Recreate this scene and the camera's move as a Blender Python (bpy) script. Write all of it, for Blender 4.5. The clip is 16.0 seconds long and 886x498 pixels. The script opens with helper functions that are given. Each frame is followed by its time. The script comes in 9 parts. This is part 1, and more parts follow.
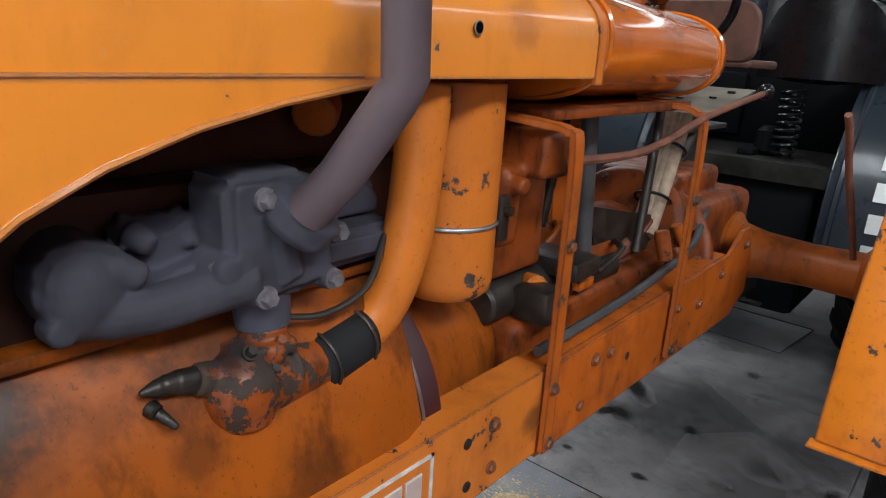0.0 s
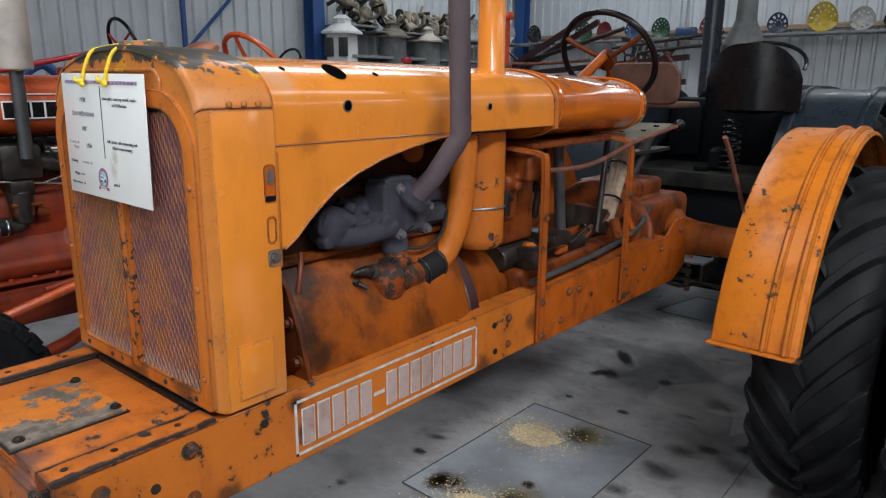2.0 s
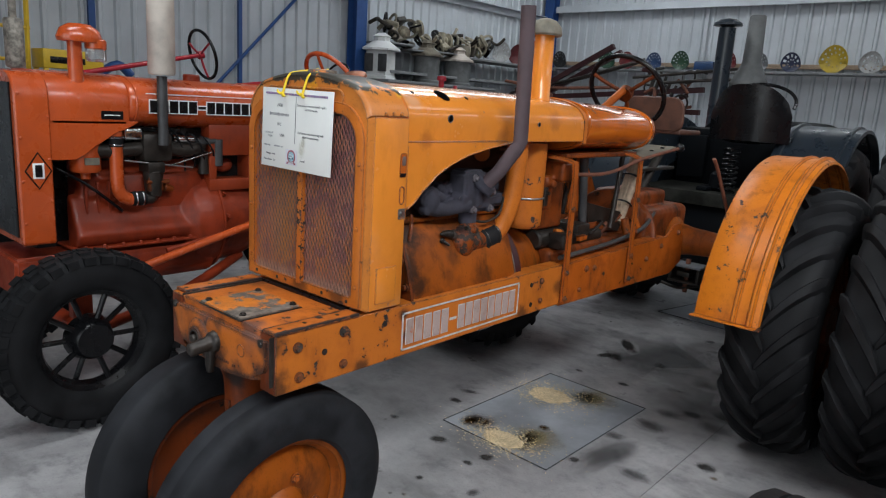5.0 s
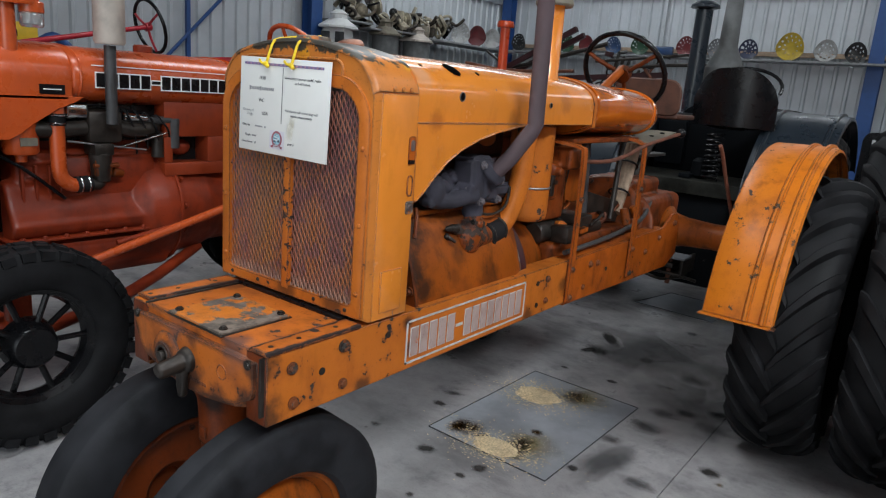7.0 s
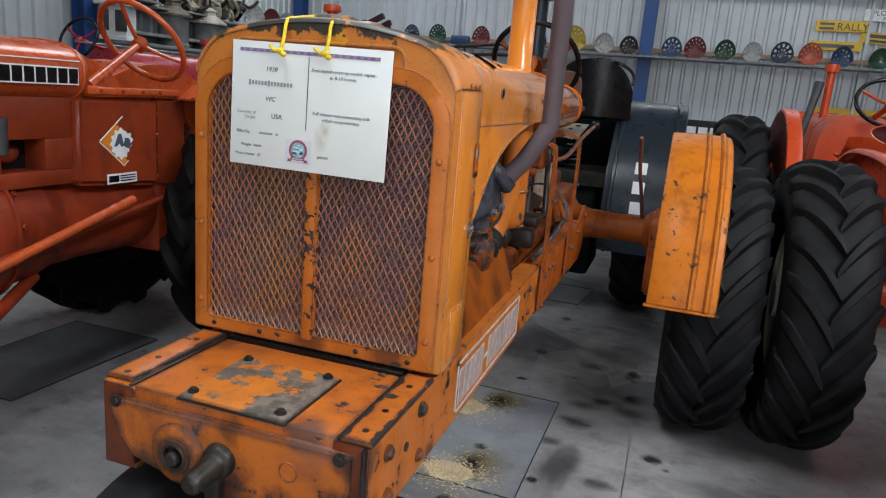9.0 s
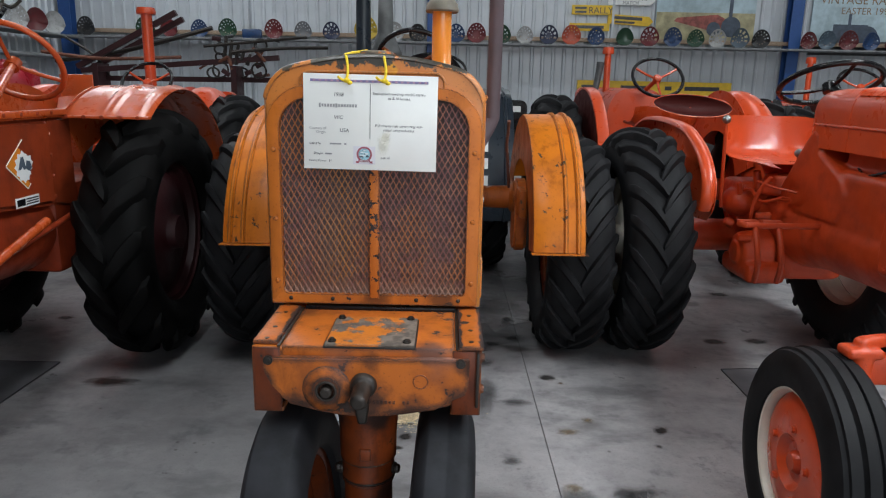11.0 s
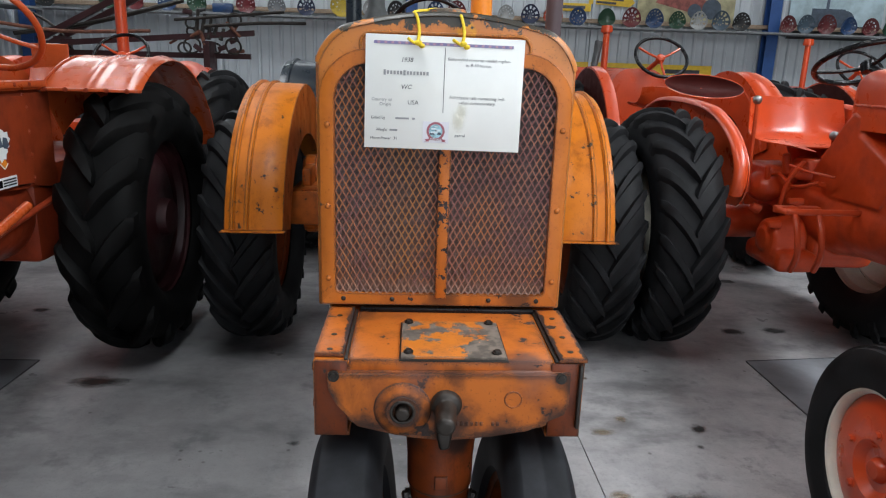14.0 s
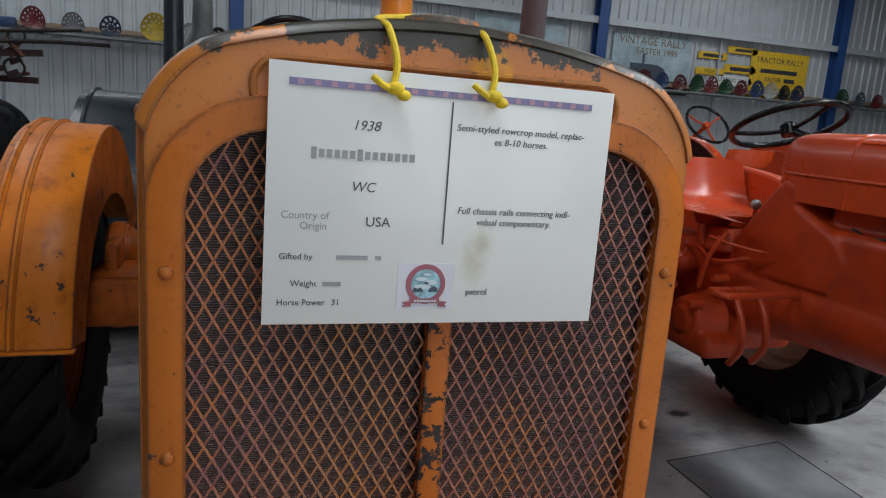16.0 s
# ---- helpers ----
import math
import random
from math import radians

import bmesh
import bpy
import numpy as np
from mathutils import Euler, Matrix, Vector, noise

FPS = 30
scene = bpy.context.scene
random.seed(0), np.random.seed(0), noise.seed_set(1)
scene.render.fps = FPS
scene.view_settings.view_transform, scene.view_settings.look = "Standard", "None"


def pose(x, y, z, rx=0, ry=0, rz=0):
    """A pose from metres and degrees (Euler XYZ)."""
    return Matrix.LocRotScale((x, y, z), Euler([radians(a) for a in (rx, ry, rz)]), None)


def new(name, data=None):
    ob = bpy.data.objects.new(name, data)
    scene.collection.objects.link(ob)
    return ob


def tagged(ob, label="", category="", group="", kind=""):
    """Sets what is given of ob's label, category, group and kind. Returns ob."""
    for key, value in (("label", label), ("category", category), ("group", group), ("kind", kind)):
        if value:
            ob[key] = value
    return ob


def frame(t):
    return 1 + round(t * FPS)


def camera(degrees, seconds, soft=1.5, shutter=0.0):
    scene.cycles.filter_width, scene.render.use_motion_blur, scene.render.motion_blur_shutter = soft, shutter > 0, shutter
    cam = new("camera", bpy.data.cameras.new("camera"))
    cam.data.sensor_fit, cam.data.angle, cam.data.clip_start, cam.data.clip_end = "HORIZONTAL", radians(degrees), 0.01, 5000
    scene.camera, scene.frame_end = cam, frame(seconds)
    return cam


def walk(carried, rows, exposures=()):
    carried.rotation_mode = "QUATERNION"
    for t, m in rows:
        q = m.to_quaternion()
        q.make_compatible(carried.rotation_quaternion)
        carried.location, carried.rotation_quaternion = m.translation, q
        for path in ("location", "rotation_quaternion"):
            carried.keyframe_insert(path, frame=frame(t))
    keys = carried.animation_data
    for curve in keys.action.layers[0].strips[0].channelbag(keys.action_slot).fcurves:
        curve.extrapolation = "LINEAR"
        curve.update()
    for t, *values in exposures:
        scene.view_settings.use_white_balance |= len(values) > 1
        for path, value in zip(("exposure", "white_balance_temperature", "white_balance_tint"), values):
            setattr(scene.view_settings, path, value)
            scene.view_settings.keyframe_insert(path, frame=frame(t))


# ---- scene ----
cam = camera(65.9, 16.0, 1.15)
METRES, EYE, TILT, LEAN, TURN = 4.82, 1.30, 0.0, 0.0, 38.8
ROWS = [
    (0.0, 0.0, 0.0, 0.0, 1.01, -16.78, -3.37),
    (0.5, 0.0063, -0.0428, 0.0033, 3.17, -14.94, -2.51),
    (1.0, 0.003, -0.08, 0.0096, 4.35, -14.13, -1.0),
    (1.5, -0.0133, -0.1299, 0.0104, 2.75, -13.48, -0.69),
    (2.0, -0.0094, -0.1658, 0.0136, 1.34, -13.54, -0.42),
    (2.5, 0.0041, -0.2016, 0.014, 2.77, -13.24, -1.13),
    (3.0, -0.0015, -0.2325, 0.0158, 3.91, -12.16, -1.59),
    (3.5, -0.015, -0.2704, 0.0158, 2.99, -12.39, -2.6),
    (6.0, -0.0366, -0.2994, 0.0154, 2.86, -12.43, -4.26),
    (6.5, -0.0498, -0.2818, 0.0107, -0.2, -13.5, -4.98),
    (7.0, -0.0671, -0.2471, 0.0099, -1.11, -13.4, -4.43),
    (7.5, -0.0864, -0.2279, 0.0115, -4.89, -11.58, -6.96),
    (8.0, -0.1262, -0.2142, 0.012, -11.89, -11.76, -5.47),
    (8.5, -0.1549, -0.1968, 0.0084, -15.72, -13.98, -4.7),
    (9.0, -0.1716, -0.1718, 0.0046, -19.74, -13.0, -4.56),
    (9.5, -0.2021, -0.1631, 0.0062, -25.35, -12.45, -6.05),
    (10.0, -0.2381, -0.1715, 0.011, -31.82, -12.69, -3.08),
    (12.5, -0.3675, -0.2224, 0.0091, -41.83, -14.43, -2.81),
    (13.0, -0.3557, -0.2012, 0.0051, -41.89, -15.2, -3.08),
    (13.5, -0.3304, -0.172, 0.0037, -41.6, -13.54, -2.0),
    (14.0, -0.3158, -0.1349, 0.0035, -41.14, -14.6, -1.81),
    (14.5, -0.3046, -0.0974, 0.0085, -47.49, -14.02, -3.96),
    (15.0, -0.277, -0.0644, 0.006, -53.42, -13.09, -4.39),
    (15.5, -0.2446, -0.0266, 0.0076, -54.04, -12.42, -3.19),
    (16.0, -0.2335, 0.0064, 0.0097, -55.63, -10.97, -4.04),
]
walk(cam, [(t, pose(0, 0, EYE, TILT, LEAN, TURN) @ pose(METRES * x, METRES * y, METRES * z, 90 + pitch, roll, yaw)) for t, x, y, z, yaw, pitch, roll in ROWS],
     [(0.0, 0.24), (0.6, 0.11), (1.5, 0.02), (2.5, -0.10), (3.5, -0.16), (6.0, -0.15), (8.0, -0.15), (9.0, -0.04), (10.0, -0.04), (12.5, -0.06), (13.5, 0.06), (14.5, 0.22), (15.6, 0.38), (16.0, -0.55)])

# ---- world and light ----
world = bpy.data.worlds.new("sky")
world.use_nodes = True
scene.world = world
_nt = world.node_tree
_sky = _nt.nodes.new("ShaderNodeTexSky")
_sky.sky_type = "NISHITA"
_sky.sun_disc = False
_sky.sun_elevation, _sky.sun_rotation = radians(48), radians(200)
_nt.links.new(_sky.outputs[0], _nt.nodes["Background"].inputs[0])
_nt.nodes["Background"].inputs[1].default_value = 0.10


def area_lamp(name, m, sx, sy, watts, colour):
    d = bpy.data.lights.new(name, "AREA")
    d.shape, d.size, d.size_y, d.energy, d.color = "RECTANGLE", sx, sy, watts, colour
    ob = new(name, d)
    ob.matrix_world = m
    return ob


# added roof lamps, unseen and tuned area by area, and daylight from the vehicle door
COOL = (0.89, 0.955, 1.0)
ROOF_FILLS = [(3.2, -1.6, 1.0, 5.2, 430), (-1.3, -0.9, 0.8, 2.0, 85), (-3.0, 3.4, 0.9, 3.0, 75), (8.5, 4.0, 1.0, 7.0, 100), (-1.0, 9.0, 9.0, 0.8, 85), (7.5, 9.0, 6.0, 0.8, 75), (2.2, 3.6, 0.8, 3.0, 25), (-5.6, 7.6, 1.0, 3.6, 70)]
for lx, ly, sx, sy, watts in ROOF_FILLS:
    area_lamp("roof_fill", pose(lx, ly, 4.62), sx, sy, watts, COOL)
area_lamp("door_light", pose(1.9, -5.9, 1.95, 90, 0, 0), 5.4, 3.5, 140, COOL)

# ---- materials ----
def node_mat(name):
    m = bpy.data.materials.new(name)
    m.use_nodes = True
    nt = m.node_tree
    return m, nt, nt.nodes["Principled BSDF"]


def n_noise(nt, scale, detail=4.0, rough=0.6, src=None):
    tc = nt.nodes.new("ShaderNodeTexCoord") if src is None else None
    nd = nt.nodes.new("ShaderNodeTexNoise")
    nd.inputs["Scale"].default_value, nd.inputs["Detail"].default_value, nd.inputs["Roughness"].default_value = scale, detail, rough
    nt.links.new(tc.outputs["Object"] if src is None else src, nd.inputs["Vector"])
    return nd.outputs["Fac"]


def n_ramp(nt, fac, lo, hi, a=0.0, b=1.0):
    nd = nt.nodes.new("ShaderNodeMapRange")
    nd.interpolation_type = "SMOOTHSTEP"
    for i, v in enumerate((lo, hi, a, b)):
        nd.inputs[i + 1].default_value = v
    nt.links.new(fac, nd.inputs[0])
    return nd.outputs[0]


def n_mix(nt, fac, a, b):
    nd = nt.nodes.new("ShaderNodeMix")
    nd.data_type = "RGBA"
    for sock, v in ((nd.inputs[0], fac), (nd.inputs[6], a), (nd.inputs[7], b)):
        if isinstance(v, (int, float)):
            sock.default_value = v
        elif isinstance(v, tuple):
            sock.default_value = (*v, 1)
        else:
            nt.links.new(v, sock)
    return nd.outputs[2]


def n_math(nt, op, a, b):
    nd = nt.nodes.new("ShaderNodeMath")
    nd.operation = op
    for sock, v in ((nd.inputs[0], a), (nd.inputs[1], b)):
        if isinstance(v, (int, float)):
            sock.default_value = v
        else:
            nt.links.new(v, sock)
    return nd.outputs[0]


def n_bump(nt, bs, height, strength, dist=0.002):
    nd = nt.nodes.new("ShaderNodeBump")
    nd.inputs["Strength"].default_value, nd.inputs["Distance"].default_value = strength, dist
    nt.links.new(height, nd.inputs["Height"])
    nt.links.new(nd.outputs[0], bs.inputs["Normal"])


def n_edge(nt, radius):
    """Mask of worn edges: where the rounded normal leaves the true one."""
    bv = nt.nodes.new("ShaderNodeBevel")
    bv.samples = 3
    bv.inputs["Radius"].default_value = radius
    ge = nt.nodes.new("ShaderNodeNewGeometry")
    dot = nt.nodes.new("ShaderNodeVectorMath")
    dot.operation = "DOT_PRODUCT"
    nt.links.new(bv.outputs[0], dot.inputs[0])
    nt.links.new(ge.outputs["Normal"], dot.inputs[1])
    return n_math(nt, "SUBTRACT", 1.0, dot.outputs["Value"])


def paint(name, colour, chip=0.0, chip_colour=(0.05, 0.03, 0.02), dirt=0.2, dirt_colour=(0.10, 0.035, 0.012), rough=0.35, edge=0.0, coat=0.0, grain=22.0, fade=0.12, smear=0.0, spec=0.5, fleck=1.0, wear=0.006):
    """Sprayed paint on metal, with faded patches, dirt, chips and worn edges."""
    m, nt, bs = node_mat(name)
    big, mid = n_noise(nt, 3.1, 3), n_noise(nt, 11.0, 5)
    c = n_mix(nt, n_ramp(nt, big, 0.3, 0.7), colour, tuple(v * (1 - fade) for v in colour))
    if dirt:
        c = n_mix(nt, n_math(nt, "MULTIPLY", n_ramp(nt, mid, 0.48, 0.74), dirt), c, dirt_colour)
    if smear:
        tc = nt.nodes.new("ShaderNodeTexCoord")
        mp = nt.nodes.new("ShaderNodeMapping")
        mp.inputs["Scale"].default_value = (1.0, 1.0, 0.38)
        nt.links.new(tc.outputs["Object"], mp.inputs["Vector"])
        s_ = n_noise(nt, 15.0, 6, 0.68, mp.outputs[0])
        c = n_mix(nt, n_math(nt, "MULTIPLY", n_ramp(nt, s_, 0.50, 0.68), smear), c, tuple(v * 0.55 for v in dirt_colour))
    speck = n_noise(nt, 170.0, 3, 0.6)
    c = n_mix(nt, n_math(nt, "MULTIPLY", n_ramp(nt, speck, 0.60, 0.70), (0.25 + dirt * 0.5) * fleck), c, dirt_colour)
    mask = None
    if chip:
        fine = n_noise(nt, grain, 7, 0.68)
        mask = n_ramp(nt, n_math(nt, "ADD", fine, n_math(nt, "MULTIPLY", big, 0.35)), 0.93 - chip, 0.955 - chip)
        if edge:
            e = n_ramp(nt, n_math(nt, "ADD", n_math(nt, "MULTIPLY", n_edge(nt, wear), 4.0 if wear < 0.01 else 10.0), n_math(nt, "MULTIPLY", fine, 0.9)), 0.95 - edge, 1.0 - edge)
            mask = n_math(nt, "MAXIMUM", mask, e)
        c = n_mix(nt, mask, c, n_mix(nt, n_ramp(nt, n_noise(nt, 40.0, 3), 0.35, 0.65), chip_colour, tuple(min(1, v * 2.2) for v in chip_colour)))
    nt.links.new(c, bs.inputs["Base Color"])
    r = n_ramp(nt, mid, 0.2, 0.8, rough * 0.75, rough * 1.35)
    if mask is not None:
        r = n_math(nt, "MAXIMUM", r, n_math(nt, "MULTIPLY", mask, 0.75))
        n_bump(nt, bs, n_math(nt, "SUBTRACT", n_math(nt, "MULTIPLY", n_noise(nt, 60, 3), 0.25), n_math(nt, "MULTIPLY", mask, 0.5)), 0.35, 0.0012)
    else:
        n_bump(nt, bs, n_noise(nt, 30, 3), 0.05, 0.001)
    nt.links.new(r, bs.inputs["Roughness"])
    bs.inputs["Coat Weight"].default_value = coat
    bs.inputs["Specular IOR Level"].default_value = spec
    bs.inputs["Coat Roughness"].default_value = 0.08
    return m


def plain(name, colour, rough=0.6, metal=0.0, vary=0.25, scale=14.0, bump=0.15, dist=0.002, spec=0.5):
    m, nt, bs = node_mat(name)
    bs.inputs["Specular IOR Level"].default_value = spec
    a = n_noise(nt, scale, 5)
    b = n_noise(nt, scale * 0.2, 3)
    c = n_mix(nt, n_ramp(nt, a, 0.3, 0.7), tuple(v * (1 - vary) for v in colour), tuple(min(1, v * (1 + vary)) for v in colour))
    c = n_mix(nt, n_math(nt, "MULTIPLY", n_ramp(nt, b, 0.4, 0.7), vary), c, tuple(v * 0.5 for v in colour))
    nt.links.new(c, bs.inputs["Base Color"])
    nt.links.new(n_ramp(nt, a, 0.2, 0.8, rough * 0.8, min(1, rough * 1.2)), bs.inputs["Roughness"])
    bs.inputs["Metallic"].default_value = metal
    if bump:
        n_bump(nt, bs, n_noise(nt, scale * 4, 4), bump, dist)
    return m


OLD_ORANGE = (0.58, 0.160, 0.020)
M_OLD = paint("old_orange_paint", OLD_ORANGE, chip=0.125, chip_colour=(0.026, 0.018, 0.016), dirt=0.32, dirt_colour=(0.24, 0.050, 0.008), rough=0.40, edge=0.20, smear=0.24, fade=0.2, spec=0.3)
M_NOSE = paint("nose_orange_paint", (0.55, 0.140, 0.018), chip=0.135, chip_colour=(0.028, 0.019, 0.017), dirt=0.75, dirt_colour=(0.22, 0.055, 0.015), rough=0.42, edge=0.34, smear=0.5, fade=0.25, spec=0.3, wear=0.014)
M_BAR = paint("chipped_bar_paint", (0.55, 0.150, 0.020), chip=0.20, chip_colour=(0.022, 0.018, 0.018), dirt=0.3, dirt_colour=(0.22, 0.05, 0.01), rough=0.42, edge=0.32, grain=48.0, spec=0.3)
M_OLD_HOOD = paint("hood_orange_paint", (0.75, 0.245, 0.030), chip=0.065, chip_colour=(0.04, 0.03, 0.03), dirt=0.18, dirt_colour=(0.30, 0.08, 0.012), rough=0.22, edge=0.04, coat=0.6, smear=0.12, fleck=0.2)
M_OLD_CAST = paint("old_orange_cast_paint", (0.48, 0.104, 0.010), chip=0.115, chip_colour=(0.03, 0.018, 0.012), dirt=0.55, dirt_colour=(0.12, 0.030, 0.008), rough=0.42, edge=0.12, fade=0.35, smear=0.4, spec=0.25)
M_GREASY = paint("greasy_orange_iron", (0.24, 0.050, 0.008), chip=0.10, chip_colour=(0.012, 0.008, 0.006), dirt=0.95, dirt_colour=(0.045, 0.014, 0.006), rough=0.45, edge=0.08, fade=0.5, smear=0.95, spec=0.25, grain=34.0)
M_BLOCK = paint("dark_engine_iron", (0.060, 0.018, 0.008), chip=0.12, chip_colour=(0.010, 0.008, 0.007), dirt=0.95, dirt_colour=(0.014, 0.008, 0.006), rough=0.6, fade=0.5, smear=0.9, spec=0.25)
M_TANK = paint("tank_orange_paint", (0.56, 0.130, 0.011), chip=0.09, dirt=0.3, rough=0.16, coat=1.0, smear=0.12)
M_CASE = paint("oily_crankcase_paint", (0.34, 0.078, 0.007), chip=0.06, chip_colour=(0.02, 0.014, 0.010), dirt=0.5, dirt_colour=(0.08, 0.022, 0.007), rough=0.42, edge=0.06, coat=0.0, fade=0.35, smear=0.6, spec=0.18)
M_PLATE = paint("rubbed_cover_plate", (0.60, 0.17, 0.016), chip=0.29, chip_colour=(0.085, 0.066, 0.052), dirt=0.7, dirt_colour=(0.20, 0.06, 0.02), rough=0.5, edge=0.12, grain=7.5, smear=0.45)
M_FENDER = paint("fender_orange_paint", (0.60, 0.170, 0.012), chip=0.125, chip_colour=(0.03, 0.020, 0.016), dirt=0.35, dirt_colour=(0.24, 0.05, 0.008), rough=0.36, edge=0.16, coat=0.0, grain=26.0, smear=0.45, spec=0.2)
M_NEW = paint("fresh_red_orange_paint", (0.60, 0.066, 0.014), dirt=0.15, dirt_colour=(0.30, 0.03, 0.008), rough=0.30, coat=0.18, fade=0.12)
M_NEW_CAST = paint("red_orange_cast_paint", (0.56, 0.058, 0.011), dirt=0.4, dirt_colour=(0.18, 0.02, 0.008), rough=0.42, coat=0.05, fade=0.3, spec=0.35)
M_RESTORED = paint("restored_red_orange_paint", (0.50, 0.078, 0.016), dirt=0.15, dirt_colour=(0.18, 0.025, 0.008), rough=0.28, coat=0.22, fade=0.2, smear=0.1)
# These two darker tones carry the shade low on the restored tractor's side.
M_RESTORED_BOX = paint("shaded_red_orange_paint", (0.27, 0.038, 0.011), dirt=0.4, dirt_colour=(0.12, 0.018, 0.008), rough=0.38, coat=0.1, fade=0.35, smear=0.25, spec=0.35)
M_RESTORED_CAST = paint("dusty_shaded_red_orange_iron", (0.27, 0.034, 0.010), dirt=0.55, dirt_colour=(0.08, 0.014, 0.008), rough=0.42, coat=0.05, fade=0.35, smear=0.3, spec=0.3)
M_DARKRED = paint("dark_red_paint", (0.065, 0.008, 0.006), dirt=0.4, dirt_colour=(0.03, 0.006, 0.005), rough=0.6, spec=0.2, fade=0.3)
M_PINK = paint("pinkish_red_paint", (0.42, 0.02, 0.035), dirt=0.2, rough=0.3, coat=0.3)
M_MAROON = paint("maroon_paint", (0.035, 0.006, 0.008), chip=0.06, dirt=0.5, dirt_colour=(0.05, 0.01, 0.01), rough=0.5)
M_NAVY = paint("blue_black_paint", (0.018, 0.025, 0.034), chip=0.05, chip_colour=(0.08, 0.07, 0.065), dirt=0.4, dirt_colour=(0.018, 0.019, 0.019), rough=0.30, coat=0.12, spec=0.35)
# Near-black copy of M_NAVY; the body's shade is put into its colour.
M_NAVY_SHADE = paint("shaded_blue_black_paint", (0.0045, 0.0055, 0.007), chip=0.04, chip_colour=(0.03, 0.028, 0.026), dirt=0.4, dirt_colour=(0.007, 0.007, 0.007), rough=0.55, spec=0.06)
M_BLACKP = paint("black_paint", (0.006, 0.006, 0.007), chip=0.06, chip_colour=(0.03, 0.026, 0.022), dirt=0.3, dirt_colour=(0.010, 0.009, 0.009), rough=0.26, spec=0.3)
M_POST = paint("blue_steel_paint", (0.022, 0.075, 0.24), dirt=0.2, dirt_colour=(0.02, 0.03, 0.06), rough=0.42)
M_RUBBER = plain("tyre_rubber", (0.010, 0.010, 0.011), 0.62, vary=0.5, scale=9, bump=0.3, spec=0.16)
M_RUBBER2 = plain("grey_worn_rubber", (0.017, 0.0175, 0.020), 0.66, vary=0.6, scale=7, bump=0.2, spec=0.16)
# Rear tyres under the restored fenders: their shade is in this near-black.
M_RUBBER_SHADE = plain("shaded_black_rubber", (0.0038, 0.0036, 0.0036), 0.62, vary=0.9, scale=6, bump=0.5, spec=0.10)
M_MANI = plain("rusted_manifold_iron", (0.037, 0.035, 0.049), 0.85, vary=0.45, scale=11, bump=0.5)
M_MANIBOLT = plain("dusty_manifold_bolt", (0.12, 0.105, 0.115), 0.7, vary=0.4, scale=60, bump=0.3)
M_PIPE = plain("rusted_exhaust_pipe", (0.086, 0.058, 0.065), 0.75, vary=0.22, scale=10, bump=0.2)
M_PLATFORM = plain("dusty_black_platform", (0.022, 0.022, 0.019), 0.7, vary=0.7, scale=7, bump=0.3, spec=0.06)
M_IRON = plain("oily_dark_iron", (0.030, 0.024, 0.020), 0.45, 0.4, vary=0.4, scale=25, bump=0.4)
M_STEEL = plain("bare_steel", (0.34, 0.34, 0.34), 0.35, 0.9, vary=0.2)
M_CHROME = plain("bright_metal", (0.62, 0.62, 0.62), 0.2, 1.0, vary=0.1, bump=0)
M_GALV = plain("galvanised_tray", (0.38, 0.40, 0.43), 0.34, 0.3, vary=0.18, scale=5, bump=0.05)
M_DULLTRAY = plain("dusty_grey_tray", (0.13, 0.135, 0.145), 0.5, 0.1, vary=0.3, scale=5, bump=0.05)
M_GREYTRAY = plain("grey_metal_tray", (0.21, 0.215, 0.23), 0.48, 0.1, vary=0.25, scale=5, bump=0.05)
M_GREYSTACK = plain("pale_heat_faded_silencer", (0.48, 0.43, 0.38), 0.6, 0.2, vary=0.25, scale=6, bump=0.15)
M_CHIMNEY = plain("dusty_grey_chimney", (0.12, 0.125, 0.125), 0.6, vary=0.3, scale=8)
M_DKGREY = plain("grey_pipe", (0.06, 0.06, 0.062), 0.5, 0.3, vary=0.25)
M_SHED = plain("corrugated_pale_steel", (0.50, 0.53, 0.56), 0.42, 0.15, vary=0.07, scale=2.2, bump=0.03)
M_WHITE = plain("white_enamel", (0.72, 0.73, 0.72), 0.4, vary=0.06, bump=0)
M_WOOD = plain("weathered_wood", (0.22, 0.14, 0.08), 0.8, vary=0.4, scale=18, bump=0.5)
def glow_mat(name, colour, strength):
    m, nt, bs = node_mat(name)
    bs.inputs["Base Color"].default_value = (*colour, 1)
    bs.inputs["Emission Color"].default_value = (*colour, 1)
    bs.inputs["Emission Strength"].default_value = strength
    return m


M_FILL_SHEET = glow_mat("glowing_fill_sheet", (0.90, 0.95, 1.0), 0.8)
M_ROOF = plain("dark_unseen_lining", (0.13, 0.135, 0.14), 0.6, vary=0.15, scale=3, bump=0.02)
M_HOLE = plain("dark_opening", (0.003, 0.003, 0.003), 1.0, vary=0.1, bump=0, spec=0.0)
M_SHELF = plain("shelf_board", (0.20, 0.205, 0.21), 0.6, vary=0.2)
M_PAPER = plain("laminated_paper", (0.80, 0.80, 0.77), 0.16, vary=0.03, scale=4, bump=0.01)
M_INK = plain("printed_ink", (0.05, 0.05, 0.06), 0.3, vary=0.1, bump=0)
M_PURPLE = plain("purple_print", (0.20, 0.17, 0.34), 0.3, vary=0.1, bump=0)
M_REDINK = plain("red_print", (0.33, 0.09, 0.12), 0.3, vary=0.1, bump=0)
M_YELLOW = plain("yellow_cord", (0.80, 0.56, 0.02), 0.6, vary=0.15, scale=90, bump=0.5)
M_YSIGN = plain("yellow_sign_paint", (0.72, 0.46, 0.03), 0.5, vary=0.1, bump=0.02)
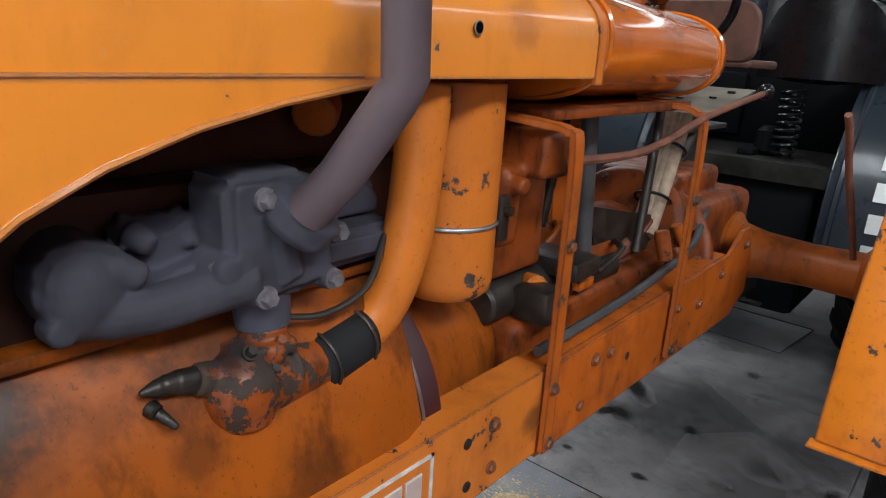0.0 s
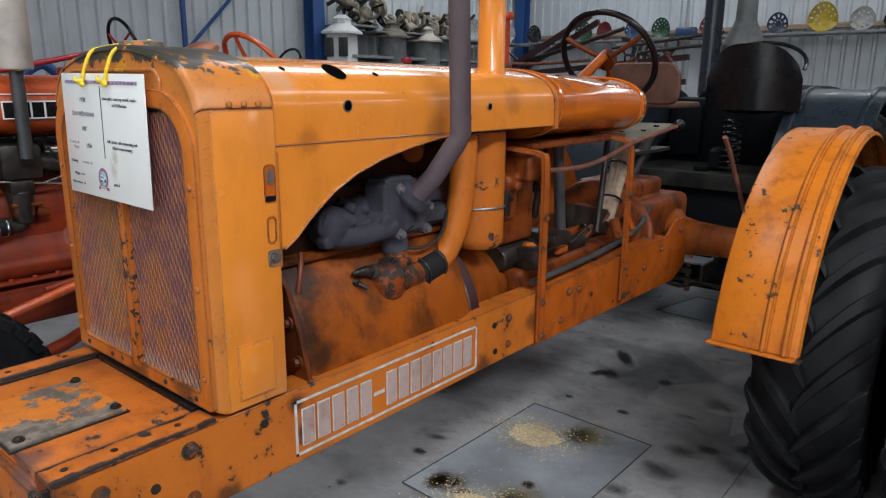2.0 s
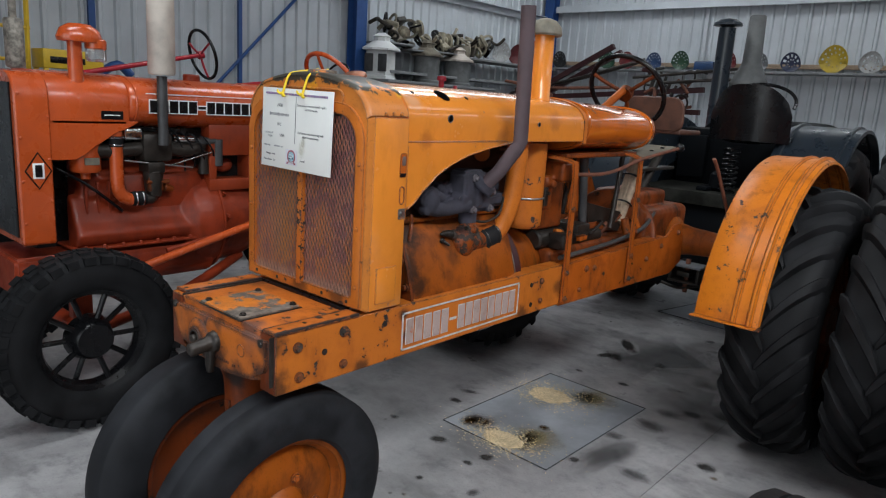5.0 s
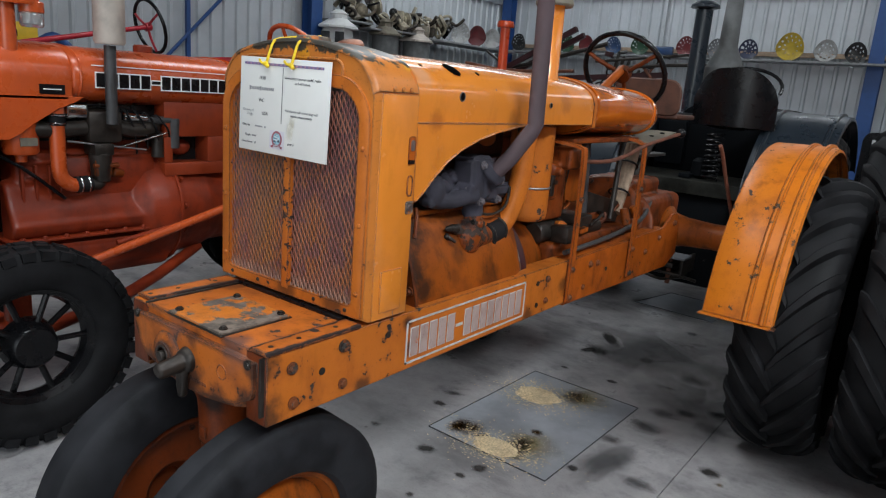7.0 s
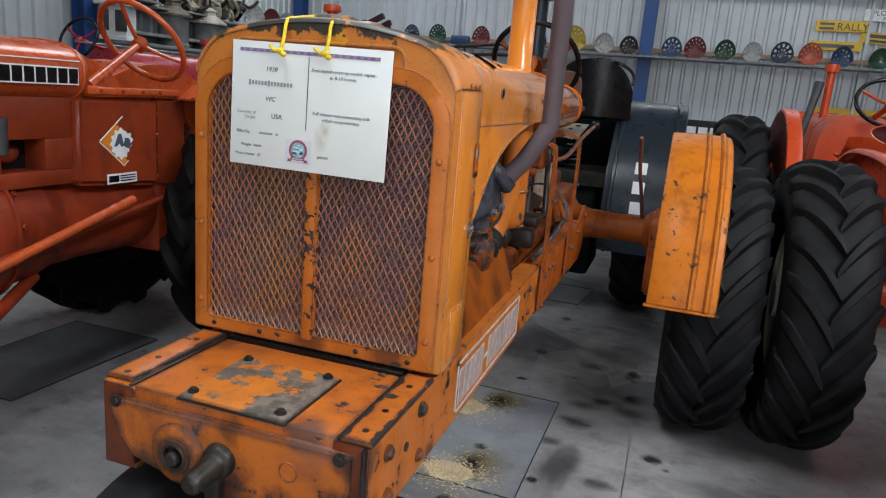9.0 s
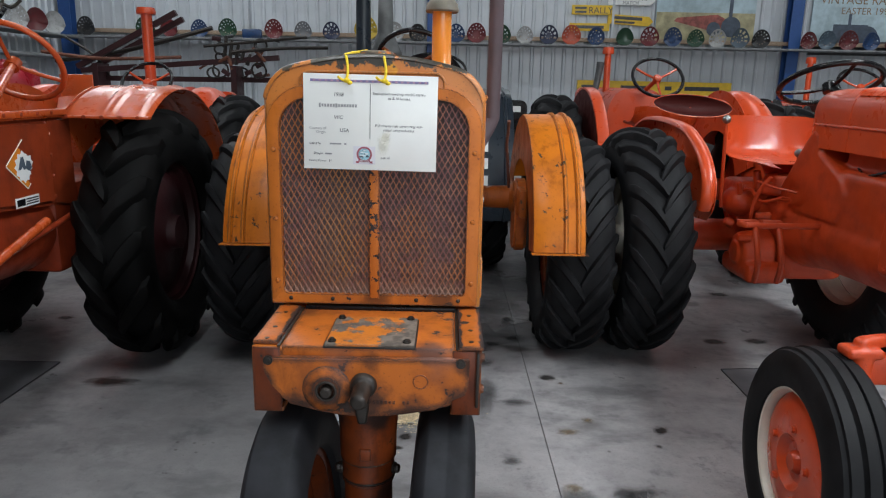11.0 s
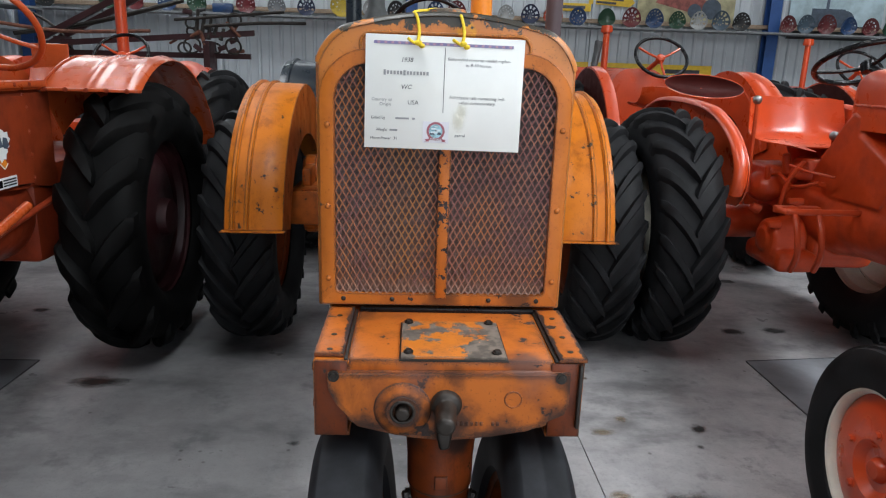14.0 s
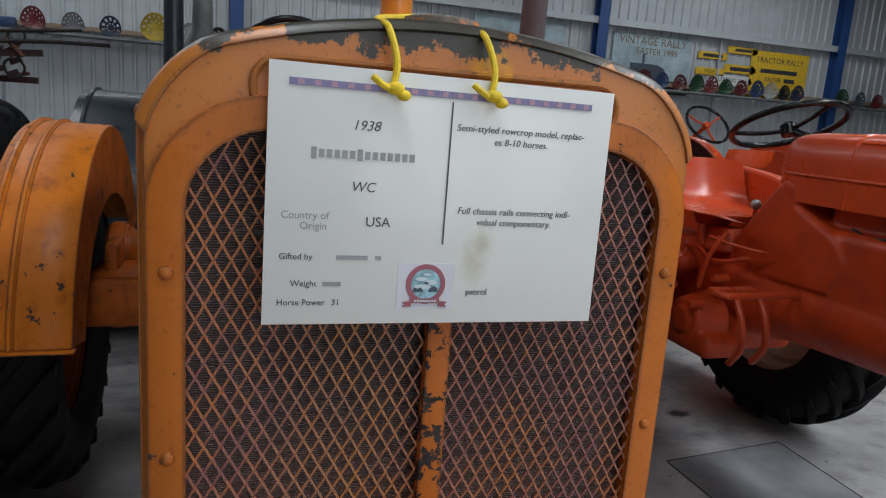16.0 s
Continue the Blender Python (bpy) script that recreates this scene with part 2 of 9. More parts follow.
M_LETTER = plain("worn_white_lettering", (0.50, 0.48, 0.46), 0.55, vary=0.25, scale=40, bump=0.1)
M_REDFILL = paint("worn_pale_lettering", (0.44, 0.33, 0.30), chip=0.14, chip_colour=(0.30, 0.07, 0.02), dirt=0.3, rough=0.5)
M_SAWDUST = plain("sawdust", (0.80, 0.63, 0.40), 0.95, vary=0.3, scale=120, bump=0.8)
M_CREAM = plain("cream_wheel_paint", (0.72, 0.68, 0.58), 0.4, vary=0.08, bump=0)
M_BROWNPAN = plain("rusted_seat_pan", (0.085, 0.035, 0.022), 0.6, 0.2, vary=0.4)
M_RUSTY = plain("rusty_steel_bar", (0.16, 0.055, 0.03), 0.7, vary=0.4, scale=25, bump=0.4)
M_LEATHER = plain("old_leather", (0.035, 0.028, 0.02), 0.6, vary=0.4, bump=0.4)
M_BRASSY = plain("tarnished_tin", (0.17, 0.15, 0.115), 0.6, 0.2, vary=0.35)
M_PAINTING = plain("picture_field", (0.38, 0.34, 0.20), 0.6, vary=0.35, scale=5)
M_SKYBLUE = plain("picture_sky", (0.36, 0.46, 0.50), 0.6, vary=0.25, scale=3)
M_DARKPRINT = plain("dark_picture_shape", (0.06, 0.08, 0.11), 0.6)
M_REDPRINT = plain("red_picture_shape", (0.30, 0.085, 0.07), 0.6, vary=0.5, scale=9)
M_SACK = plain("folded_sack_cloth", (0.33, 0.24, 0.17), 0.9, vary=0.25, scale=40, bump=0.6)


def glass_mat():
    m, nt, bs = node_mat("clear_glass")
    bs.inputs["Base Color"].default_value = (0.9, 0.92, 0.9, 1)
    bs.inputs["Roughness"].default_value = 0.08
    bs.inputs["Transmission Weight"].default_value = 0.9
    return m


M_GLASS = glass_mat()


def n_place(nt):
    tc = nt.nodes.new("ShaderNodeTexCoord")
    sp = nt.nodes.new("ShaderNodeSeparateXYZ")
    nt.links.new(tc.outputs["Object"], sp.inputs[0])
    return tc.outputs["Object"], sp.outputs


def shell_top_mat():
    """Orange paint on the radiator shell, rubbed to dark metal in a ragged patch along the crown."""
    m = paint("worn_shell_paint", (0.56, 0.183, 0.030), chip=0.12, chip_colour=(0.03, 0.028, 0.024), dirt=0.35, rough=0.36, edge=0.06, grain=14.0)
    nt = m.node_tree
    bs = nt.nodes["Principled BSDF"]
    old = bs.inputs["Base Color"].links[0].from_socket
    _, xyz = n_place(nt)
    crown = n_math(nt, "ADD", xyz[2], n_math(nt, "MULTIPLY", n_math(nt, "MULTIPLY", xyz[0], xyz[0]), 0.30))
    edge = n_math(nt, "ADD", crown, n_math(nt, "MULTIPLY", n_math(nt, "SUBTRACT", n_noise(nt, 22.0, 6, 0.7), 0.5), 0.12))
    mask = n_ramp(nt, edge, 1.402, 1.406)
    bare = n_ramp(nt, n_noise(nt, 9.0, 3), 0.56, 0.62)
    old = n_mix(nt, n_math(nt, "MULTIPLY", n_ramp(nt, edge, 1.378, 1.396), bare), old, (0.62, 0.27, 0.012))
    c = n_mix(nt, mask, old, n_mix(nt, n_noise(nt, 18.0, 4), (0.018, 0.016, 0.014), (0.07, 0.06, 0.045)))
    nt.links.new(c, bs.inputs["Base Color"])
    return m


M_SHELL_TOP = shell_top_mat()


def add_soot(m, centre, reach, colour=(0.045, 0.02, 0.012), strength=0.8):
    """A smoke stain with a ragged edge round one place on a thing."""
    nt = m.node_tree
    bs = nt.nodes["Principled BSDF"]
    old = bs.inputs["Base Color"].links[0].from_socket
    pos, _ = n_place(nt)
    d = nt.nodes.new("ShaderNodeVectorMath")
    d.operation = "DISTANCE"
    nt.links.new(pos, d.inputs[0])
    d.inputs[1].default_value = centre
    mask = n_ramp(nt, n_math(nt, "ADD", d.outputs["Value"], n_math(nt, "MULTIPLY", n_math(nt, "SUBTRACT", n_noise(nt, 30.0, 5, 0.65), 0.5), reach * 1.2)), reach, reach * 0.25, 0.0, strength)
    nt.links.new(n_mix(nt, mask, old, colour), bs.inputs["Base Color"])


add_soot(M_OLD_HOOD, (0.247, 0.435, 1.272), 0.045, (0.16, 0.06, 0.02), 0.4)
for _c, _r, _s in (((0.17, 0.36, 0.99), 0.10, 0.75), ((0.20, 0.11, 0.92), 0.06, 0.85), ((0.225, 0.20, 0.80), 0.05, 0.9), ((0.15, 0.56, 1.0), 0.08, 0.75), ((0.21, 0.42, 0.84), 0.07, 0.6), ((0.12, 0.25, 1.035), 0.06, 0.8), ((0.20, 0.30, 0.92), 0.04, 0.5), ((0.17, 0.13, 1.0), 0.08, 0.95), ((0.21, 0.13, 0.86), 0.055, 0.9)):
    add_soot(M_CASE, _c, _r, (0.030, 0.012, 0.006), _s)
add_soot(M_OLD_HOOD, (0.225, 0.06, 1.37), 0.045, (0.50, 0.36, 0.27), 0.45)
add_soot(M_OLD_HOOD, (0.24, 0.72, 1.33), 0.05, (0.30, 0.10, 0.03), 0.5)
add_soot(M_OLD_HOOD, (0.247, 0.10, 1.27), 0.035, (0.28, 0.08, 0.02), 0.5)
add_soot(M_OLD_HOOD, (0.247, 0.385, 1.372), 0.022, (0.42, 0.36, 0.33), 0.5)
# grease and rubbed patches on the nose and rails
for _c, _r, _s in (((-0.062, -0.38, 0.735), 0.066, 0.9), ((0.018, -0.37, 0.715), 0.085, 0.9), ((0.13, -0.37, 0.648), 0.075, 0.85), ((-0.15, -0.37, 0.66), 0.075, 0.85), ((0.0, -0.37, 0.65), 0.09, 0.85), ((0.236, -0.37, 0.70), 0.07, 0.85), ((0.236, -0.37, 0.80), 0.05, 0.8), ((-0.20, -0.37, 0.80), 0.035, 0.8), ((0.23, -0.36, 0.83), 0.04, 0.8), ((-0.215, -0.25, 0.835), 0.04, 0.7),
                   ((0.247, 0.07, 0.74), 0.03, 0.9), ((0.247, 0.05, 0.80), 0.025, 0.9), ((0.247, -0.10, 0.69), 0.035, 0.8), ((0.247, 0.62, 0.69), 0.045, 0.75), ((0.247, 0.84, 0.75), 0.05, 0.7), ((0.0, -0.115, 0.865), 0.05, 0.7), ((0.16, -0.115, 0.862), 0.04, 0.7)):
    add_soot(M_OLD, _c, _r, (0.035, 0.018, 0.012), _s)
for _c, _r, _s in (((-0.070, -0.38, 0.742), 0.055, 0.9), ((0.010, -0.37, 0.72), 0.07, 0.9), ((0.10, -0.37, 0.685), 0.06, 0.85), ((-0.13, -0.37, 0.70), 0.05, 0.85), ((0.21, -0.37, 0.72), 0.05, 0.85), ((0.225, -0.37, 0.80), 0.05, 0.8), ((-0.205, -0.37, 0.76), 0.04, 0.8), ((0.14, -0.36, 0.825), 0.045, 0.7), ((-0.16, -0.14, 0.832), 0.05, 0.6), ((0.02, -0.37, 0.80), 0.03, 0.6)):
    add_soot(M_NOSE, _c, _r, (0.035, 0.018, 0.014), _s)
for _c, _r in (((0.16, -0.365, 0.815), 0.06), ((-0.05, -0.36, 0.82), 0.05), ((-0.18, -0.30, 0.832), 0.04)):
    add_soot(M_NOSE, _c, _r, (0.22, 0.11, 0.09), 0.32)


def chip_edges(m, lines, reach, colour):
    """Paint knocked off along straight edges: each line is two axes and the place on each, or a bow for the lower lip."""
    nt = m.node_tree
    bs = nt.nodes["Principled BSDF"]
    c = bs.inputs["Base Color"].links[0].from_socket
    _, xyz = n_place(nt)
    ragged = n_math(nt, "MULTIPLY", n_math(nt, "SUBTRACT", n_noise(nt, 26.0, 6, 0.72), 0.5), reach * 5.0)
    best = None
    for i, u, j, v, bow in lines:
        a = n_math(nt, "SUBTRACT", xyz[i], u)
        if bow:
            a = n_math(nt, "SUBTRACT", a, n_math(nt, "MULTIPLY", n_math(nt, "MULTIPLY", xyz[0], xyz[0]), bow))
        d = n_math(nt, "ADD", n_math(nt, "ABSOLUTE", a, 0.0), n_math(nt, "ABSOLUTE", n_math(nt, "SUBTRACT", xyz[j], v), 0.0))
        best = d if best is None else n_math(nt, "MINIMUM", best, d)
    mask = n_ramp(nt, n_math(nt, "ADD", best, ragged), reach, reach * 0.8)
    nt.links.new(n_mix(nt, mask, c, colour), bs.inputs["Base Color"])


chip_edges(M_NOSE, ((1, -0.370, 2, 0.822, 0), (0, -0.212, 1, -0.370, 0), (0, 0.234, 1, -0.370, 0), (2, 0.676, 1, -0.370, 0.9), (0, 0.200, 2, 0.838, 0), (0, -0.176, 2, 0.838, 0), (0, 0.251, 2, 0.838, 0)), 0.0075, (0.030, 0.019, 0.017))
chip_edges(M_FENDER, ((0, 0.803, 2, 0.64, 0), (0, 0.71, 2, 0.80, 0)), 0.012, (0.045, 0.022, 0.014))
M_PEDESTAL = paint("greasy_pedestal_paint", (0.21, 0.040, 0.008), chip=0.12, chip_colour=(0.018, 0.011, 0.009), dirt=0.8, dirt_colour=(0.07, 0.018, 0.008), rough=0.4, edge=0.2, fade=0.4, smear=0.7, spec=0.35, wear=0.008)
for _c, _r in (((0.0, -0.30, 0.40), 0.07), ((0.05, -0.30, 0.46), 0.05), ((-0.05, -0.31, 0.655), 0.04), ((0.03, -0.34, 0.655), 0.05)):
    add_soot(M_PEDESTAL, _c, _r, (0.014, 0.010, 0.009), 0.9)
M_CARB = paint("greasy_chipped_carburettor", (0.30, 0.062, 0.008), chip=0.26, chip_colour=(0.020, 0.013, 0.010), dirt=0.7, dirt_colour=(0.05, 0.018, 0.008), rough=0.42, edge=0.0, fade=0.4, smear=0.8, spec=0.3, grain=40.0)
add_soot(M_CARB, (0.18, 0.345, 0.995), 0.042, (0.022, 0.016, 0.016), 0.9)
M_BOLT = paint("dirty_orange_bolt", (0.19, 0.055, 0.016), chip=0.2, chip_colour=(0.02, 0.015, 0.012), dirt=0.7, dirt_colour=(0.03, 0.015, 0.01), rough=0.5)


def floor_mat():
    """Painted concrete: cloudy grey, tyre marks and scattered oil drips."""
    m, nt, bs = node_mat("painted_concrete")
    big, mid, fine = n_noise(nt, 0.55, 4), n_noise(nt, 2.6, 6, 0.7), n_noise(nt, 30, 5)
    c = n_mix(nt, n_ramp(nt, mid, 0.3, 0.72), (0.445, 0.43, 0.43), (0.295, 0.283, 0.285))
    tw = nt.nodes.new("ShaderNodeTexCoord")
    wm = nt.nodes.new("ShaderNodeMapping")
    wm.inputs["Rotation"].default_value = (0, 0, 0.5)
    wm.inputs["Scale"].default_value = (1.0, 2.1, 1.0)
    nt.links.new(tw.outputs["Object"], wm.inputs["Vector"])
    smoky = n_noise(nt, 1.5, 6, 0.62, wm.outputs[0])
    c = n_mix(nt, n_math(nt, "MULTIPLY", n_ramp(nt, smoky, 0.48, 0.68), 0.66), c, (0.092, 0.088, 0.090))
    blot = n_noise(nt, 5.5, 5, 0.62)
    c = n_mix(nt, n_math(nt, "MULTIPLY", n_ramp(nt, blot, 0.56, 0.72), 0.55), c, (0.07, 0.071, 0.075))
    c = n_mix(nt, n_math(nt, "MULTIPLY", n_ramp(nt, big, 0.46, 0.64), 0.45), c, (0.085, 0.09, 0.096))
    c = n_mix(nt, n_math(nt, "MULTIPLY", n_ramp(nt, fine, 0.5, 0.75), 0.25), c, (0.17, 0.17, 0.175))
    tc = nt.nodes.new("ShaderNodeTexCoord")
    vo = nt.nodes.new("ShaderNodeTexVoronoi")
    vo.inputs["Scale"].default_value = 2.3
    warp = nt.nodes.new("ShaderNodeVectorMath")
    warp.operation = "MULTIPLY_ADD"
    ns = nt.nodes.new("ShaderNodeTexNoise")
    ns.inputs["Scale"].default_value = 9
    nt.links.new(tc.outputs["Object"], ns.inputs["Vector"])
    nt.links.new(ns.outputs["Color"], warp.inputs[0])
    warp.inputs[1].default_value = (0.14, 0.14, 0.0)
    nt.links.new(tc.outputs["Object"], warp.inputs[2])
    nt.links.new(warp.outputs[0], vo.inputs["Vector"])
    drip = n_math(nt, "MULTIPLY", n_ramp(nt, vo.outputs["Distance"], 0.17, 0.06), n_ramp(nt, n_noise(nt, 1.3, 2), 0.46, 0.54))
    c = n_mix(nt, n_math(nt, "MULTIPLY", drip, 0.6), c, (0.055, 0.05, 0.045))
    c = n_mix(nt, n_math(nt, "MULTIPLY", n_ramp(nt, n_noise(nt, 140, 3), 0.58, 0.68), 0.35), c, (0.10, 0.10, 0.105))
    c = n_mix(nt, n_math(nt, "MULTIPLY", n_ramp(nt, n_noise(nt, 7.0, 6, 0.75), 0.52, 0.70), 0.45), c, (0.12, 0.122, 0.128))
    vs = nt.nodes.new("ShaderNodeTexVoronoi")
    vs.inputs["Scale"].default_value = 13
    nt.links.new(tc.outputs["Object"], vs.inputs["Vector"])
    spot = n_math(nt, "MULTIPLY", n_ramp(nt, vs.outputs["Distance"], 0.14, 0.05), n_ramp(nt, n_noise(nt, 2.1, 2), 0.55, 0.6))
    c = n_mix(nt, n_math(nt, "MULTIPLY", spot, 0.7), c, (0.04, 0.035, 0.03))
    nt.links.new(c, bs.inputs["Base Color"])
    nt.links.new(n_ramp(nt, mid, 0.25, 0.75, 0.24, 0.5), bs.inputs["Roughness"])
    n_bump(nt, bs, mid, 0.12, 0.004)
    return m


M_FLOOR = floor_mat()


def core_mat():
    m, nt, bs = node_mat("radiator_core")
    tc = nt.nodes.new("ShaderNodeTexCoord")
    wv = nt.nodes.new("ShaderNodeTexWave")
    wv.bands_direction = "Z"
    wv.inputs["Scale"].default_value = 140
    wv.inputs["Distortion"].default_value = 0.3
    nt.links.new(tc.outputs["Object"], wv.inputs["Vector"])
    c = n_mix(nt, wv.outputs["Fac"], (0.036, 0.030, 0.034), (0.22, 0.165, 0.160))
    _, xyz = n_place(nt)
    rusty = n_ramp(nt, n_math(nt, "ADD", xyz[2], n_math(nt, "MULTIPLY", n_noise(nt, 6.0, 4), 0.25)), 1.30, 1.05)
    c = n_mix(nt, n_math(nt, "MULTIPLY", rusty, 0.5), c, (0.27, 0.155, 0.115))
    crust = n_ramp(nt, n_math(nt, "ADD", xyz[2], n_math(nt, "MULTIPLY", n_noise(nt, 40.0, 4), 0.03)), 0.925, 0.895)
    c = n_mix(nt, n_math(nt, "MULTIPLY", crust, 0.6), c, (0.34, 0.20, 0.15))
    nt.links.new(c, bs.inputs["Base Color"])
    bs.inputs["Metallic"].default_value, bs.inputs["Roughness"].default_value = 0.1, 0.6
    n_bump(nt, bs, wv.outputs["Fac"], 0.6, 0.003)
    return m


M_CORE = core_mat()


def mesh_mat():
    """Expanded metal: orange overspray, yellow streaks and purple-brown rust."""
    m, nt, bs = node_mat("expanded_metal")
    tc = nt.nodes.new("ShaderNodeTexCoord")
    mp = nt.nodes.new("ShaderNodeMapping")
    mp.inputs["Scale"].default_value = (9, 9, 2.2)
    nt.links.new(tc.outputs["Object"], mp.inputs["Vector"])
    a = n_noise(nt, 1.0, 4, 0.6, mp.outputs[0])
    b = n_noise(nt, 24.0, 4)
    c = n_mix(nt, n_ramp(nt, a, 0.40, 0.60), (0.36, 0.145, 0.100), (0.42, 0.150, 0.055))
    c = n_mix(nt, n_ramp(nt, b, 0.46, 0.62), c, (0.26, 0.105, 0.095))
    _, xyz = n_place(nt)
    d = n_math(nt, "ADD", n_math(nt, "ABSOLUTE", n_math(nt, "ADD", xyz[0], 0.075), 0.0), n_math(nt, "MULTIPLY", n_math(nt, "SUBTRACT", a, 0.5), 0.30))
    c = n_mix(nt, n_math(nt, "MULTIPLY", n_ramp(nt, d, 0.07, 0.02), 0.30), c, (0.40, 0.21, 0.04))
    crust = n_ramp(nt, n_math(nt, "ADD", xyz[2], n_math(nt, "MULTIPLY", b, 0.03)), 0.918, 0.890)
    c = n_mix(nt, n_math(nt, "MULTIPLY", crust, 0.7), c, (0.42, 0.27, 0.21))
    nt.links.new(c, bs.inputs["Base Color"])
    bs.inputs["Roughness"].default_value = 0.6
    return m


M_MESH = mesh_mat()

# ---- building helpers ----
def part(name, bm, material, parent, label="", sharp=38):
    me = bpy.data.meshes.new(name)
    bm.normal_update()
    bm.to_mesh(me)
    bm.free()
    me.materials.append(material)
    me.shade_smooth()
    me.set_sharp_from_angle(angle=radians(sharp))
    ob = new(name, me)
    ob.parent = parent
    if label:
        tagged(ob, label)
    return ob


def thing(name, label, category, at=(0, 0, 0), rz=0, group=""):
    ob = new(name)
    ob.empty_display_size = 0.1
    ob.matrix_basis = pose(*at, 0, 0, rz)
    return tagged(ob, label, category, group)


def solo(name, bm, material, label, category, at=(0, 0, 0), rz=0, group="", kind=""):
    """A thing of one mesh."""
    ob = part(name, bm, material, None)
    ob.matrix_basis = pose(*at, 0, 0, rz)
    return tagged(ob, label, category, group, kind)


def B():
    return bmesh.new()


def add(bm, tmp, m=None):
    if m is not None:
        tmp.transform(m)
    me = bpy.data.meshes.new("tmp")
    tmp.to_mesh(me)
    tmp.free()
    bm.from_mesh(me)
    bpy.data.meshes.remove(me)
    return bm


def box(bm, x0, x1, y0, y1, z0, z1, bev=0.0, m=None, seg=2):
    t = bmesh.new()
    bmesh.ops.create_cube(t, size=1)
    for v in t.verts:
        v.co = Vector(((x0 + x1) / 2 + v.co.x * (x1 - x0), (y0 + y1) / 2 + v.co.y * (y1 - y0), (z0 + z1) / 2 + v.co.z * (z1 - z0)))
    if bev:
        bmesh.ops.bevel(t, geom=t.edges[:], offset=bev, segments=seg, affect="EDGES", profile=0.5)
    return add(bm, t, m)


def axis_m(p, q):
    p, q = Vector(p), Vector(q)
    return Matrix.Translation(p) @ (q - p).to_track_quat("Z", "Y").to_matrix().to_4x4()


def lathe(bm, prof, m=None, seg=24, close=False):
    """Turn (radius, height) pairs round z."""
    t = bmesh.new()
    rings = []
    for r, h in prof:
        if r < 1e-6:
            rings.append([t.verts.new((0, 0, h))])
        else:
            rings.append([t.verts.new((r * math.cos(2 * math.pi * i / seg), r * math.sin(2 * math.pi * i / seg), h)) for i in range(seg)])
    pairs = list(zip(rings, rings[1:])) + ([(rings[-1], rings[0])] if close else [])
    for a, b in pairs:
        for i in range(seg):
            j = (i + 1) % seg
            if len(a) == 1 and len(b) == 1:
                continue
            if len(a) == 1:
                t.faces.new((a[0], b[j], b[i]))
            elif len(b) == 1:
                t.faces.new((a[i], a[j], b[0]))
            else:
                t.faces.new((a[i], a[j], b[j], b[i]))
    bmesh.ops.recalc_face_normals(t, faces=t.faces[:])
    return add(bm, t, m)


def cyl(bm, p, q, r, r2=None, seg=18, bev=0.0):
    L = (Vector(q) - Vector(p)).length
    r2 = r if r2 is None else r2
    if bev:
        prof = [(0, 0), (r - bev, 0), (r, bev), (r2, L - bev), (r2 - bev, L), (0, L)]
    else:
        prof = [(0, 0), (r, 0), (r2, L), (0, L)]
    return lathe(bm, prof, axis_m(p, q), seg)


def ball(bm, c, r, sz=(1, 1, 1), seg=16):
    prof = [(r * math.sin(math.pi * i / 10), -r * math.cos(math.pi * i / 10)) for i in range(11)]
    prof[0], prof[-1] = (0, -r), (0, r)
    return lathe(bm, prof, Matrix.Translation(c) @ Matrix.Diagonal((*sz, 1)), seg)


def smooth_path(pts, n=6):
    pts = [Vector(p) for p in pts]
    out = []
    for i in range(len(pts) - 1):
        p0, p1, p2, p3 = pts[max(i - 1, 0)], pts[i], pts[i + 1], pts[min(i + 2, len(pts) - 1)]
        for k in range(n):
            u = k / n
            out.append(0.5 * (2 * p1 + (p2 - p0) * u + (2 * p0 - 5 * p1 + 4 * p2 - p3) * u * u + (3 * p1 - p0 - 3 * p2 + p3) * u ** 3))
    return out + [pts[-1]]


def tube(bm, pts, r, seg=12, smooth=0, radii=None, closed=False):
    if smooth:
        pts = smooth_path(pts, smooth)
    pts = [Vector(p) for p in pts]
    n = len(pts)
    t = bmesh.new()
    rings = []
    up = None
    for i, p in enumerate(pts):
        if closed:
            d = pts[(i + 1) % n] - pts[i - 1]
        else:
            d = pts[min(i + 1, n - 1)] - pts[max(i - 1, 0)]
        d.normalize()
        if up is None:
            up = d.orthogonal().normalized()
        up = (up - d * up.dot(d)).normalized()
        sd = d.cross(up)
        rr = r if radii is None else radii[0] + (radii[1] - radii[0]) * i / (n - 1)
        rings.append([t.verts.new(p + (up * math.cos(2 * math.pi * k / seg) + sd * math.sin(2 * math.pi * k / seg)) * rr) for k in range(seg)])
    for a, b in list(zip(rings, rings[1:])) + ([(rings[-1], rings[0])] if closed else []):
        for k in range(seg):
            j = (k + 1) % seg
            t.faces.new((a[k], a[j], b[j], b[k]))
    if not closed:
        t.faces.new(rings[0][::-1])
        t.faces.new(rings[-1])
    bmesh.ops.recalc_face_normals(t, faces=t.faces[:])
    return add(bm, t)


def ring(bm, c, R, r, m=None, seg=40, tseg=10):
    """A torus in the xy plane of m."""
    m = Matrix.Translation(c) if m is None else m
    return lathe(bm, [(R + r * math.cos(2 * math.pi * k / tseg), r * math.sin(2 * math.pi * k / tseg)) for k in range(tseg)], m, seg, close=True)


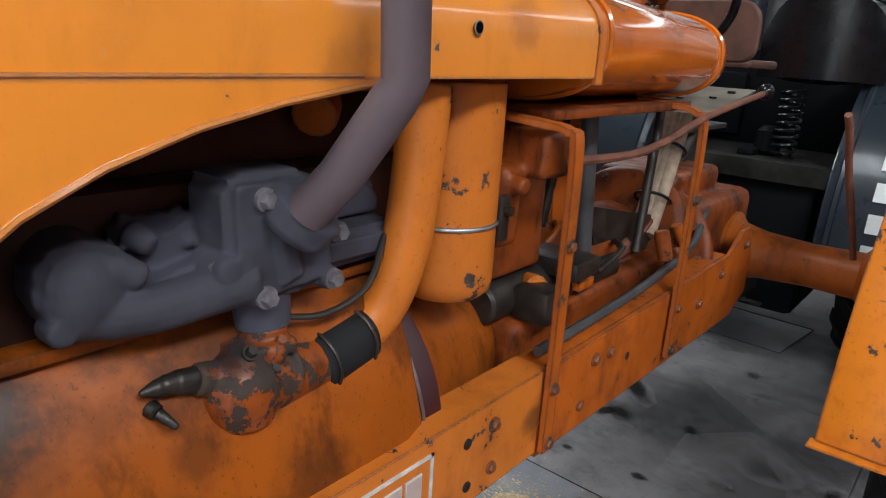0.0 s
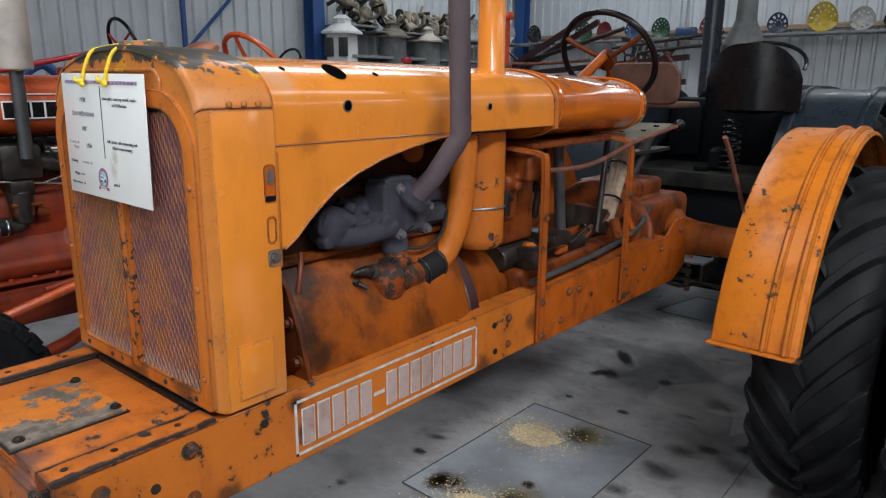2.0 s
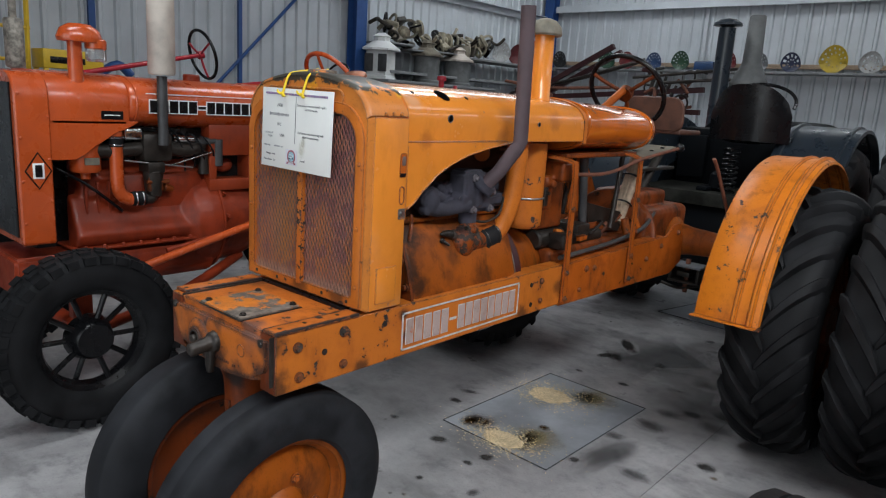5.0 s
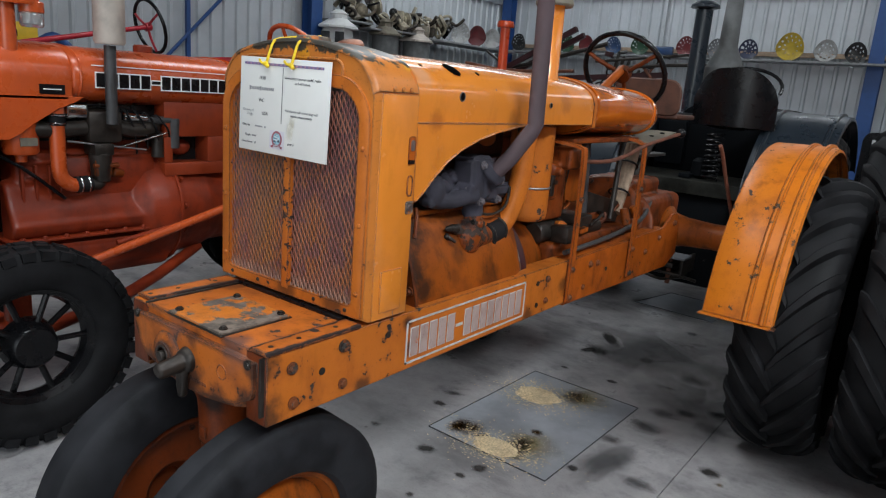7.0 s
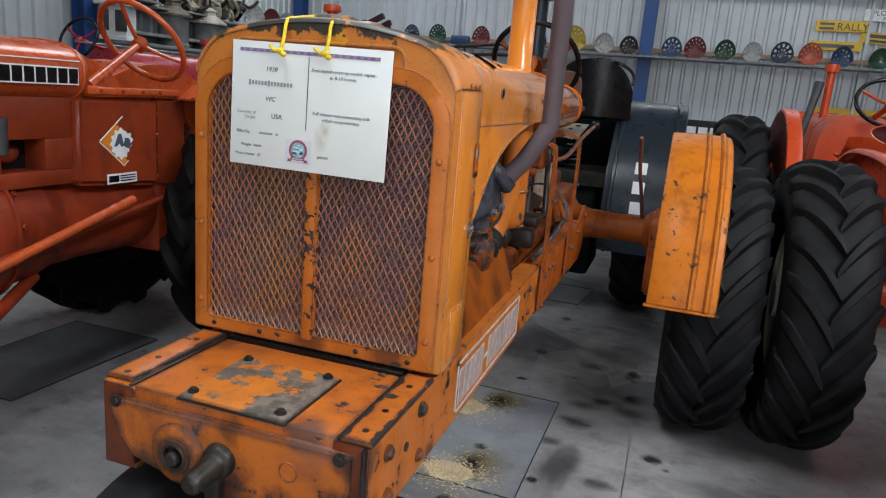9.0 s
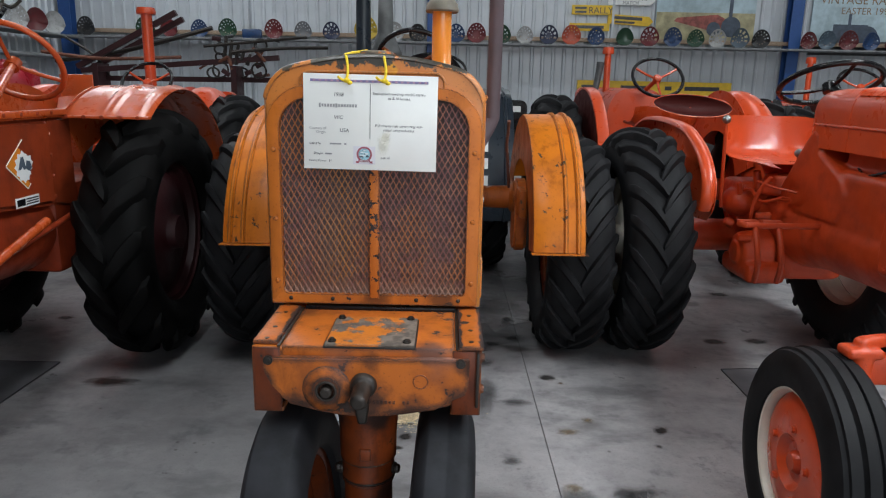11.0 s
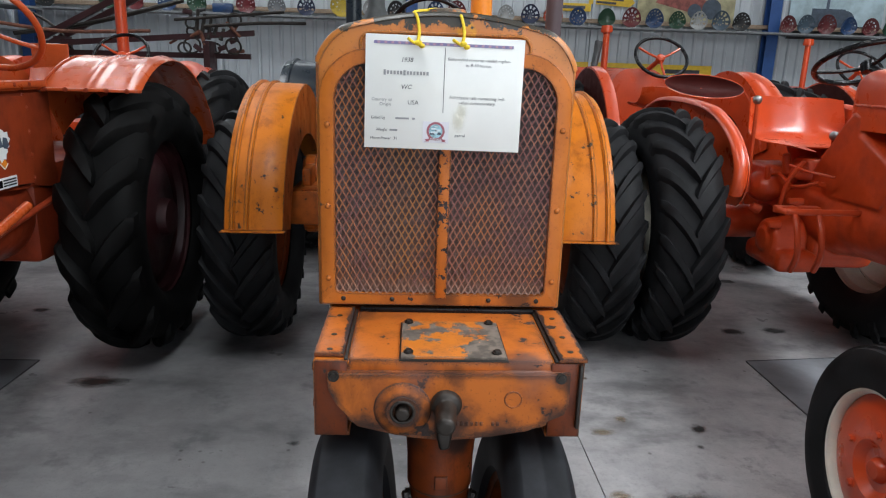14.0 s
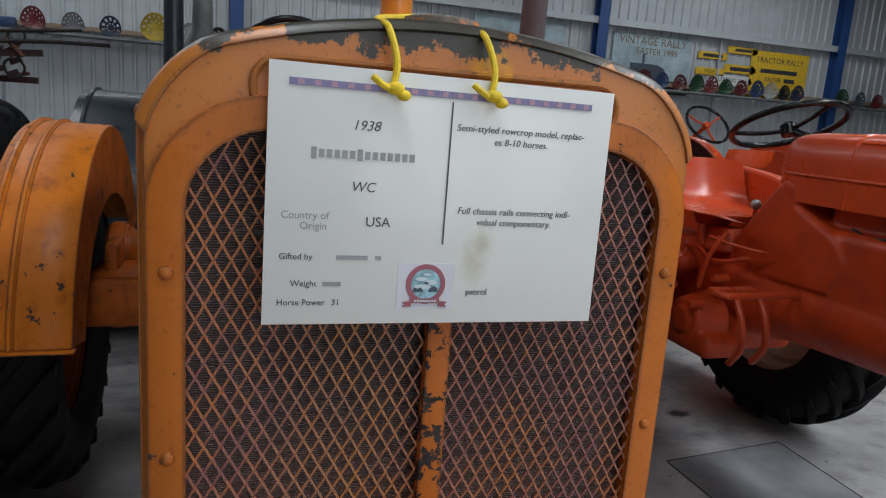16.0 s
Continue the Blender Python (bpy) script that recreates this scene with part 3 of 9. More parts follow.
def prism(bm, poly, axis, a0, a1, bev=0.0, m=None):
    """Extrude a polygon; axis x: poly is (y, z); y: (x, z); z: (x, y)."""
    t = bmesh.new()

    def co(p, a):
        return {"x": (a, p[0], p[1]), "y": (p[0], a, p[1]), "z": (p[0], p[1], a)}[axis]
    lo, hi = [t.verts.new(co(p, a0)) for p in poly], [t.verts.new(co(p, a1)) for p in poly]
    t.faces.new(lo)
    t.faces.new(hi[::-1])
    for i in range(len(poly)):
        j = (i + 1) % len(poly)
        t.faces.new((lo[i], hi[i], hi[j], lo[j]))
    bmesh.ops.recalc_face_normals(t, faces=t.faces[:])
    if bev:
        bmesh.ops.bevel(t, geom=t.edges[:], offset=bev, segments=3 if bev >= 0.008 else 1, affect="EDGES")
    return add(bm, t, m)


def loft(bm, rings, caps=True, closed=True, m=None):
    t = bmesh.new()
    vs = [[t.verts.new(p) for p in r] for r in rings]
    n = len(vs[0])
    for a, b in zip(vs, vs[1:]):
        for k in range(n if closed else n - 1):
            j = (k + 1) % n
            t.faces.new((a[k], a[j], b[j], b[k]))
    if caps and closed:
        t.faces.new(vs[0][::-1])
        t.faces.new(vs[-1])
    bmesh.ops.recalc_face_normals(t, faces=t.faces[:])
    return add(bm, t, m)


def shell(bm, rows, thick):
    """A bent sheet: rows of points made into a skin with a thickness."""
    t = bmesh.new()
    vs = [[t.verts.new(p) for p in r] for r in rows]
    for a, b in zip(vs, vs[1:]):
        for k in range(len(a) - 1):
            t.faces.new((a[k], a[k + 1], b[k + 1], b[k]))
    bmesh.ops.recalc_face_normals(t, faces=t.faces[:])
    bmesh.ops.solidify(t, geom=t.faces[:], thickness=thick)
    return add(bm, t)


def cast(bm, voxel, laps=4, rough=0.0006, grain=55.0):
    """Fuse overlapping closed shapes into one casting with filleted joints and a sandy skin."""
    me = bpy.data.meshes.new("tmp")
    bm.to_mesh(me)
    bm.free()
    tmp = bpy.data.objects.new("tmp", me)
    scene.collection.objects.link(tmp)
    fuse = tmp.modifiers.new("fuse", "REMESH")
    fuse.mode, fuse.voxel_size = "VOXEL", voxel
    relax = tmp.modifiers.new("relax", "SMOOTH")
    relax.factor, relax.iterations = 0.5, laps
    got = bpy.data.meshes.new_from_object(tmp.evaluated_get(bpy.context.evaluated_depsgraph_get()))
    bpy.data.objects.remove(tmp)
    out = bmesh.new()
    out.from_mesh(got)
    bpy.data.meshes.remove(got)
    out.normal_update()
    for v in out.verts:
        v.co += v.normal * rough * noise.noise(v.co * grain)
    return out


def bolt(parent, p, d, r=0.011, h=0.010, mat=None):
    b = B()
    d = Vector(d).normalized()
    p = Vector(p)
    cyl(b, p - d * 0.002, p + d * 0.003, r * 1.35, seg=14)
    lathe(b, [(0, 0.003), (r, 0.003), (r, h - 0.002), (r * 0.85, h), (0, h)], axis_m(p, p + d), 6)
    return part("bolt", b, mat or M_BOLT, parent)


def arc(cx, cz, r, a0, a1, n):
    return [(cx + r * math.cos(radians(a0 + (a1 - a0) * i / n)), cz + r * math.sin(radians(a0 + (a1 - a0) * i / n))) for i in range(n + 1)]


def round_rect(x0, x1, z0, z1, r, n=5):
    """r: radius of the corners, or one for each from bottom right, against the clock."""
    r = [r] * 4 if isinstance(r, (int, float)) else r
    out = []
    for k, (cx, cz) in enumerate(((x1 - r[0], z0 + r[0]), (x1 - r[1], z1 - r[1]), (x0 + r[2], z1 - r[2]), (x0 + r[3], z0 + r[3]))):
        out += arc(cx, cz, max(r[k], 1e-4), -90 + 90 * k, 90 * k, n)
    return out


# ---- wheels ----
XAX = Matrix.Rotation(radians(90), 4, "Y")


def tyre_profile(R, W, rim, bulge=0.5):
    h = R - rim
    w = W / 2
    return [(rim, -w * 0.62), (rim + h * 0.06, -w * 0.80), (rim + h * 0.30, -w * 0.98), (rim + h * 0.55, -w), (rim + h * 0.80, -w * 0.92), (R - h * 0.06, -w * 0.76),
            (R, -w * 0.45), (R + h * 0.015, 0), (R, w * 0.45), (R - h * 0.06, w * 0.76), (rim + h * 0.80, w * 0.92), (rim + h * 0.55, w), (rim + h * 0.30, w * 0.98), (rim + h * 0.06, w * 0.80), (rim, w * 0.62)]


def lugged_tyre(R, W, rim, lugs=22, lug_h=0.034, hand=-1, wide=0.30):
    """A farm tyre: rounded bars in a V on a round carcass, running out over the shoulders; its axle is local x."""
    b = B()
    lathe(b, tyre_profile(R - lug_h, W, rim), XAX, 64)
    w = W / 2
    t = bmesh.new()
    step = 2 * math.pi / lugs
    for side in (-1, 1):
        for i in range(lugs):
            a0 = step * (i + (0.5 if side > 0 else 0))
            rows = []
            for k in range(8):
                u = k / 7
                ax = side * (-0.07 * w + u * 1.06 * w)
                drop = (R - rim) * (0.02 * u + 0.20 * max(0, u - 0.45) ** 1.5 * 2.2)
                ang = a0 + hand * (u ** 0.85) * 0.46 * (0.64 / R) * 0.8
                th = step * (wide - 0.05 + 0.12 * u)
                foot = 1.0 if 0 < k < 7 else 0.55
                base, top = R - lug_h - 0.014 - drop, R - drop - (0 if 0 < k < 7 else lug_h * 0.25)
                mid = top - lug_h * 0.16
                pts = []
                for rr, q in ((base, -1.75), (base + lug_h * 0.45, -1.28), (mid, -1.03), (top, -0.80), (top, 0.80), (mid, 1.03), (base + lug_h * 0.45, 1.28), (base, 1.75)):
                    aa = ang + q * foot * th / 2
                    pts.append(t.verts.new((ax, rr * math.cos(aa), rr * math.sin(aa))))
                rows.append(pts)
            for p, q in zip(rows, rows[1:]):
                for j in range(7):
                    t.faces.new((p[j], p[j + 1], q[j + 1], q[j]))
            t.faces.new(rows[0][::-1])
            t.faces.new(rows[-1])
    bmesh.ops.recalc_face_normals(t, faces=t.faces[:])
    return add(b, t)


def block_tyre(R, W, rim, blocks=34):
    b = B()
    lathe(b, tyre_profile(R - 0.012, W, rim), XAX, 56)
    w = W / 2
    for i in range(blocks):
        a = 2 * math.pi * i / blocks
        for ax in (-w * 0.82, -w * 0.3, w * 0.3, w * 0.82):
            ww = w * 0.22
            drop = 0.004 if abs(ax) < w * 0.5 else 0.016
            box(b, ax - ww, ax + ww, -math.pi * R / blocks * 0.62, math.pi * R / blocks * 0.62, R - 0.03 - drop, R - drop, 0.0, Matrix.Rotation(a + (0.05 if ax > 0 else 0), 4, "X"))
    return b


def ribbed_tyre(R, W, rim, ribs=4, g=0.007):
    w = W / 2
    prof = [(rim, -w * 0.62), (rim + (R - rim) * 0.08, -w * 0.84), (rim + (R - rim) * 0.4, -w), (rim + (R - rim) * 0.7, -w * 0.96), (R - (R - rim) * 0.12, -w * 0.80)]
    for i in range(ribs):
        x0, x1 = -0.70 * w + 1.4 * w * i / ribs, -0.70 * w + 1.4 * w * (i + 1) / ribs
        d = (abs((x0 + x1) / 2) / w) ** 2 * 0.022
        prof += [(R - d - g, x0 + 0.003), (R - d, x0 + 0.006), (R - d, x1 - 0.006), (R - d - g, x1 - 0.003)]
    prof += [(R - (R - rim) * 0.12, w * 0.80), (rim + (R - rim) * 0.7, w * 0.96), (rim + (R - rim) * 0.4, w), (rim + (R - rim) * 0.08, w * 0.84), (rim, w * 0.62)]
    b = B()
    return lathe(b, prof, XAX, 64)


def disc_rim(R, W, dish=0.03, side=1, hub=0.07):
    """A pressed wheel disc with rim flange, dished to one side."""
    w = W / 2
    s = side
    prof = [(R + 0.012, s * w * 0.68), (R + 0.014, s * w * 0.56), (R - 0.012, s * w * 0.52), (R - 0.022, s * w * 0.25), (R * 0.86, s * (w * 0.2 - dish * 0.2)), (R * 0.62, s * (w * 0.2 + dish)), (hub * 1.35, s * (w * 0.2 + dish)), (hub, s * (w * 0.2 + dish + 0.02)), (hub * 0.9, s * (w * 0.2 + dish + 0.06)), (0, s * (w * 0.2 + dish + 0.065))]
    b = B()
    lathe(b, prof, XAX, 40)
    lathe(b, [(R + 0.012, -s * w * 0.68), (R + 0.014, -s * w * 0.56), (R - 0.015, -s * w * 0.5), (R - 0.02, s * w * 0.25)], XAX, 40)
    return b


def wheel(parent, name, at, tyre, rim_bm, rim_mat, rubber=None, camber=0, label="", toe=0):
    e = part(name, rim_bm, rim_mat, parent, label)
    e.matrix_basis = pose(*at, 0, camber, toe)
    part("tyre", tyre, rubber or M_RUBBER, e)
    return e

# ---- the shed ----
X_L, X_R, Y_F, Y_B, Z_T = -7.40, 15.0, -6.0, 10.95, 4.7


def ribbed_sheet(length, height, pitch=0.19, proud=0.028):
    """A wall of ribbed steel in local x and z, its ribs towards -y."""
    t = bmesh.new()
    xs = []
    n = int(length / pitch)
    for i in range(n):
        x = i * pitch
        xs += [(x, 0), (x + pitch * 0.60, 0), (x + pitch * 0.70, -proud), (x + pitch * 0.88, -proud), (x + pitch * 0.98, 0)]
    xs.append((length, 0))
    lo = [t.verts.new((x, y, 0)) for x, y in xs]
    hi = [t.verts.new((x, y, height)) for x, y in xs]
    back = [t.verts.new((x, 0.06, z)) for z in (0, height) for x in (0, length)]
    for i in range(len(xs) - 1):
        t.faces.new((lo[i], lo[i + 1], hi[i + 1], hi[i]))
    t.faces.new((back[0], back[2], back[3], back[1]))
    return t


def wall(name, x, y, rz, length, height=Z_T, mat=None):
    ob = part(name, ribbed_sheet(length, height), mat or M_SHED, None, sharp=20)
    ob.matrix_basis = pose(x, y, 0, 0, 0, rz)
    return tagged(ob, "pale grey ribbed steel sheet shed wall" if mat is None else "unseen shed wall, dark to cut bounced light", "wall", kind="structure")


wall("wall_north", X_L, Y_B, 0, X_R - X_L)
wall("wall_west", X_L, Y_F, 90, Y_B - Y_F)
# East and south walls and the roof are unseen, dark to cut bounce.
wall("wall_east", X_R, Y_B, -90, Y_B - Y_F, Z_T, M_ROOF)
# south wall with a wide vehicle door
wall("wall_south", X_R, Y_F, 180, X_R - 4.3, Z_T, M_ROOF)
wall("wall_south_west", -2.5, Y_F, 180, -2.5 - X_L, Z_T, M_ROOF)
_b = B()
box(_b, -2.5, 4.3, Y_F - 0.06, Y_F, 3.7, Z_T)
tagged(part("wall_south_lintel", _b, M_ROOF, None), "unseen dark sheet above the vehicle door", "wall", kind="structure")

_b = B()
box(_b, X_L - 0.1, X_R + 0.1, Y_F - 0.1, Y_B + 0.1, Z_T, Z_T + 0.06)
tagged(part("ceiling", _b, M_ROOF, None), "unseen dark shed roof that cuts bounced light", "ceiling", kind="structure")

# Unseen glowing sheets, added above the roof lamps to go with them.
for k, (lx, ly, sx, sy, _w) in enumerate(ROOF_FILLS):
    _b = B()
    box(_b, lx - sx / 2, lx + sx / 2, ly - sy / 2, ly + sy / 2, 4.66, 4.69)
    tagged(part("fill_sheet_%d" % (k + 1), _b, M_FILL_SHEET, None), "unseen glowing sheet added over a roof lamp", "skylight", kind="structure")

# floor: slabs with a sawn joint between them
_b = B()
box(_b, -12, 20, -30, 15, -0.12, -0.012)
FLOOR = tagged(part("floor", _b, M_FLOOR, None), "grey painted concrete shed floor with oil drips", "floor", kind="structure")
for x0, x1 in ((-12, -6.12), (-6.116, -0.135), (-0.131, 5.9), (5.904, 20)):
    _b = B()
    box(_b, x0, x1, -30, 15, -0.011, 0.0)
    part("slab", _b, M_FLOOR, FLOOR)


def steel_post(name, x, y, rz=0, h=Z_T):
    """A rolled H column."""
    b = B()
    box(b, -0.10, 0.10, -0.10, -0.088, 0, h)
    box(b, -0.10, 0.10, 0.088, 0.10, 0, h)
    box(b, -0.004, 0.004, -0.088, 0.088, 0, h)
    box(b, -0.13, 0.13, -0.13, 0.13, 0, 0.015)
    return solo(name, b, M_POST, "blue painted steel H column against the shed wall", "column", (x, y, 0), rz)


for px in (-7.22, -0.84, 5.42, 10.85):
    steel_post("steel_column", px, Y_B - 0.15, 0)
for py in (0.5, 5.75):
    steel_post("steel_column", X_L + 0.15, py, 90)
for py, w in ((3.85, 0.05), (2.02, 0.07)):
    b = B()
    box(b, -w / 2, w / 2, -0.02, 0.02, 0, Z_T)
    solo("steel_upright", b, M_POST, "slim blue steel upright on the shed wall", "upright", (X_L + 0.06, py, 0), 90)
b = B()
tube(b, [(0, 3.3, 1.2), (0, 5.7, 3.6)], 0.022, 6)
solo("wall_brace", b, M_POST, "slim blue diagonal steel brace on the wall", "brace", (X_L + 0.10, 0, 0))
b = B()
tube(b, [(0, 2.0, 2.75), (0, 5.65, 2.75)], 0.03, 8)
solo("wall_rail", b, M_POST, "blue horizontal steel tube on the shed wall", "rail", (X_L + 0.09, 0, 0))
# pale purlin and narrow uprights on the far wall
b = B()
prism(b, [(-0.06, 3.18), (-0.06, 3.30), (0.06, 3.30), (0.06, 3.285), (-0.045, 3.285), (-0.045, 3.18)], "x", X_L + 0.3, X_R - 0.2)
solo("wall_purlin", b, M_SHED, "pale steel purlin along the far wall", "purlin", (0, Y_B - 0.13, 0))
b = B()
prism(b, [(-0.06, 2.98), (-0.06, 3.10), (0.06, 3.10), (0.06, 3.085), (-0.045, 3.085), (-0.045, 2.98)], "y", 6.0, Y_B - 0.3)
solo("wall_purlin", b, M_SHED, "pale steel purlin along the side wall", "purlin", (X_L + 0.13, 0, 0))
for px in (-4.1, 2.3, 8.1):
    b = B()
    box(b, -0.02, 0.02, -0.02, 0.02, 0, 3.2)
    solo("wall_strip", b, M_SHED, "narrow pale joint strip on the far wall", "strip", (px, Y_B - 0.05, 0))
# dark skirting band
b = B()
box(b, X_L + 0.1, X_R, Y_B - 0.10, Y_B - 0.035, 0.0, 0.55)
tagged(part("baseboard", b, M_DKGREY, None), "dark low kerb along the far wall", "skirting", kind="structure")

# shelves
b = B()
box(b, X_L + 0.3, X_R - 1.0, Y_B - 0.46, Y_B - 0.06, 2.10, 2.13, 0.003)
solo("wall_shelf", b, M_SHELF, "long grey shelf along the far shed wall", "shelf")
b = B()
box(b, X_L + 0.3, X_R - 1.0, Y_B - 0.10, Y_B - 0.035, 2.20, 2.27, 0.003)
solo("wall_batten", b, M_SACK, "pale brown timber batten behind the shelf", "batten")
b = B()
box(b, X_L + 0.06, X_L + 0.60, 5.9, Y_B - 0.5, 1.72, 1.76, 0.003)
solo("wall_shelf", b, M_SHELF, "grey shelf on the side wall under old lamps", "shelf")

# ---- the old orange row-crop tractor ----
XC = -0.715
TR = thing("old_tractor", "worn faded orange vintage row-crop tractor on concrete floor", "tractor", (XC, 0, 0))
RW = 0.247


def outline_pts(x, z0, z1, rt, rb, crown, n=8):
    """Closed front outline, against the clock from the bottom middle."""
    pts = [(x * k / n, z0) for k in range(n)][0:n]
    pts = [((x - rb) * k / n, z0) for k in range(n)] + arc(x - rb, z0 + rb, rb, -90, 0, n)
    pts += [(x, z0 + rb + (z1 - rt - z0 - rb) * k / n) for k in range(1, n)]
    pts += arc(x - rt, z1 - rt, rt, 0, 90, n)
    pts += [((x - rt) * (1 - k / n), z1) for k in range(1, n)]
    right = pts + [(0, z1)]
    left = [(-px, pz) for px, pz in right[1:-1]][::-1]
    out = []
    for px, pz in right + left:
        w = max(0.0, (pz - (z1 - rt)) / rt) if rt else 0
        out.append((px, pz + crown * w * (1 - (px / x) ** 2)))
    return out


# radiator shell
o_out = outline_pts(0.252, 0.835, 1.376, 0.062, 0.004, 0.048)
o_in = outline_pts(0.216, 0.868, 1.320, 0.060, 0.012, 0.012)
o_soft = outline_pts(0.246, 0.842, 1.369, 0.058, 0.004, 0.046)
b = B()
loft(b, [[(x, 0.026, z) for x, z in o_out], [(x, -0.092, z) for x, z in o_out], [(x, -0.106, z) for x, z in o_soft], [(x * 1.015, -0.110, 1.05 + (z - 1.05) * 1.015) for x, z in o_in]], caps=False)
part("radiator_shell", b, M_SHELL_TOP, TR, "orange shell with paint rubbed to black along the top")
# overhanging top tank with a stepped lower edge, and the pressed oval on its face
band = [(x, z) for x, z in o_out if z > 1.322]
band = [p for p in band if p[0] >= 0] + [p for p in band if p[0] < 0]
b = B()
shell(b, [[(x * kx, y, z + dz) for x, z in band] for y, kx, dz in ((-0.1085, 0.975, -0.007), (-0.1055, 1.000, -0.001), (-0.097, 1.012, 0.002), (0.026, 1.012, 0.002))], 0.003)
part("top_tank", b, M_SHELL_TOP, TR, "orange top tank with paint flaked to black", 60)
b = B()
tube(b, [(x, -0.1095, z) for x, z in round_rect(-0.166, 0.158, 1.338, 1.384, 0.022, 6)], 0.0035, 8, closed=True)
part("pressed_oval", b, M_SHELL_TOP, TR)
for s in (-1, 1):
    b = B()
    box(b, s * 0.2515 - 0.0025, s * 0.2515 + 0.0025, -0.088, 0.028, 0.836, 1.325, 0.002)
    part("shell_side", b, M_OLD_HOOD, TR)
b = B()
box(b, -0.0115, 0.0115, -0.118, -0.104, 0.860, 1.325, 0.002)
part("centre_bar", b, M_BAR, TR, "orange bar chipped black along its edges")
b = B()
box(b, 0.253, 0.2585, -0.068, 0.002, 0.852, 0.948, 0.002)
part("patch_plate", b, M_OLD_HOOD, TR)
b = B()
box(b, -0.235, 0.235, -0.097, 0.015, 0.84, 1.34)
part("radiator_core", b, M_CORE, TR, "dark finned radiator core")


def expanded_metal():
    """Diamond mesh of twisted strands, cut to the grille opening."""
    t = bmesh.new()
    w, h = 0.0140, 0.0252
    y0 = -0.1075
    cols, rows = int(0.445 / w) + 1, int(0.46 / (h / 2)) + 1
    for half in (-1, 1):
        for c in range(-1, cols + 1):
            for r in range(rows):
                xa = -0.2225 + c * w + (0 if r % 2 == 0 else w / 2)
                za = 0.866 + r * h / 2
                xb, zb = xa + half * w / 2, za + h / 2
                if abs(xa) > 0.224 or abs(xb) > 0.224 or zb > 1.328:
                    continue
                if abs(xb) > 0.16 and zb > 1.27 and math.hypot(abs(xb) - 0.152, zb - 1.256) > 0.076:
                    continue
                d = Vector((xb - xa, 0, zb - za)).normalized()
                sd = Vector((d.z, 0, -d.x)) * 0.00100
                dp = Vector((0.0, 0.0011, 0))
                vs = []
                for q in (Vector((xa, y0 + 0.001 * half, za)), Vector((xb, y0 - 0.001 * half, zb))):
                    vs.append([t.verts.new(q + sd * i + dp * j) for i, j in ((-1, -1), (1, -1), (1, 1), (-1, 1))])
                for k in range(4):
                    j = (k + 1) % 4
                    t.faces.new((vs[0][k], vs[0][j], vs[1][j], vs[1][k]))
    bmesh.ops.recalc_face_normals(t, faces=t.faces[:])
    return t


# raised frame round the grille opening
o_rim = outline_pts(0.245, 0.845, 1.345, 0.084, 0.006, 0.014)
b = B()
loft(b, [[(x, -0.105, z) for x, z in o_rim], [(x, -0.1135, z) for x, z in o_rim], [(x * 0.992, -0.1150, z * 0.9995) for x, z in o_rim], [(x, -0.1150, z) for x, z in o_in], [(x, -0.100, z) for x, z in o_in]], caps=False)
part("grille_frame", b, M_OLD, TR)
part("grille_mesh", expanded_metal(), M_MESH, TR, "rusty orange expanded-metal grille")
for s in (-1, 1):
    for z in (0.90, 1.05, 1.21):
        b = B()
        ball(b, (s * 0.230, -0.1155, z), 0.006, (1, 0.6, 1), 10)
        part("rivet", b, M_OLD, TR)
    for k in range(3):
        b = B()
        ball(b, (s * 0.2565, -0.055 + 0.026 * k, 1.334), 0.0055, (0.45, 1, 1), 10)
        part("rivet", b, M_SHELL_TOP, TR)
for x in (-0.2, -0.1, 0.1, 0.2):
    b = B()
    ball(b, (x, -0.1155, 0.857), 0.005, (1, 0.6, 1), 8)
    part("rivet", b, M_IRON, TR)
# radiator cap
b = B()
lathe(b, [(0, 1.395), (0.054, 1.395), (0.052, 1.408), (0.042, 1.420), (0, 1.421)], Matrix.Translation((0, -0.05, 0)), 28)
for s in (-1, 1):
    box(b, s * 0.046 - 0.016, s * 0.046 + 0.016, -0.063, -0.037, 1.408, 1.418, 0.005)
part("radiator_neck", b, M_OLD, TR)
b = B()
lathe(b, [(0, 1.4215), (0.037, 1.4215), (0.039, 1.425), (0.037, 1.432), (0.030, 1.434), (0, 1.435)], Matrix.Translation((0, -0.05, 0)), 24)
part("radiator_cap", b, M_PLATE, TR, "radiator cap with paint rubbed to grey")
b = B()
lathe(b, [(0, 0), (0.036, 0), (0.040, 0.005), (0.037, 0.012), (0.022, 0.018), (0, 0.020)], pose(0.006, 0.052, 1.414, 24, 6, 0), 24)
box(b, -0.012, 0.024, 0.035, 0.065, 1.404, 1.416, 0.004)
part("filler_lid", b, plain("rusty_copper_lid", (0.30, 0.105, 0.05), 0.4, 0.4, vary=0.4, scale=30, bump=0.3), TR, "tilted rusty copper filler lid")


# hood: sections along y, right half mirrored
def hood_section(y, w, zs, zt, base):
    pts = [(w, base), (w, zs)]
    for a in range(1, 13):
        u = radians(90 * a / 12)
        pts.append((w * math.cos(u) ** 0.62, zs + (zt - zs) * math.sin(u) ** 0.85))
    right = [(x, y, z) for x, z in pts]
    left = [(-x, y, z) for x, z in pts[:-1]][::-1]
    return right + left


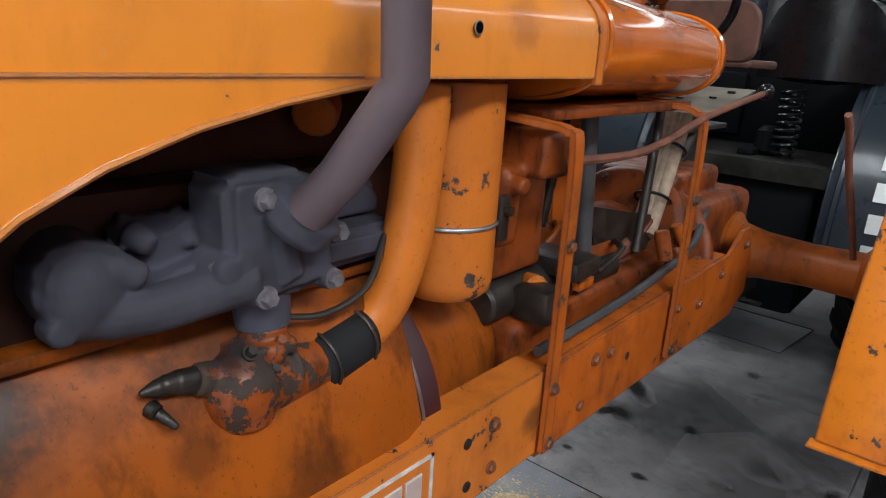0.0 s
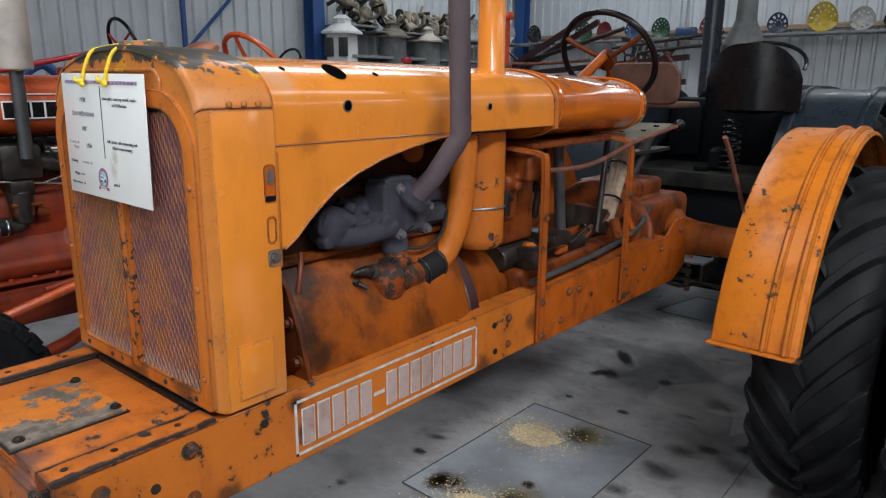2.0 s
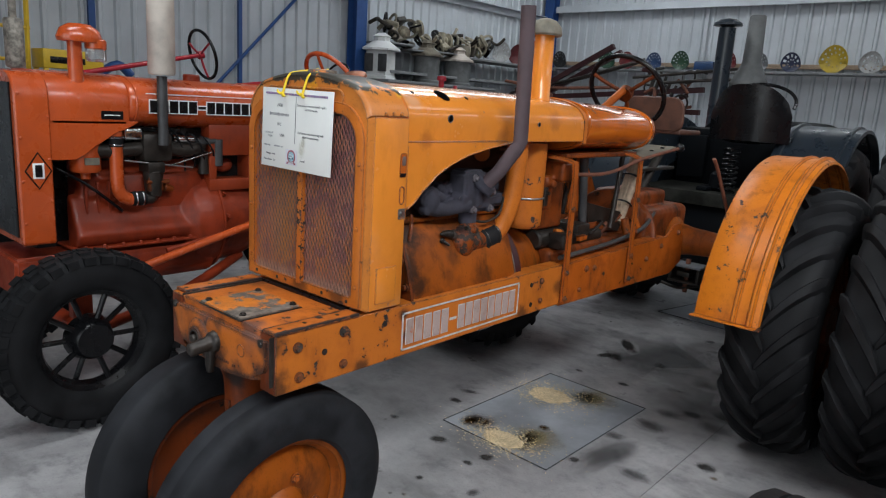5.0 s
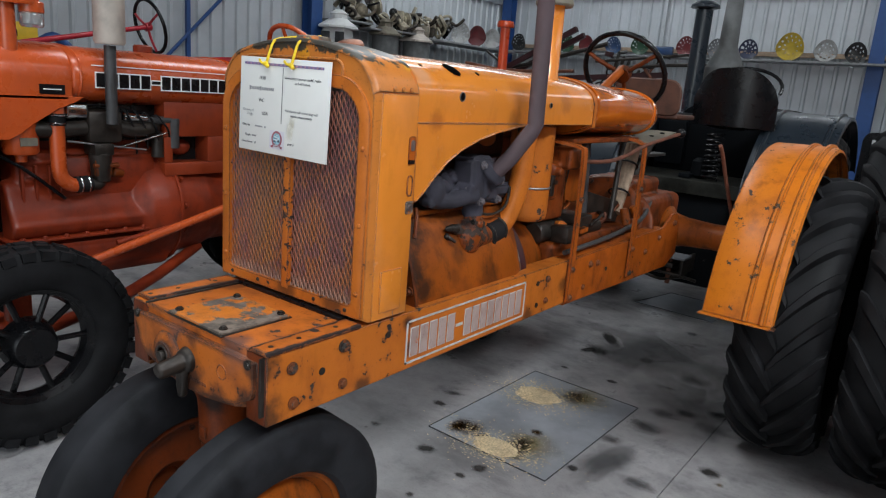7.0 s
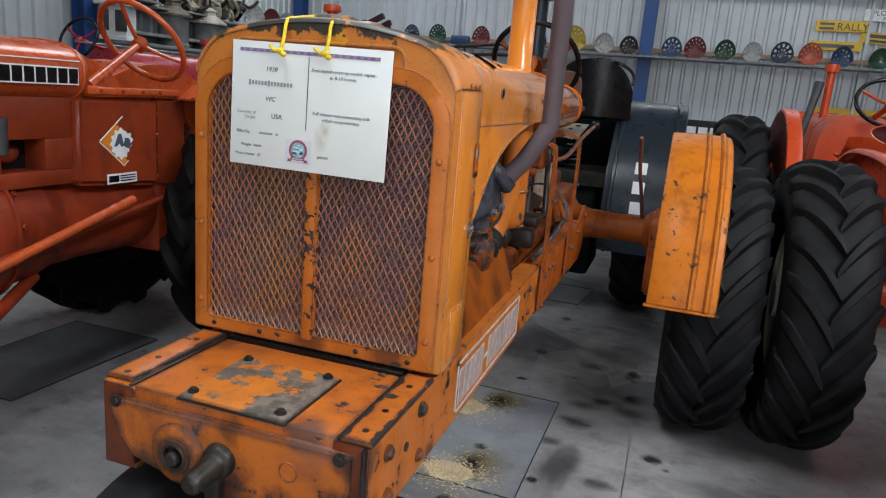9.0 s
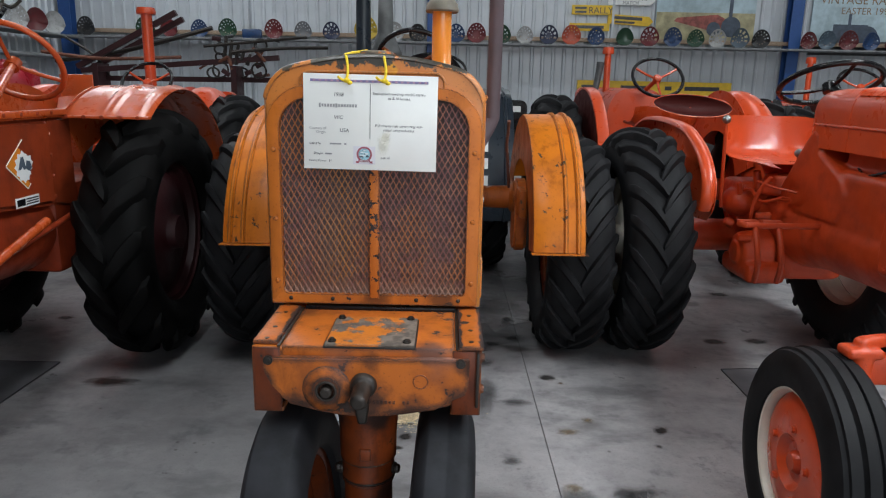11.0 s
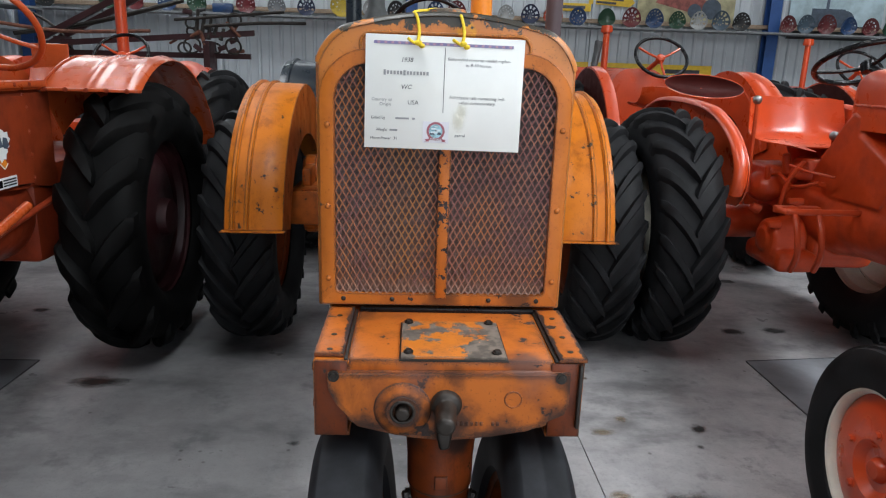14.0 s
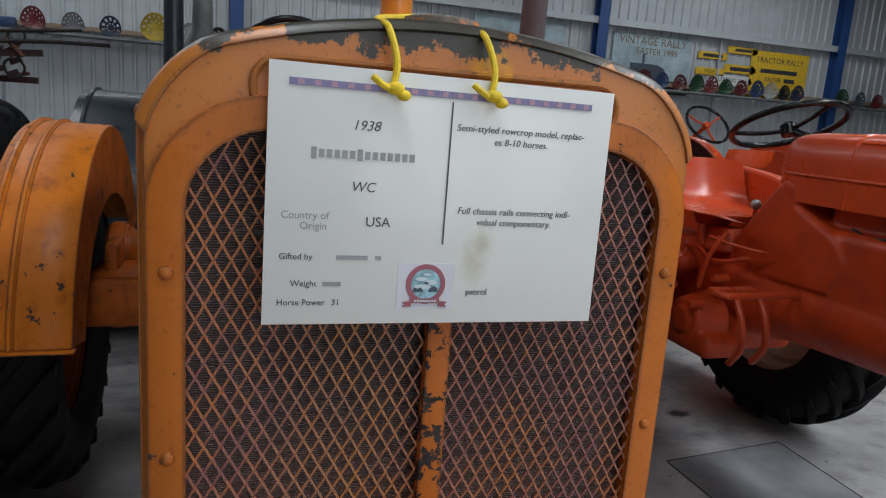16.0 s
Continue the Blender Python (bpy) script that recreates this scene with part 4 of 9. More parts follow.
rows = [hood_section(y, w, zs, zt, 1.264) for y, w, zs, zt in ((0.022, 0.247, 1.318, 1.413), (0.25, 0.247, 1.316, 1.413), (0.5, 0.245, 1.314, 1.411), (0.72, 0.244, 1.313, 1.409), (0.915, 0.242, 1.311, 1.405))]
b = B()
shell(b, rows, 0.003)
part("hood", b, M_OLD_HOOD, TR, "faded orange hood with holes and scratches", 50)
b = B()
shell(b, [hood_section(0.906, 0.2445, 1.3115, 1.4085, 1.255), hood_section(0.928, 0.2445, 1.3115, 1.4085, 1.255)], 0.004)
part("hood_seam", b, M_OLD, TR)
b = B()
shell(b, [hood_section(y, w, 1.318, zt, 1.262) for y, w, zt in ((0.014, 0.2475, 1.4135), (0.019, 0.2515, 1.4175), (0.027, 0.2515, 1.4175), (0.032, 0.2475, 1.4135))], 0.003)
part("hood_bead", b, M_OLD, TR, "rounded bead along the hood edge", 50)
# holes in the hood read as dark round openings with a rim
for (y, z, r) in ((0.192, 1.327, 0.0105), (0.62, 1.318, 0.0075)):
    b = B()
    cyl(b, (0.2455, y, z), (0.2484, y, z), r * 0.86, seg=20)
    part("hood_hole", b, M_HOLE, TR)
    b = B()
    ring(b, None, r * 0.95, r * 0.14, pose(0.2478, y, z, 0, 90, 0), 28, 8)
    part("hole_rim", b, M_PLATE, TR)
b = B()
for y, a, r in ((0.202, 44, 0.024), (0.09, 46, 0.006), (0.30, 41, 0.006)):
    pts = [Vector((0.2465 * math.cos(radians(u)) ** 0.62, y, 1.3155 + 0.097 * math.sin(radians(u)) ** 0.85)) for u in (a - 3, a, a + 3)]
    n = Vector((0, 1, 0)).cross(pts[2] - pts[0]).normalized()
    n = n if n.z > 0 else -n
    b = B()
    lathe(b, [(0, 0), (r, 0), (r * 1.04, 0.001), (r, 0.0022), (0, 0.0022)], axis_m(pts[1] - n * 0.0005, pts[1] + n) @ Matrix.Diagonal((0.85, 1.1, 1, 1)), 24)
    part("hood_hole", b, M_HOLE, TR)

# lower side panels with the swept arch
ARCH = [(0.0, 1.088), (0.042, 1.092), (0.065, 1.106), (0.10, 1.138), (0.154, 1.178), (0.21, 1.205), (0.281, 1.228), (0.36, 1.245), (0.45, 1.258), (0.52, 1.2645)]
for s in (-1, 1):
    b = B()
    prism(b, ARCH + [(0.0, 1.2645)], "x", s * 0.2445, s * 0.2475)
    part("side_panel", b, M_OLD_HOOD, TR)
    b = B()
    tube(b, [(s * 0.247, y, z) for y, z in ARCH[1:]], 0.0035, 6)
    tube(b, [(s * 0.2475, 0.03, 1.266), (s * 0.2475, 0.45, 1.267)], 0.002, 6)
    part("panel_edge", b, M_OLD_HOOD, TR)
    b = B()
    box(b, s * 0.249 - 0.0025, s * 0.249 + 0.0025, 0.004, 0.034, 1.062, 1.255, 0.002)
    part("hinge_strip", b, M_OLD, TR)
    xs = s * 0.2543
    b = B()
    prism(b, round_rect(0.001, 0.023, 1.178, 1.238, 0.008, 4), "x", xs, xs + s * 0.002)
    part("latch_plate", b, M_OLD_CAST, TR)
    b = B()
    prism(b, round_rect(0.006, 0.018, 1.206, 1.230, 0.0055, 4), "x", xs + s * 0.0015, xs + s * 0.004)
    part("latch", b, M_STEEL, TR, "bare steel latch")
    b = B()
    box(b, xs, xs + s * 0.0032, 0.002, 0.021, 1.178, 1.187)
    part("latch_slot", b, M_BLACKP, TR)
    b = B()
    ring_pts = round_rect(0.004, 0.020, 1.108, 1.152, 0.008, 5)
    tube(b, [(xs + s * 0.0005, y, z) for y, z in ring_pts], 0.002, 6, closed=True)
    part("pressed_oval", b, M_OLD, TR)
    b = B()
    prism(b, round_rect(0.002, 0.026, 1.068, 1.096, 0.004, 3), "x", xs, xs + s * 0.002)
    part("washer_plate", b, M_PLATE, TR)
    bolt(TR, (s * 0.2555, 0.013, 1.083), (s, 0, 0), 0.007, 0.006, M_STEEL)

# fuel tank
rows = []
for y, k, dz in ((0.925, 0.985, 0), (0.94, 1.0, 0), (1.20, 0.985, -0.004), (1.43, 0.96, -0.010), (1.505, 0.95, -0.012), (1.535, 0.91, -0.014), (1.547, 0.80, -0.016)):
    sec = []
    for a in range(48):
        u = 2 * math.pi * a / 48
        cx, cz = math.cos(u), math.sin(u)
        ex = 0.62
        sec.append((0.238 * k * math.copysign(abs(cx) ** ex, cx), y, 1.314 + dz + (0.090 if cz > 0 else 0.092) * k * math.copysign(abs(cz) ** 0.8, cz)))
    rows.append(sec)
b = B()
loft(b, rows)
part("fuel_tank", b, M_TANK, TR, "glossy orange fuel tank", 50)
for y, k in ((0.95, 1.0), (1.47, 0.953)):
    b = B()
    pts = []
    for a in range(48):
        u = 2 * math.pi * a / 48
        cx, cz = math.cos(u), math.sin(u)
        pts.append((0.2395 * k * math.copysign(abs(cx) ** 0.62, cx), y, 1.314 - (0 if y < 1 else 0.011) + 0.092 * k * math.copysign(abs(cz) ** 0.8, cz)))
    tube(b, pts, 0.005, 6, closed=True)
    part("tank_seam", b, M_TANK, TR)
b = B()
cyl(b, (0, 1.0, 1.395), (0, 1.0, 1.425), 0.035, seg=20, bev=0.004)
part("filler_cap", b, M_BROWNPAN, TR)

# chassis rails: channels with flanges turned inwards
for s in (-1, 1):
    b = B()
    sec = [(RW, 0.683), (RW, 0.828), (RW - 0.062, 0.828), (RW - 0.062, 0.819), (RW - 0.009, 0.819), (RW - 0.009, 0.692), (RW - 0.062, 0.692), (RW - 0.062, 0.683)]
    prism(b, [(s * x + (0.019 if s < 0 else 0), z) for x, z in sec], "y", -0.360, 0.862, 0.0015)
    part("chassis_rail", b, M_OLD, TR, "chipped orange steel channel")
    b = B()
    prism(b, [(0.845, 0.676), (0.845, 0.826), (1.72, 0.838), (1.80, 0.885), (1.87, 0.885), (1.91, 0.80), (1.91, 0.70), (1.80, 0.655)], "x", s * (RW + 0.001), s * (RW - 0.010), 0.001)
    prism(b, [(0.845, 0.826), (1.72, 0.838), (1.72, 0.829), (0.845, 0.817)], "x", s * (RW - 0.010), s * (RW - 0.06))
    prism(b, [(0.845, 0.676), (1.80, 0.655), (1.80, 0.664), (0.845, 0.685)], "x", s * (RW - 0.010), s * (RW - 0.06))
    part("chassis_rail", b, M_OLD_CAST, TR, "chipped orange steel rear rail")
    for y, z, r in ((-0.30, 0.79, 0.013), (-0.295, 0.715, 0.013), (-0.16, 0.80, 0.014), (-0.16, 0.715, 0.012), (0.72, 0.79, 0.011), (0.72, 0.72, 0.010), (0.87, 0.80, 0.010), (0.87, 0.71, 0.012), (0.98, 0.715, 0.010), (1.02, 0.79, 0.013), (1.08, 0.785, 0.012), (1.36, 0.70, 0.011), (1.53, 0.76, 0.013), (1.67, 0.80, 0.012), (1.84, 0.845, 0.014)):
        bolt(TR, (s * (RW + 0.001) + (0.019 if s < 0 and y < 0.85 else 0), y, z), (s, 0, 0), r * 0.75, r * 0.7)
    for y, z in ((0.66, 0.785), (0.665, 0.715), (-0.02, 0.79), (1.16, 0.75), (-0.22, 0.76)):
        b = B()
        xo = 0.019 if s < 0 and y < 0.85 else 0
        cyl(b, (s * (RW - 0.001) + xo, y, z), (s * (RW + 0.0022) + xo, y, z), 0.008, seg=14)
        part("rail_hole", b, M_IRON, TR)

for s in (-1, 1):
    b = B()
    x0 = RW - 0.060 if s > 0 else -RW + 0.020
    box(b, x0, x0 + 0.058, -0.362, -0.352, 0.684, 0.827, 0.003)
    part("rail_end", b, M_PEDESTAL, TR)
# nose casting between the rails
b = B()
front = [(-0.216, 0.818), (0.233, 0.822), (0.234, 0.752), (0.224, 0.724), (0.165, 0.696), (0.07, 0.679), (0.0, 0.674), (-0.07, 0.681), (-0.165, 0.704), (-0.198, 0.742), (-0.214, 0.775)]
prism(b, front, "y", -0.372, -0.12, 0.013)
part("nose_casting", b, M_NOSE, TR, "heavy orange nose casting with chipped edges")
b = B()
box(b, -0.168, 0.192, -0.360, -0.100, 0.80, 0.8305, 0.005)
part("nose_panel", b, M_NOSE, TR)
for s in (-1, 1):
    b = B()
    x0, x1 = (0.200, 0.251) if s > 0 else (-0.228, -0.176)
    box(b, x0, x1, -0.364 if s > 0 else -0.350, -0.112, 0.829, 0.8375, 0.002)
    part("top_strip", b, M_NOSE, TR)
    for y in (-0.335, -0.265, -0.165):
        b = B()
        cyl(b, ((x0 + x1) / 2, y, 0.834), ((x0 + x1) / 2, y, 0.8383), 0.0055, seg=14)
        part("screw_hole", b, M_IRON, TR)
    bolt(TR, (0.204 if s > 0 else -0.192, -0.371, 0.803), (0, -1, 0), 0.0075, 0.005, M_IRON)
    b = B()
    x0 = 0.193 if s > 0 else -0.175
    box(b, x0, x0 + 0.0065, -0.362, -0.110, 0.8285, 0.8325, 0.001)
    part("seam", b, M_IRON, TR)
b = B()
box(b, 0.2365, 0.2425, -0.3715, -0.35, 0.705, 0.826, 0.001)
part("seam", b, M_IRON, TR)
# Black strip stands in for the shaded gap below the grille.
b = B()
box(b, -0.165, 0.195, -0.121, -0.098, 0.8295, 0.8385, 0.001)
part("gap_strip", b, M_BLACKP, TR, "black strip for the shaded gap under the grille frame")
b = B()
box(b, -0.080, 0.111, -0.367, -0.186, 0.8295, 0.8335, 0.001)
part("gasket", b, M_IRON, TR)
b = B()
box(b, -0.077, 0.108, -0.364, -0.189, 0.831, 0.8385, 0.0025)
part("cover_plate", b, M_PLATE, TR, "cover plate with paint rubbed to bare metal")
for x in (-0.064, 0.092):
    for y in (-0.347, -0.201):
        bolt(TR, (x, y, 0.8385), (0, 0, 1), 0.0065, 0.0065, M_IRON)
# crank hub and shaft stub
b = B()
lathe(b, [(0, 0), (0.052, 0), (0.047, 0.006), (0.029, 0.010), (0.028, 0.014), (0.021, 0.014), (0.019, -0.01), (0, -0.01)], axis_m((-0.072, -0.371, 0.742), (-0.072, -0.5, 0.742)), 28)
part("crank_boss", b, M_NOSE, TR)
b = B()
ring(b, None, 0.020, 0.0035, pose(-0.072, -0.384, 0.742, 90, 0, 0), 24, 6)
cyl(b, (-0.072, -0.365, 0.742), (-0.072, -0.393, 0.740), 0.012, seg=14, bev=0.002)
part("crank_pin", cast(b, 0.0016, 1, 0.0), M_IRON, TR, "", 60)
b = B()
cyl(b, (0.004, -0.365, 0.752), (0.005, -0.386, 0.751), 0.029, 0.026, 20, 0.004)
cyl(b, (0.004, -0.375, 0.752), (0.000, -0.440, 0.741), 0.019, 0.017, 20, 0.005)
prism(b, [(-0.013, 0.765), (0.014, 0.765), (0.017, 0.715), (0.012, 0.672), (-0.006, 0.670), (-0.012, 0.70)], "y", -0.392, -0.376, 0.004)
part("crank_jaw", cast(b, 0.0024, 2, 0.0008), M_IRON, TR, "oily dark crank jaw", 70)
b = B()
ring(b, None, 0.015, 0.0016, pose(0.122, -0.372, 0.762, 90, 0, 0), 24, 6)
part("casting_boss", b, M_NOSE, TR)
rnd_ = random.Random(8)
for k in range(8):
    b = B()
    x = 0.022 + 0.0085 * k + (0.012 if k > 5 else 0)
    box(b, x, x + 0.0055, -0.3735, -0.3705, 0.715 - 0.004, 0.715 + 0.004, 0.0008)
    part("cast_mark", b, M_NOSE, TR)

# front pedestal and close-set wheels
b = B()
lathe(b, [(0, 0.380), (0.054, 0.380), (0.062, 0.386), (0.062, 0.398), (0.055, 0.404), (0.0545, 0.482), (0.060, 0.485), (0.060, 0.489), (0.056, 0.4905), (0.056, 0.4935), (0.060, 0.495), (0.060, 0.500), (0.058, 0.538), (0.063, 0.541), (0.063, 0.549), (0.064, 0.60), (0.067, 0.64), (0.080, 0.675), (0, 0.675)], Matrix.Translation((0.002, -0.27, 0)), 32)
part("pedestal", b, M_PEDESTAL, TR, "brown-orange front pedestal streaked with black grease")
for z in (0.4925, 0.5395):
    b = B()
    ring(b, (0.002, -0.27, z), 0.0585 if z < 0.5 else 0.0605, 0.0022, None, 36, 6)
    part("groove_ring", b, M_IRON, TR)
b = B()
box(b, -0.010, 0.014, -0.338, -0.330, 0.556, 0.584, 0.002)
part("cast_mark", b, M_PEDESTAL, TR)
for x in (-0.058, 0.062):
    bolt(TR, (x, -0.29, 0.515), (-1 if x < 0 else 1, -0.3, 0), 0.010, 0.012, M_IRON)
b = B()
lathe(b, [(0, 0.255), (0.032, 0.255), (0.042, 0.262), (0.046, 0.29), (0.048, 0.345), (0.053, 0.382), (0, 0.382)], Matrix.Translation((0.004, -0.28, 0)), 28)
cyl(b, (-0.165, -0.295, 0.311), (0.17, -0.295, 0.311), 0.026, seg=20)
cyl(b, (-0.085, -0.295, 0.311), (0.092, -0.295, 0.311), 0.031, seg=20, bev=0.004)
prism(b, [(-0.016, 0.345), (0.024, 0.345), (0.004, 0.315)], "y", -0.332, -0.322, 0.003)
part("front_axle", cast(b, 0.004, 2, 0.0012, 40), M_IRON, TR, "oily black front axle", 70)
for s in (-1, 1):
    # The left rim takes a darker paint than the right.
    w = wheel(TR, "front_wheel", (0.154 if s > 0 else -0.149, -0.295, 0.326), ribbed_tyre(0.330, 0.130, 0.205, 2 if s > 0 else 1, 0.0016), disc_rim(0.205, 0.13, 0.02, s, 0.055), M_CASE if s > 0 else M_PEDESTAL, M_RUBBER2, camber=s * 5.0, label="orange steel disc front wheel")
    for k in range(5):
        a = 2 * math.pi * k / 5
        bolt(w, (s * 0.037, 0.10 * math.cos(a), 0.10 * math.sin(a)), (s, 0, 0), 0.010, 0.010, M_OLD_CAST)

# writing panel on each rail: an outlined row of worn blocks
for s in (-1, 1):
    b = B()
    xr = s * (RW + 0.0018)
    y0, y1, z0, z1 = 0.045, 0.588, 0.697, 0.806
    for ya, yb, za, zb in ((y0, y1, z1 - 0.005, z1), (y0, y1, z0, z0 + 0.005), (y0, y0 + 0.005, z0, z1), (y1 - 0.005, y1, z0, z1)):
        box(b, min(xr, xr - s * 0.002), max(xr, xr - s * 0.002), ya, yb, za, zb)
    part("panel_border", b, M_LETTER, TR, "worn white outline")
    letters = 14
    pitch = (y1 - y0 - 0.03) / letters
    for k in range(letters):
        ya = y0 + 0.015 + pitch * k
        hgt = 0.008 if k == 5 else 0.074
        b = B()
        m = Matrix(((1, 0, 0, 0), (0, 1, 0, 0), (0, 0, 1, 0), (0, 0, 0, 1)))
        zc = (z0 + z1) / 2 - 0.002
        box(b, min(xr, xr - s * 0.0015), max(xr, xr - s * 0.0015), ya, ya + pitch * 0.82, zc - hgt / 2, zc + hgt / 2)
        part("letter_block", b, M_LETTER, TR)
        if hgt > 0.02:
            b = B()
            xq = xr + s * 0.0012
            box(b, min(xq, xq - s * 0.002), max(xq, xq - s * 0.002), ya + pitch * 0.06, ya + pitch * 0.76, zc - hgt / 2 + 0.0022, zc + hgt / 2 - 0.0022)
            part("letter_fill", b, M_REDFILL, TR)

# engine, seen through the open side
# The block is darker than the engine parts in front of it.
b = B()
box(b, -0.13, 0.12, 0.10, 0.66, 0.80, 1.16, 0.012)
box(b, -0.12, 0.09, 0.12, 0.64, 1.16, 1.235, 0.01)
part("engine_block", b, M_BLOCK, TR, "greasy dark engine block")
b = B()
rows = []
for y in (0.098, 0.115, 0.56, 0.60):
    k = 1.0 if 0.11 < y < 0.58 else 0.94
    rows.append([(0.10, y, 1.032), (0.125 * k, y, 1.034), (0.168 * k, y, 0.992), (0.205 * k, y, 0.91), (0.228 * k, y, 0.835), (0.232 * k, y, 0.72), (0.10, y, 0.70)])
loft(b, rows)
part("crankcase", b, M_CASE, TR, "oily orange crankcase side", 30)
b = B()
box(b, 0.110, 0.150, 0.10, 0.60, 1.026, 1.040, 0.004)
part("crankcase_flange", b, M_CASE, TR)
b = B()
rows = []
for y in (0.088, 0.099):
    rows.append([(0.10, y, 1.036), (0.145, y, 1.032), (0.180, y, 0.995), (0.214, y, 0.91), (0.234, y, 0.84), (0.237, y, 0.74), (0.10, y, 0.73)])
loft(b, rows)
part("front_flange", b, M_GREASY, TR, "oily black timing cover flange")
for x, z in ((0.172, 1.005), (0.206, 0.935), (0.230, 0.865), (0.238, 0.79)):
    bolt(TR, (x - 0.012, 0.082, z), (0, -1, 0), 0.008, 0.012, M_GREASY)
b = B()
tube(b, [(0.190, 0.118, 1.060), (0.206, 0.104, 1.035), (0.216, 0.088, 0.995)], 0.0055, 8, 3)
part("brace_bar", b, M_GREASY, TR)
for k in range(6):
    b = B()
    random.seed(40 + k)
    y, z = random.uniform(0.02, 0.07), random.uniform(0.78, 1.02)
    cyl(b, (0.10, y, z), (0.20, y + 0.005, z + 0.01), 0.012 + 0.004 * (k % 3), seg=12, bev=0.003)
    part("timing_fitting", b, (M_IRON, M_GREASY)[k % 2], TR)
b = B()
cyl(b, (0.176, 0.262, 0.972), (0.186, 0.266, 0.968), 0.0085, 0.0080, 14, 0.002)
cyl(b, (0.186, 0.266, 0.968), (0.204, 0.274, 0.958), 0.0060, 0.0035, 12, 0.001)
part("drain_plug", b, M_IRON, TR)
# bell housing
b = B()
lathe(b, [(0, 0.045), (0.198, 0.045), (0.200, 0.052), (0.186, 0.075), (0.168, 0.12), (0.140, 0.24), (0.118, 0.30), (0, 0.30)], axis_m((0, 0.605, 0.79), (0, 1.0, 0.79)), 44)
part("bell_housing", b, M_CASE, TR, "orange bell housing streaked with oil")
b = B()
lathe(b, [(0.150, 0.006), (0.212, 0.006), (0.214, 0.012), (0.214, 0.040), (0.206, 0.046), (0.150, 0.046)], axis_m((0, 0.605, 0.79), (0, 1.0, 0.79)), 56, close=True)
part("flywheel_rim", b, M_MAROON, TR, "dark oily flywheel rim")
b = B()
lathe(b, [(0.190, 0.000), (0.216, 0.000), (0.217, 0.003), (0.216, 0.006), (0.190, 0.006)], axis_m((0, 0.605, 0.79), (0, 1.0, 0.79)), 56, close=True)
part("housing_edge", b, M_STEEL, TR, "bright worn steel edge")
# small fittings, pipes and nuts over the gear housing
random.seed(11)
for k in range(16):
    b = B()
    x, y = random.uniform(0.02, 0.20), random.uniform(0.93, 1.55)
    z = random.uniform(0.86, 0.90)
    h = random.uniform(0.02, 0.07)
    if k % 3 == 0:
        cyl(b, (x, y, z), (x + random.uniform(-0.03, 0.03), y + random.uniform(-0.02, 0.02), z + h), random.uniform(0.008, 0.018), seg=10, bev=0.002)
    elif k % 3 == 1:
        w_ = random.uniform(0.015, 0.035)
        box(b, x - w_, x + w_, y - 0.03, y + 0.03, z, z + h * 0.6, 0.004)
    else:
        tube(b, [(x, y, z), (x + 0.02, y + 0.05, z + h), (x - 0.03, y + 0.12, z + h * 0.8), (x - 0.02, y + 0.18, z)], 0.006, 8, 4)
    part("fitting", b, (M_IRON, M_GREASY, M_RUSTY, M_OLD_CAST)[k % 4], TR)

# exhaust manifold: cast elbow and arm, middle port, heat box and flange fused into one rough casting
b = B()
prism(b, [(0.268, 1.106), (0.262, 1.116), (0.236, 1.131), (0.212, 1.133), (0.192, 1.124), (0.182, 1.103), (0.186, 1.074), (0.204, 1.050), (0.236, 1.040), (0.29, 1.040), (0.36, 1.045), (0.36, 1.094), (0.318, 1.092), (0.288, 1.084), (0.248, 1.088), (0.246, 1.098)], "x", 0.118, 0.172, 0.008)
tube(b, [(0.04, 0.222, 1.105), (0.09, 0.222, 1.103), (0.135, 0.224, 1.098)], 0.036, 16, 4)
ball(b, (0.158, 0.222, 1.085), 0.036, (0.8, 1.0, 1.15))
tube(b, [(0.160, 0.225, 1.066), (0.172, 0.27, 1.062), (0.180, 0.33, 1.068), (0.186, 0.37, 1.072)], 0.022, 14, 4)
cyl(b, (0.165, 0.244, 1.107), (0.176, 0.268, 1.092), 0.015, 0.013, 14, 0.004)
prism(b, [(0.256, 1.118), (0.262, 1.138), (0.285, 1.142), (0.308, 1.128), (0.340, 1.146), (0.345, 1.082), (0.312, 1.072), (0.288, 1.070), (0.266, 1.090)], "x", 0.075, 0.142, 0.010)
cyl(b, (0.135, 0.275, 1.124), (0.156, 0.287, 1.112), 0.0145, 0.012, 14, 0.004)
ball(b, (0.140, 0.328, 1.108), 0.009)
tube(b, [(0.02, 0.262, 1.128), (0.08, 0.268, 1.118), (0.11, 0.285, 1.108)], 0.026, 14, 4)
prism(b, [(0.334, 1.170), (0.346, 1.178), (0.430, 1.176), (0.462, 1.140), (0.466, 1.062), (0.455, 1.050), (0.372, 1.044), (0.350, 1.052), (0.336, 1.090)], "x", 0.125, 0.200, 0.010)
prism(b, [(0.378, 1.160), (0.400, 1.166), (0.420, 1.070), (0.392, 1.060)], "x", 0.190, 0.207, 0.005)
prism(b, [(0.455, 1.092), (0.60, 1.092), (0.61, 1.052), (0.455, 1.048)], "x", 0.11, 0.172, 0.010)
prism(b, [(0.50, 1.15), (0.56, 1.16), (0.60, 1.12), (0.60, 1.085), (0.50, 1.085)], "x", 0.06, 0.135, 0.012)
for py, pz in ((0.372, 1.153), (0.336, 1.090), (0.372, 1.057), (0.464, 1.106), (0.458, 1.056), (0.200, 1.062)):
    cyl(b, (0.150, py, pz), (0.2015 if py > 0.3 else 0.178, py, pz), 0.0145, 0.013, 16, 0.003)
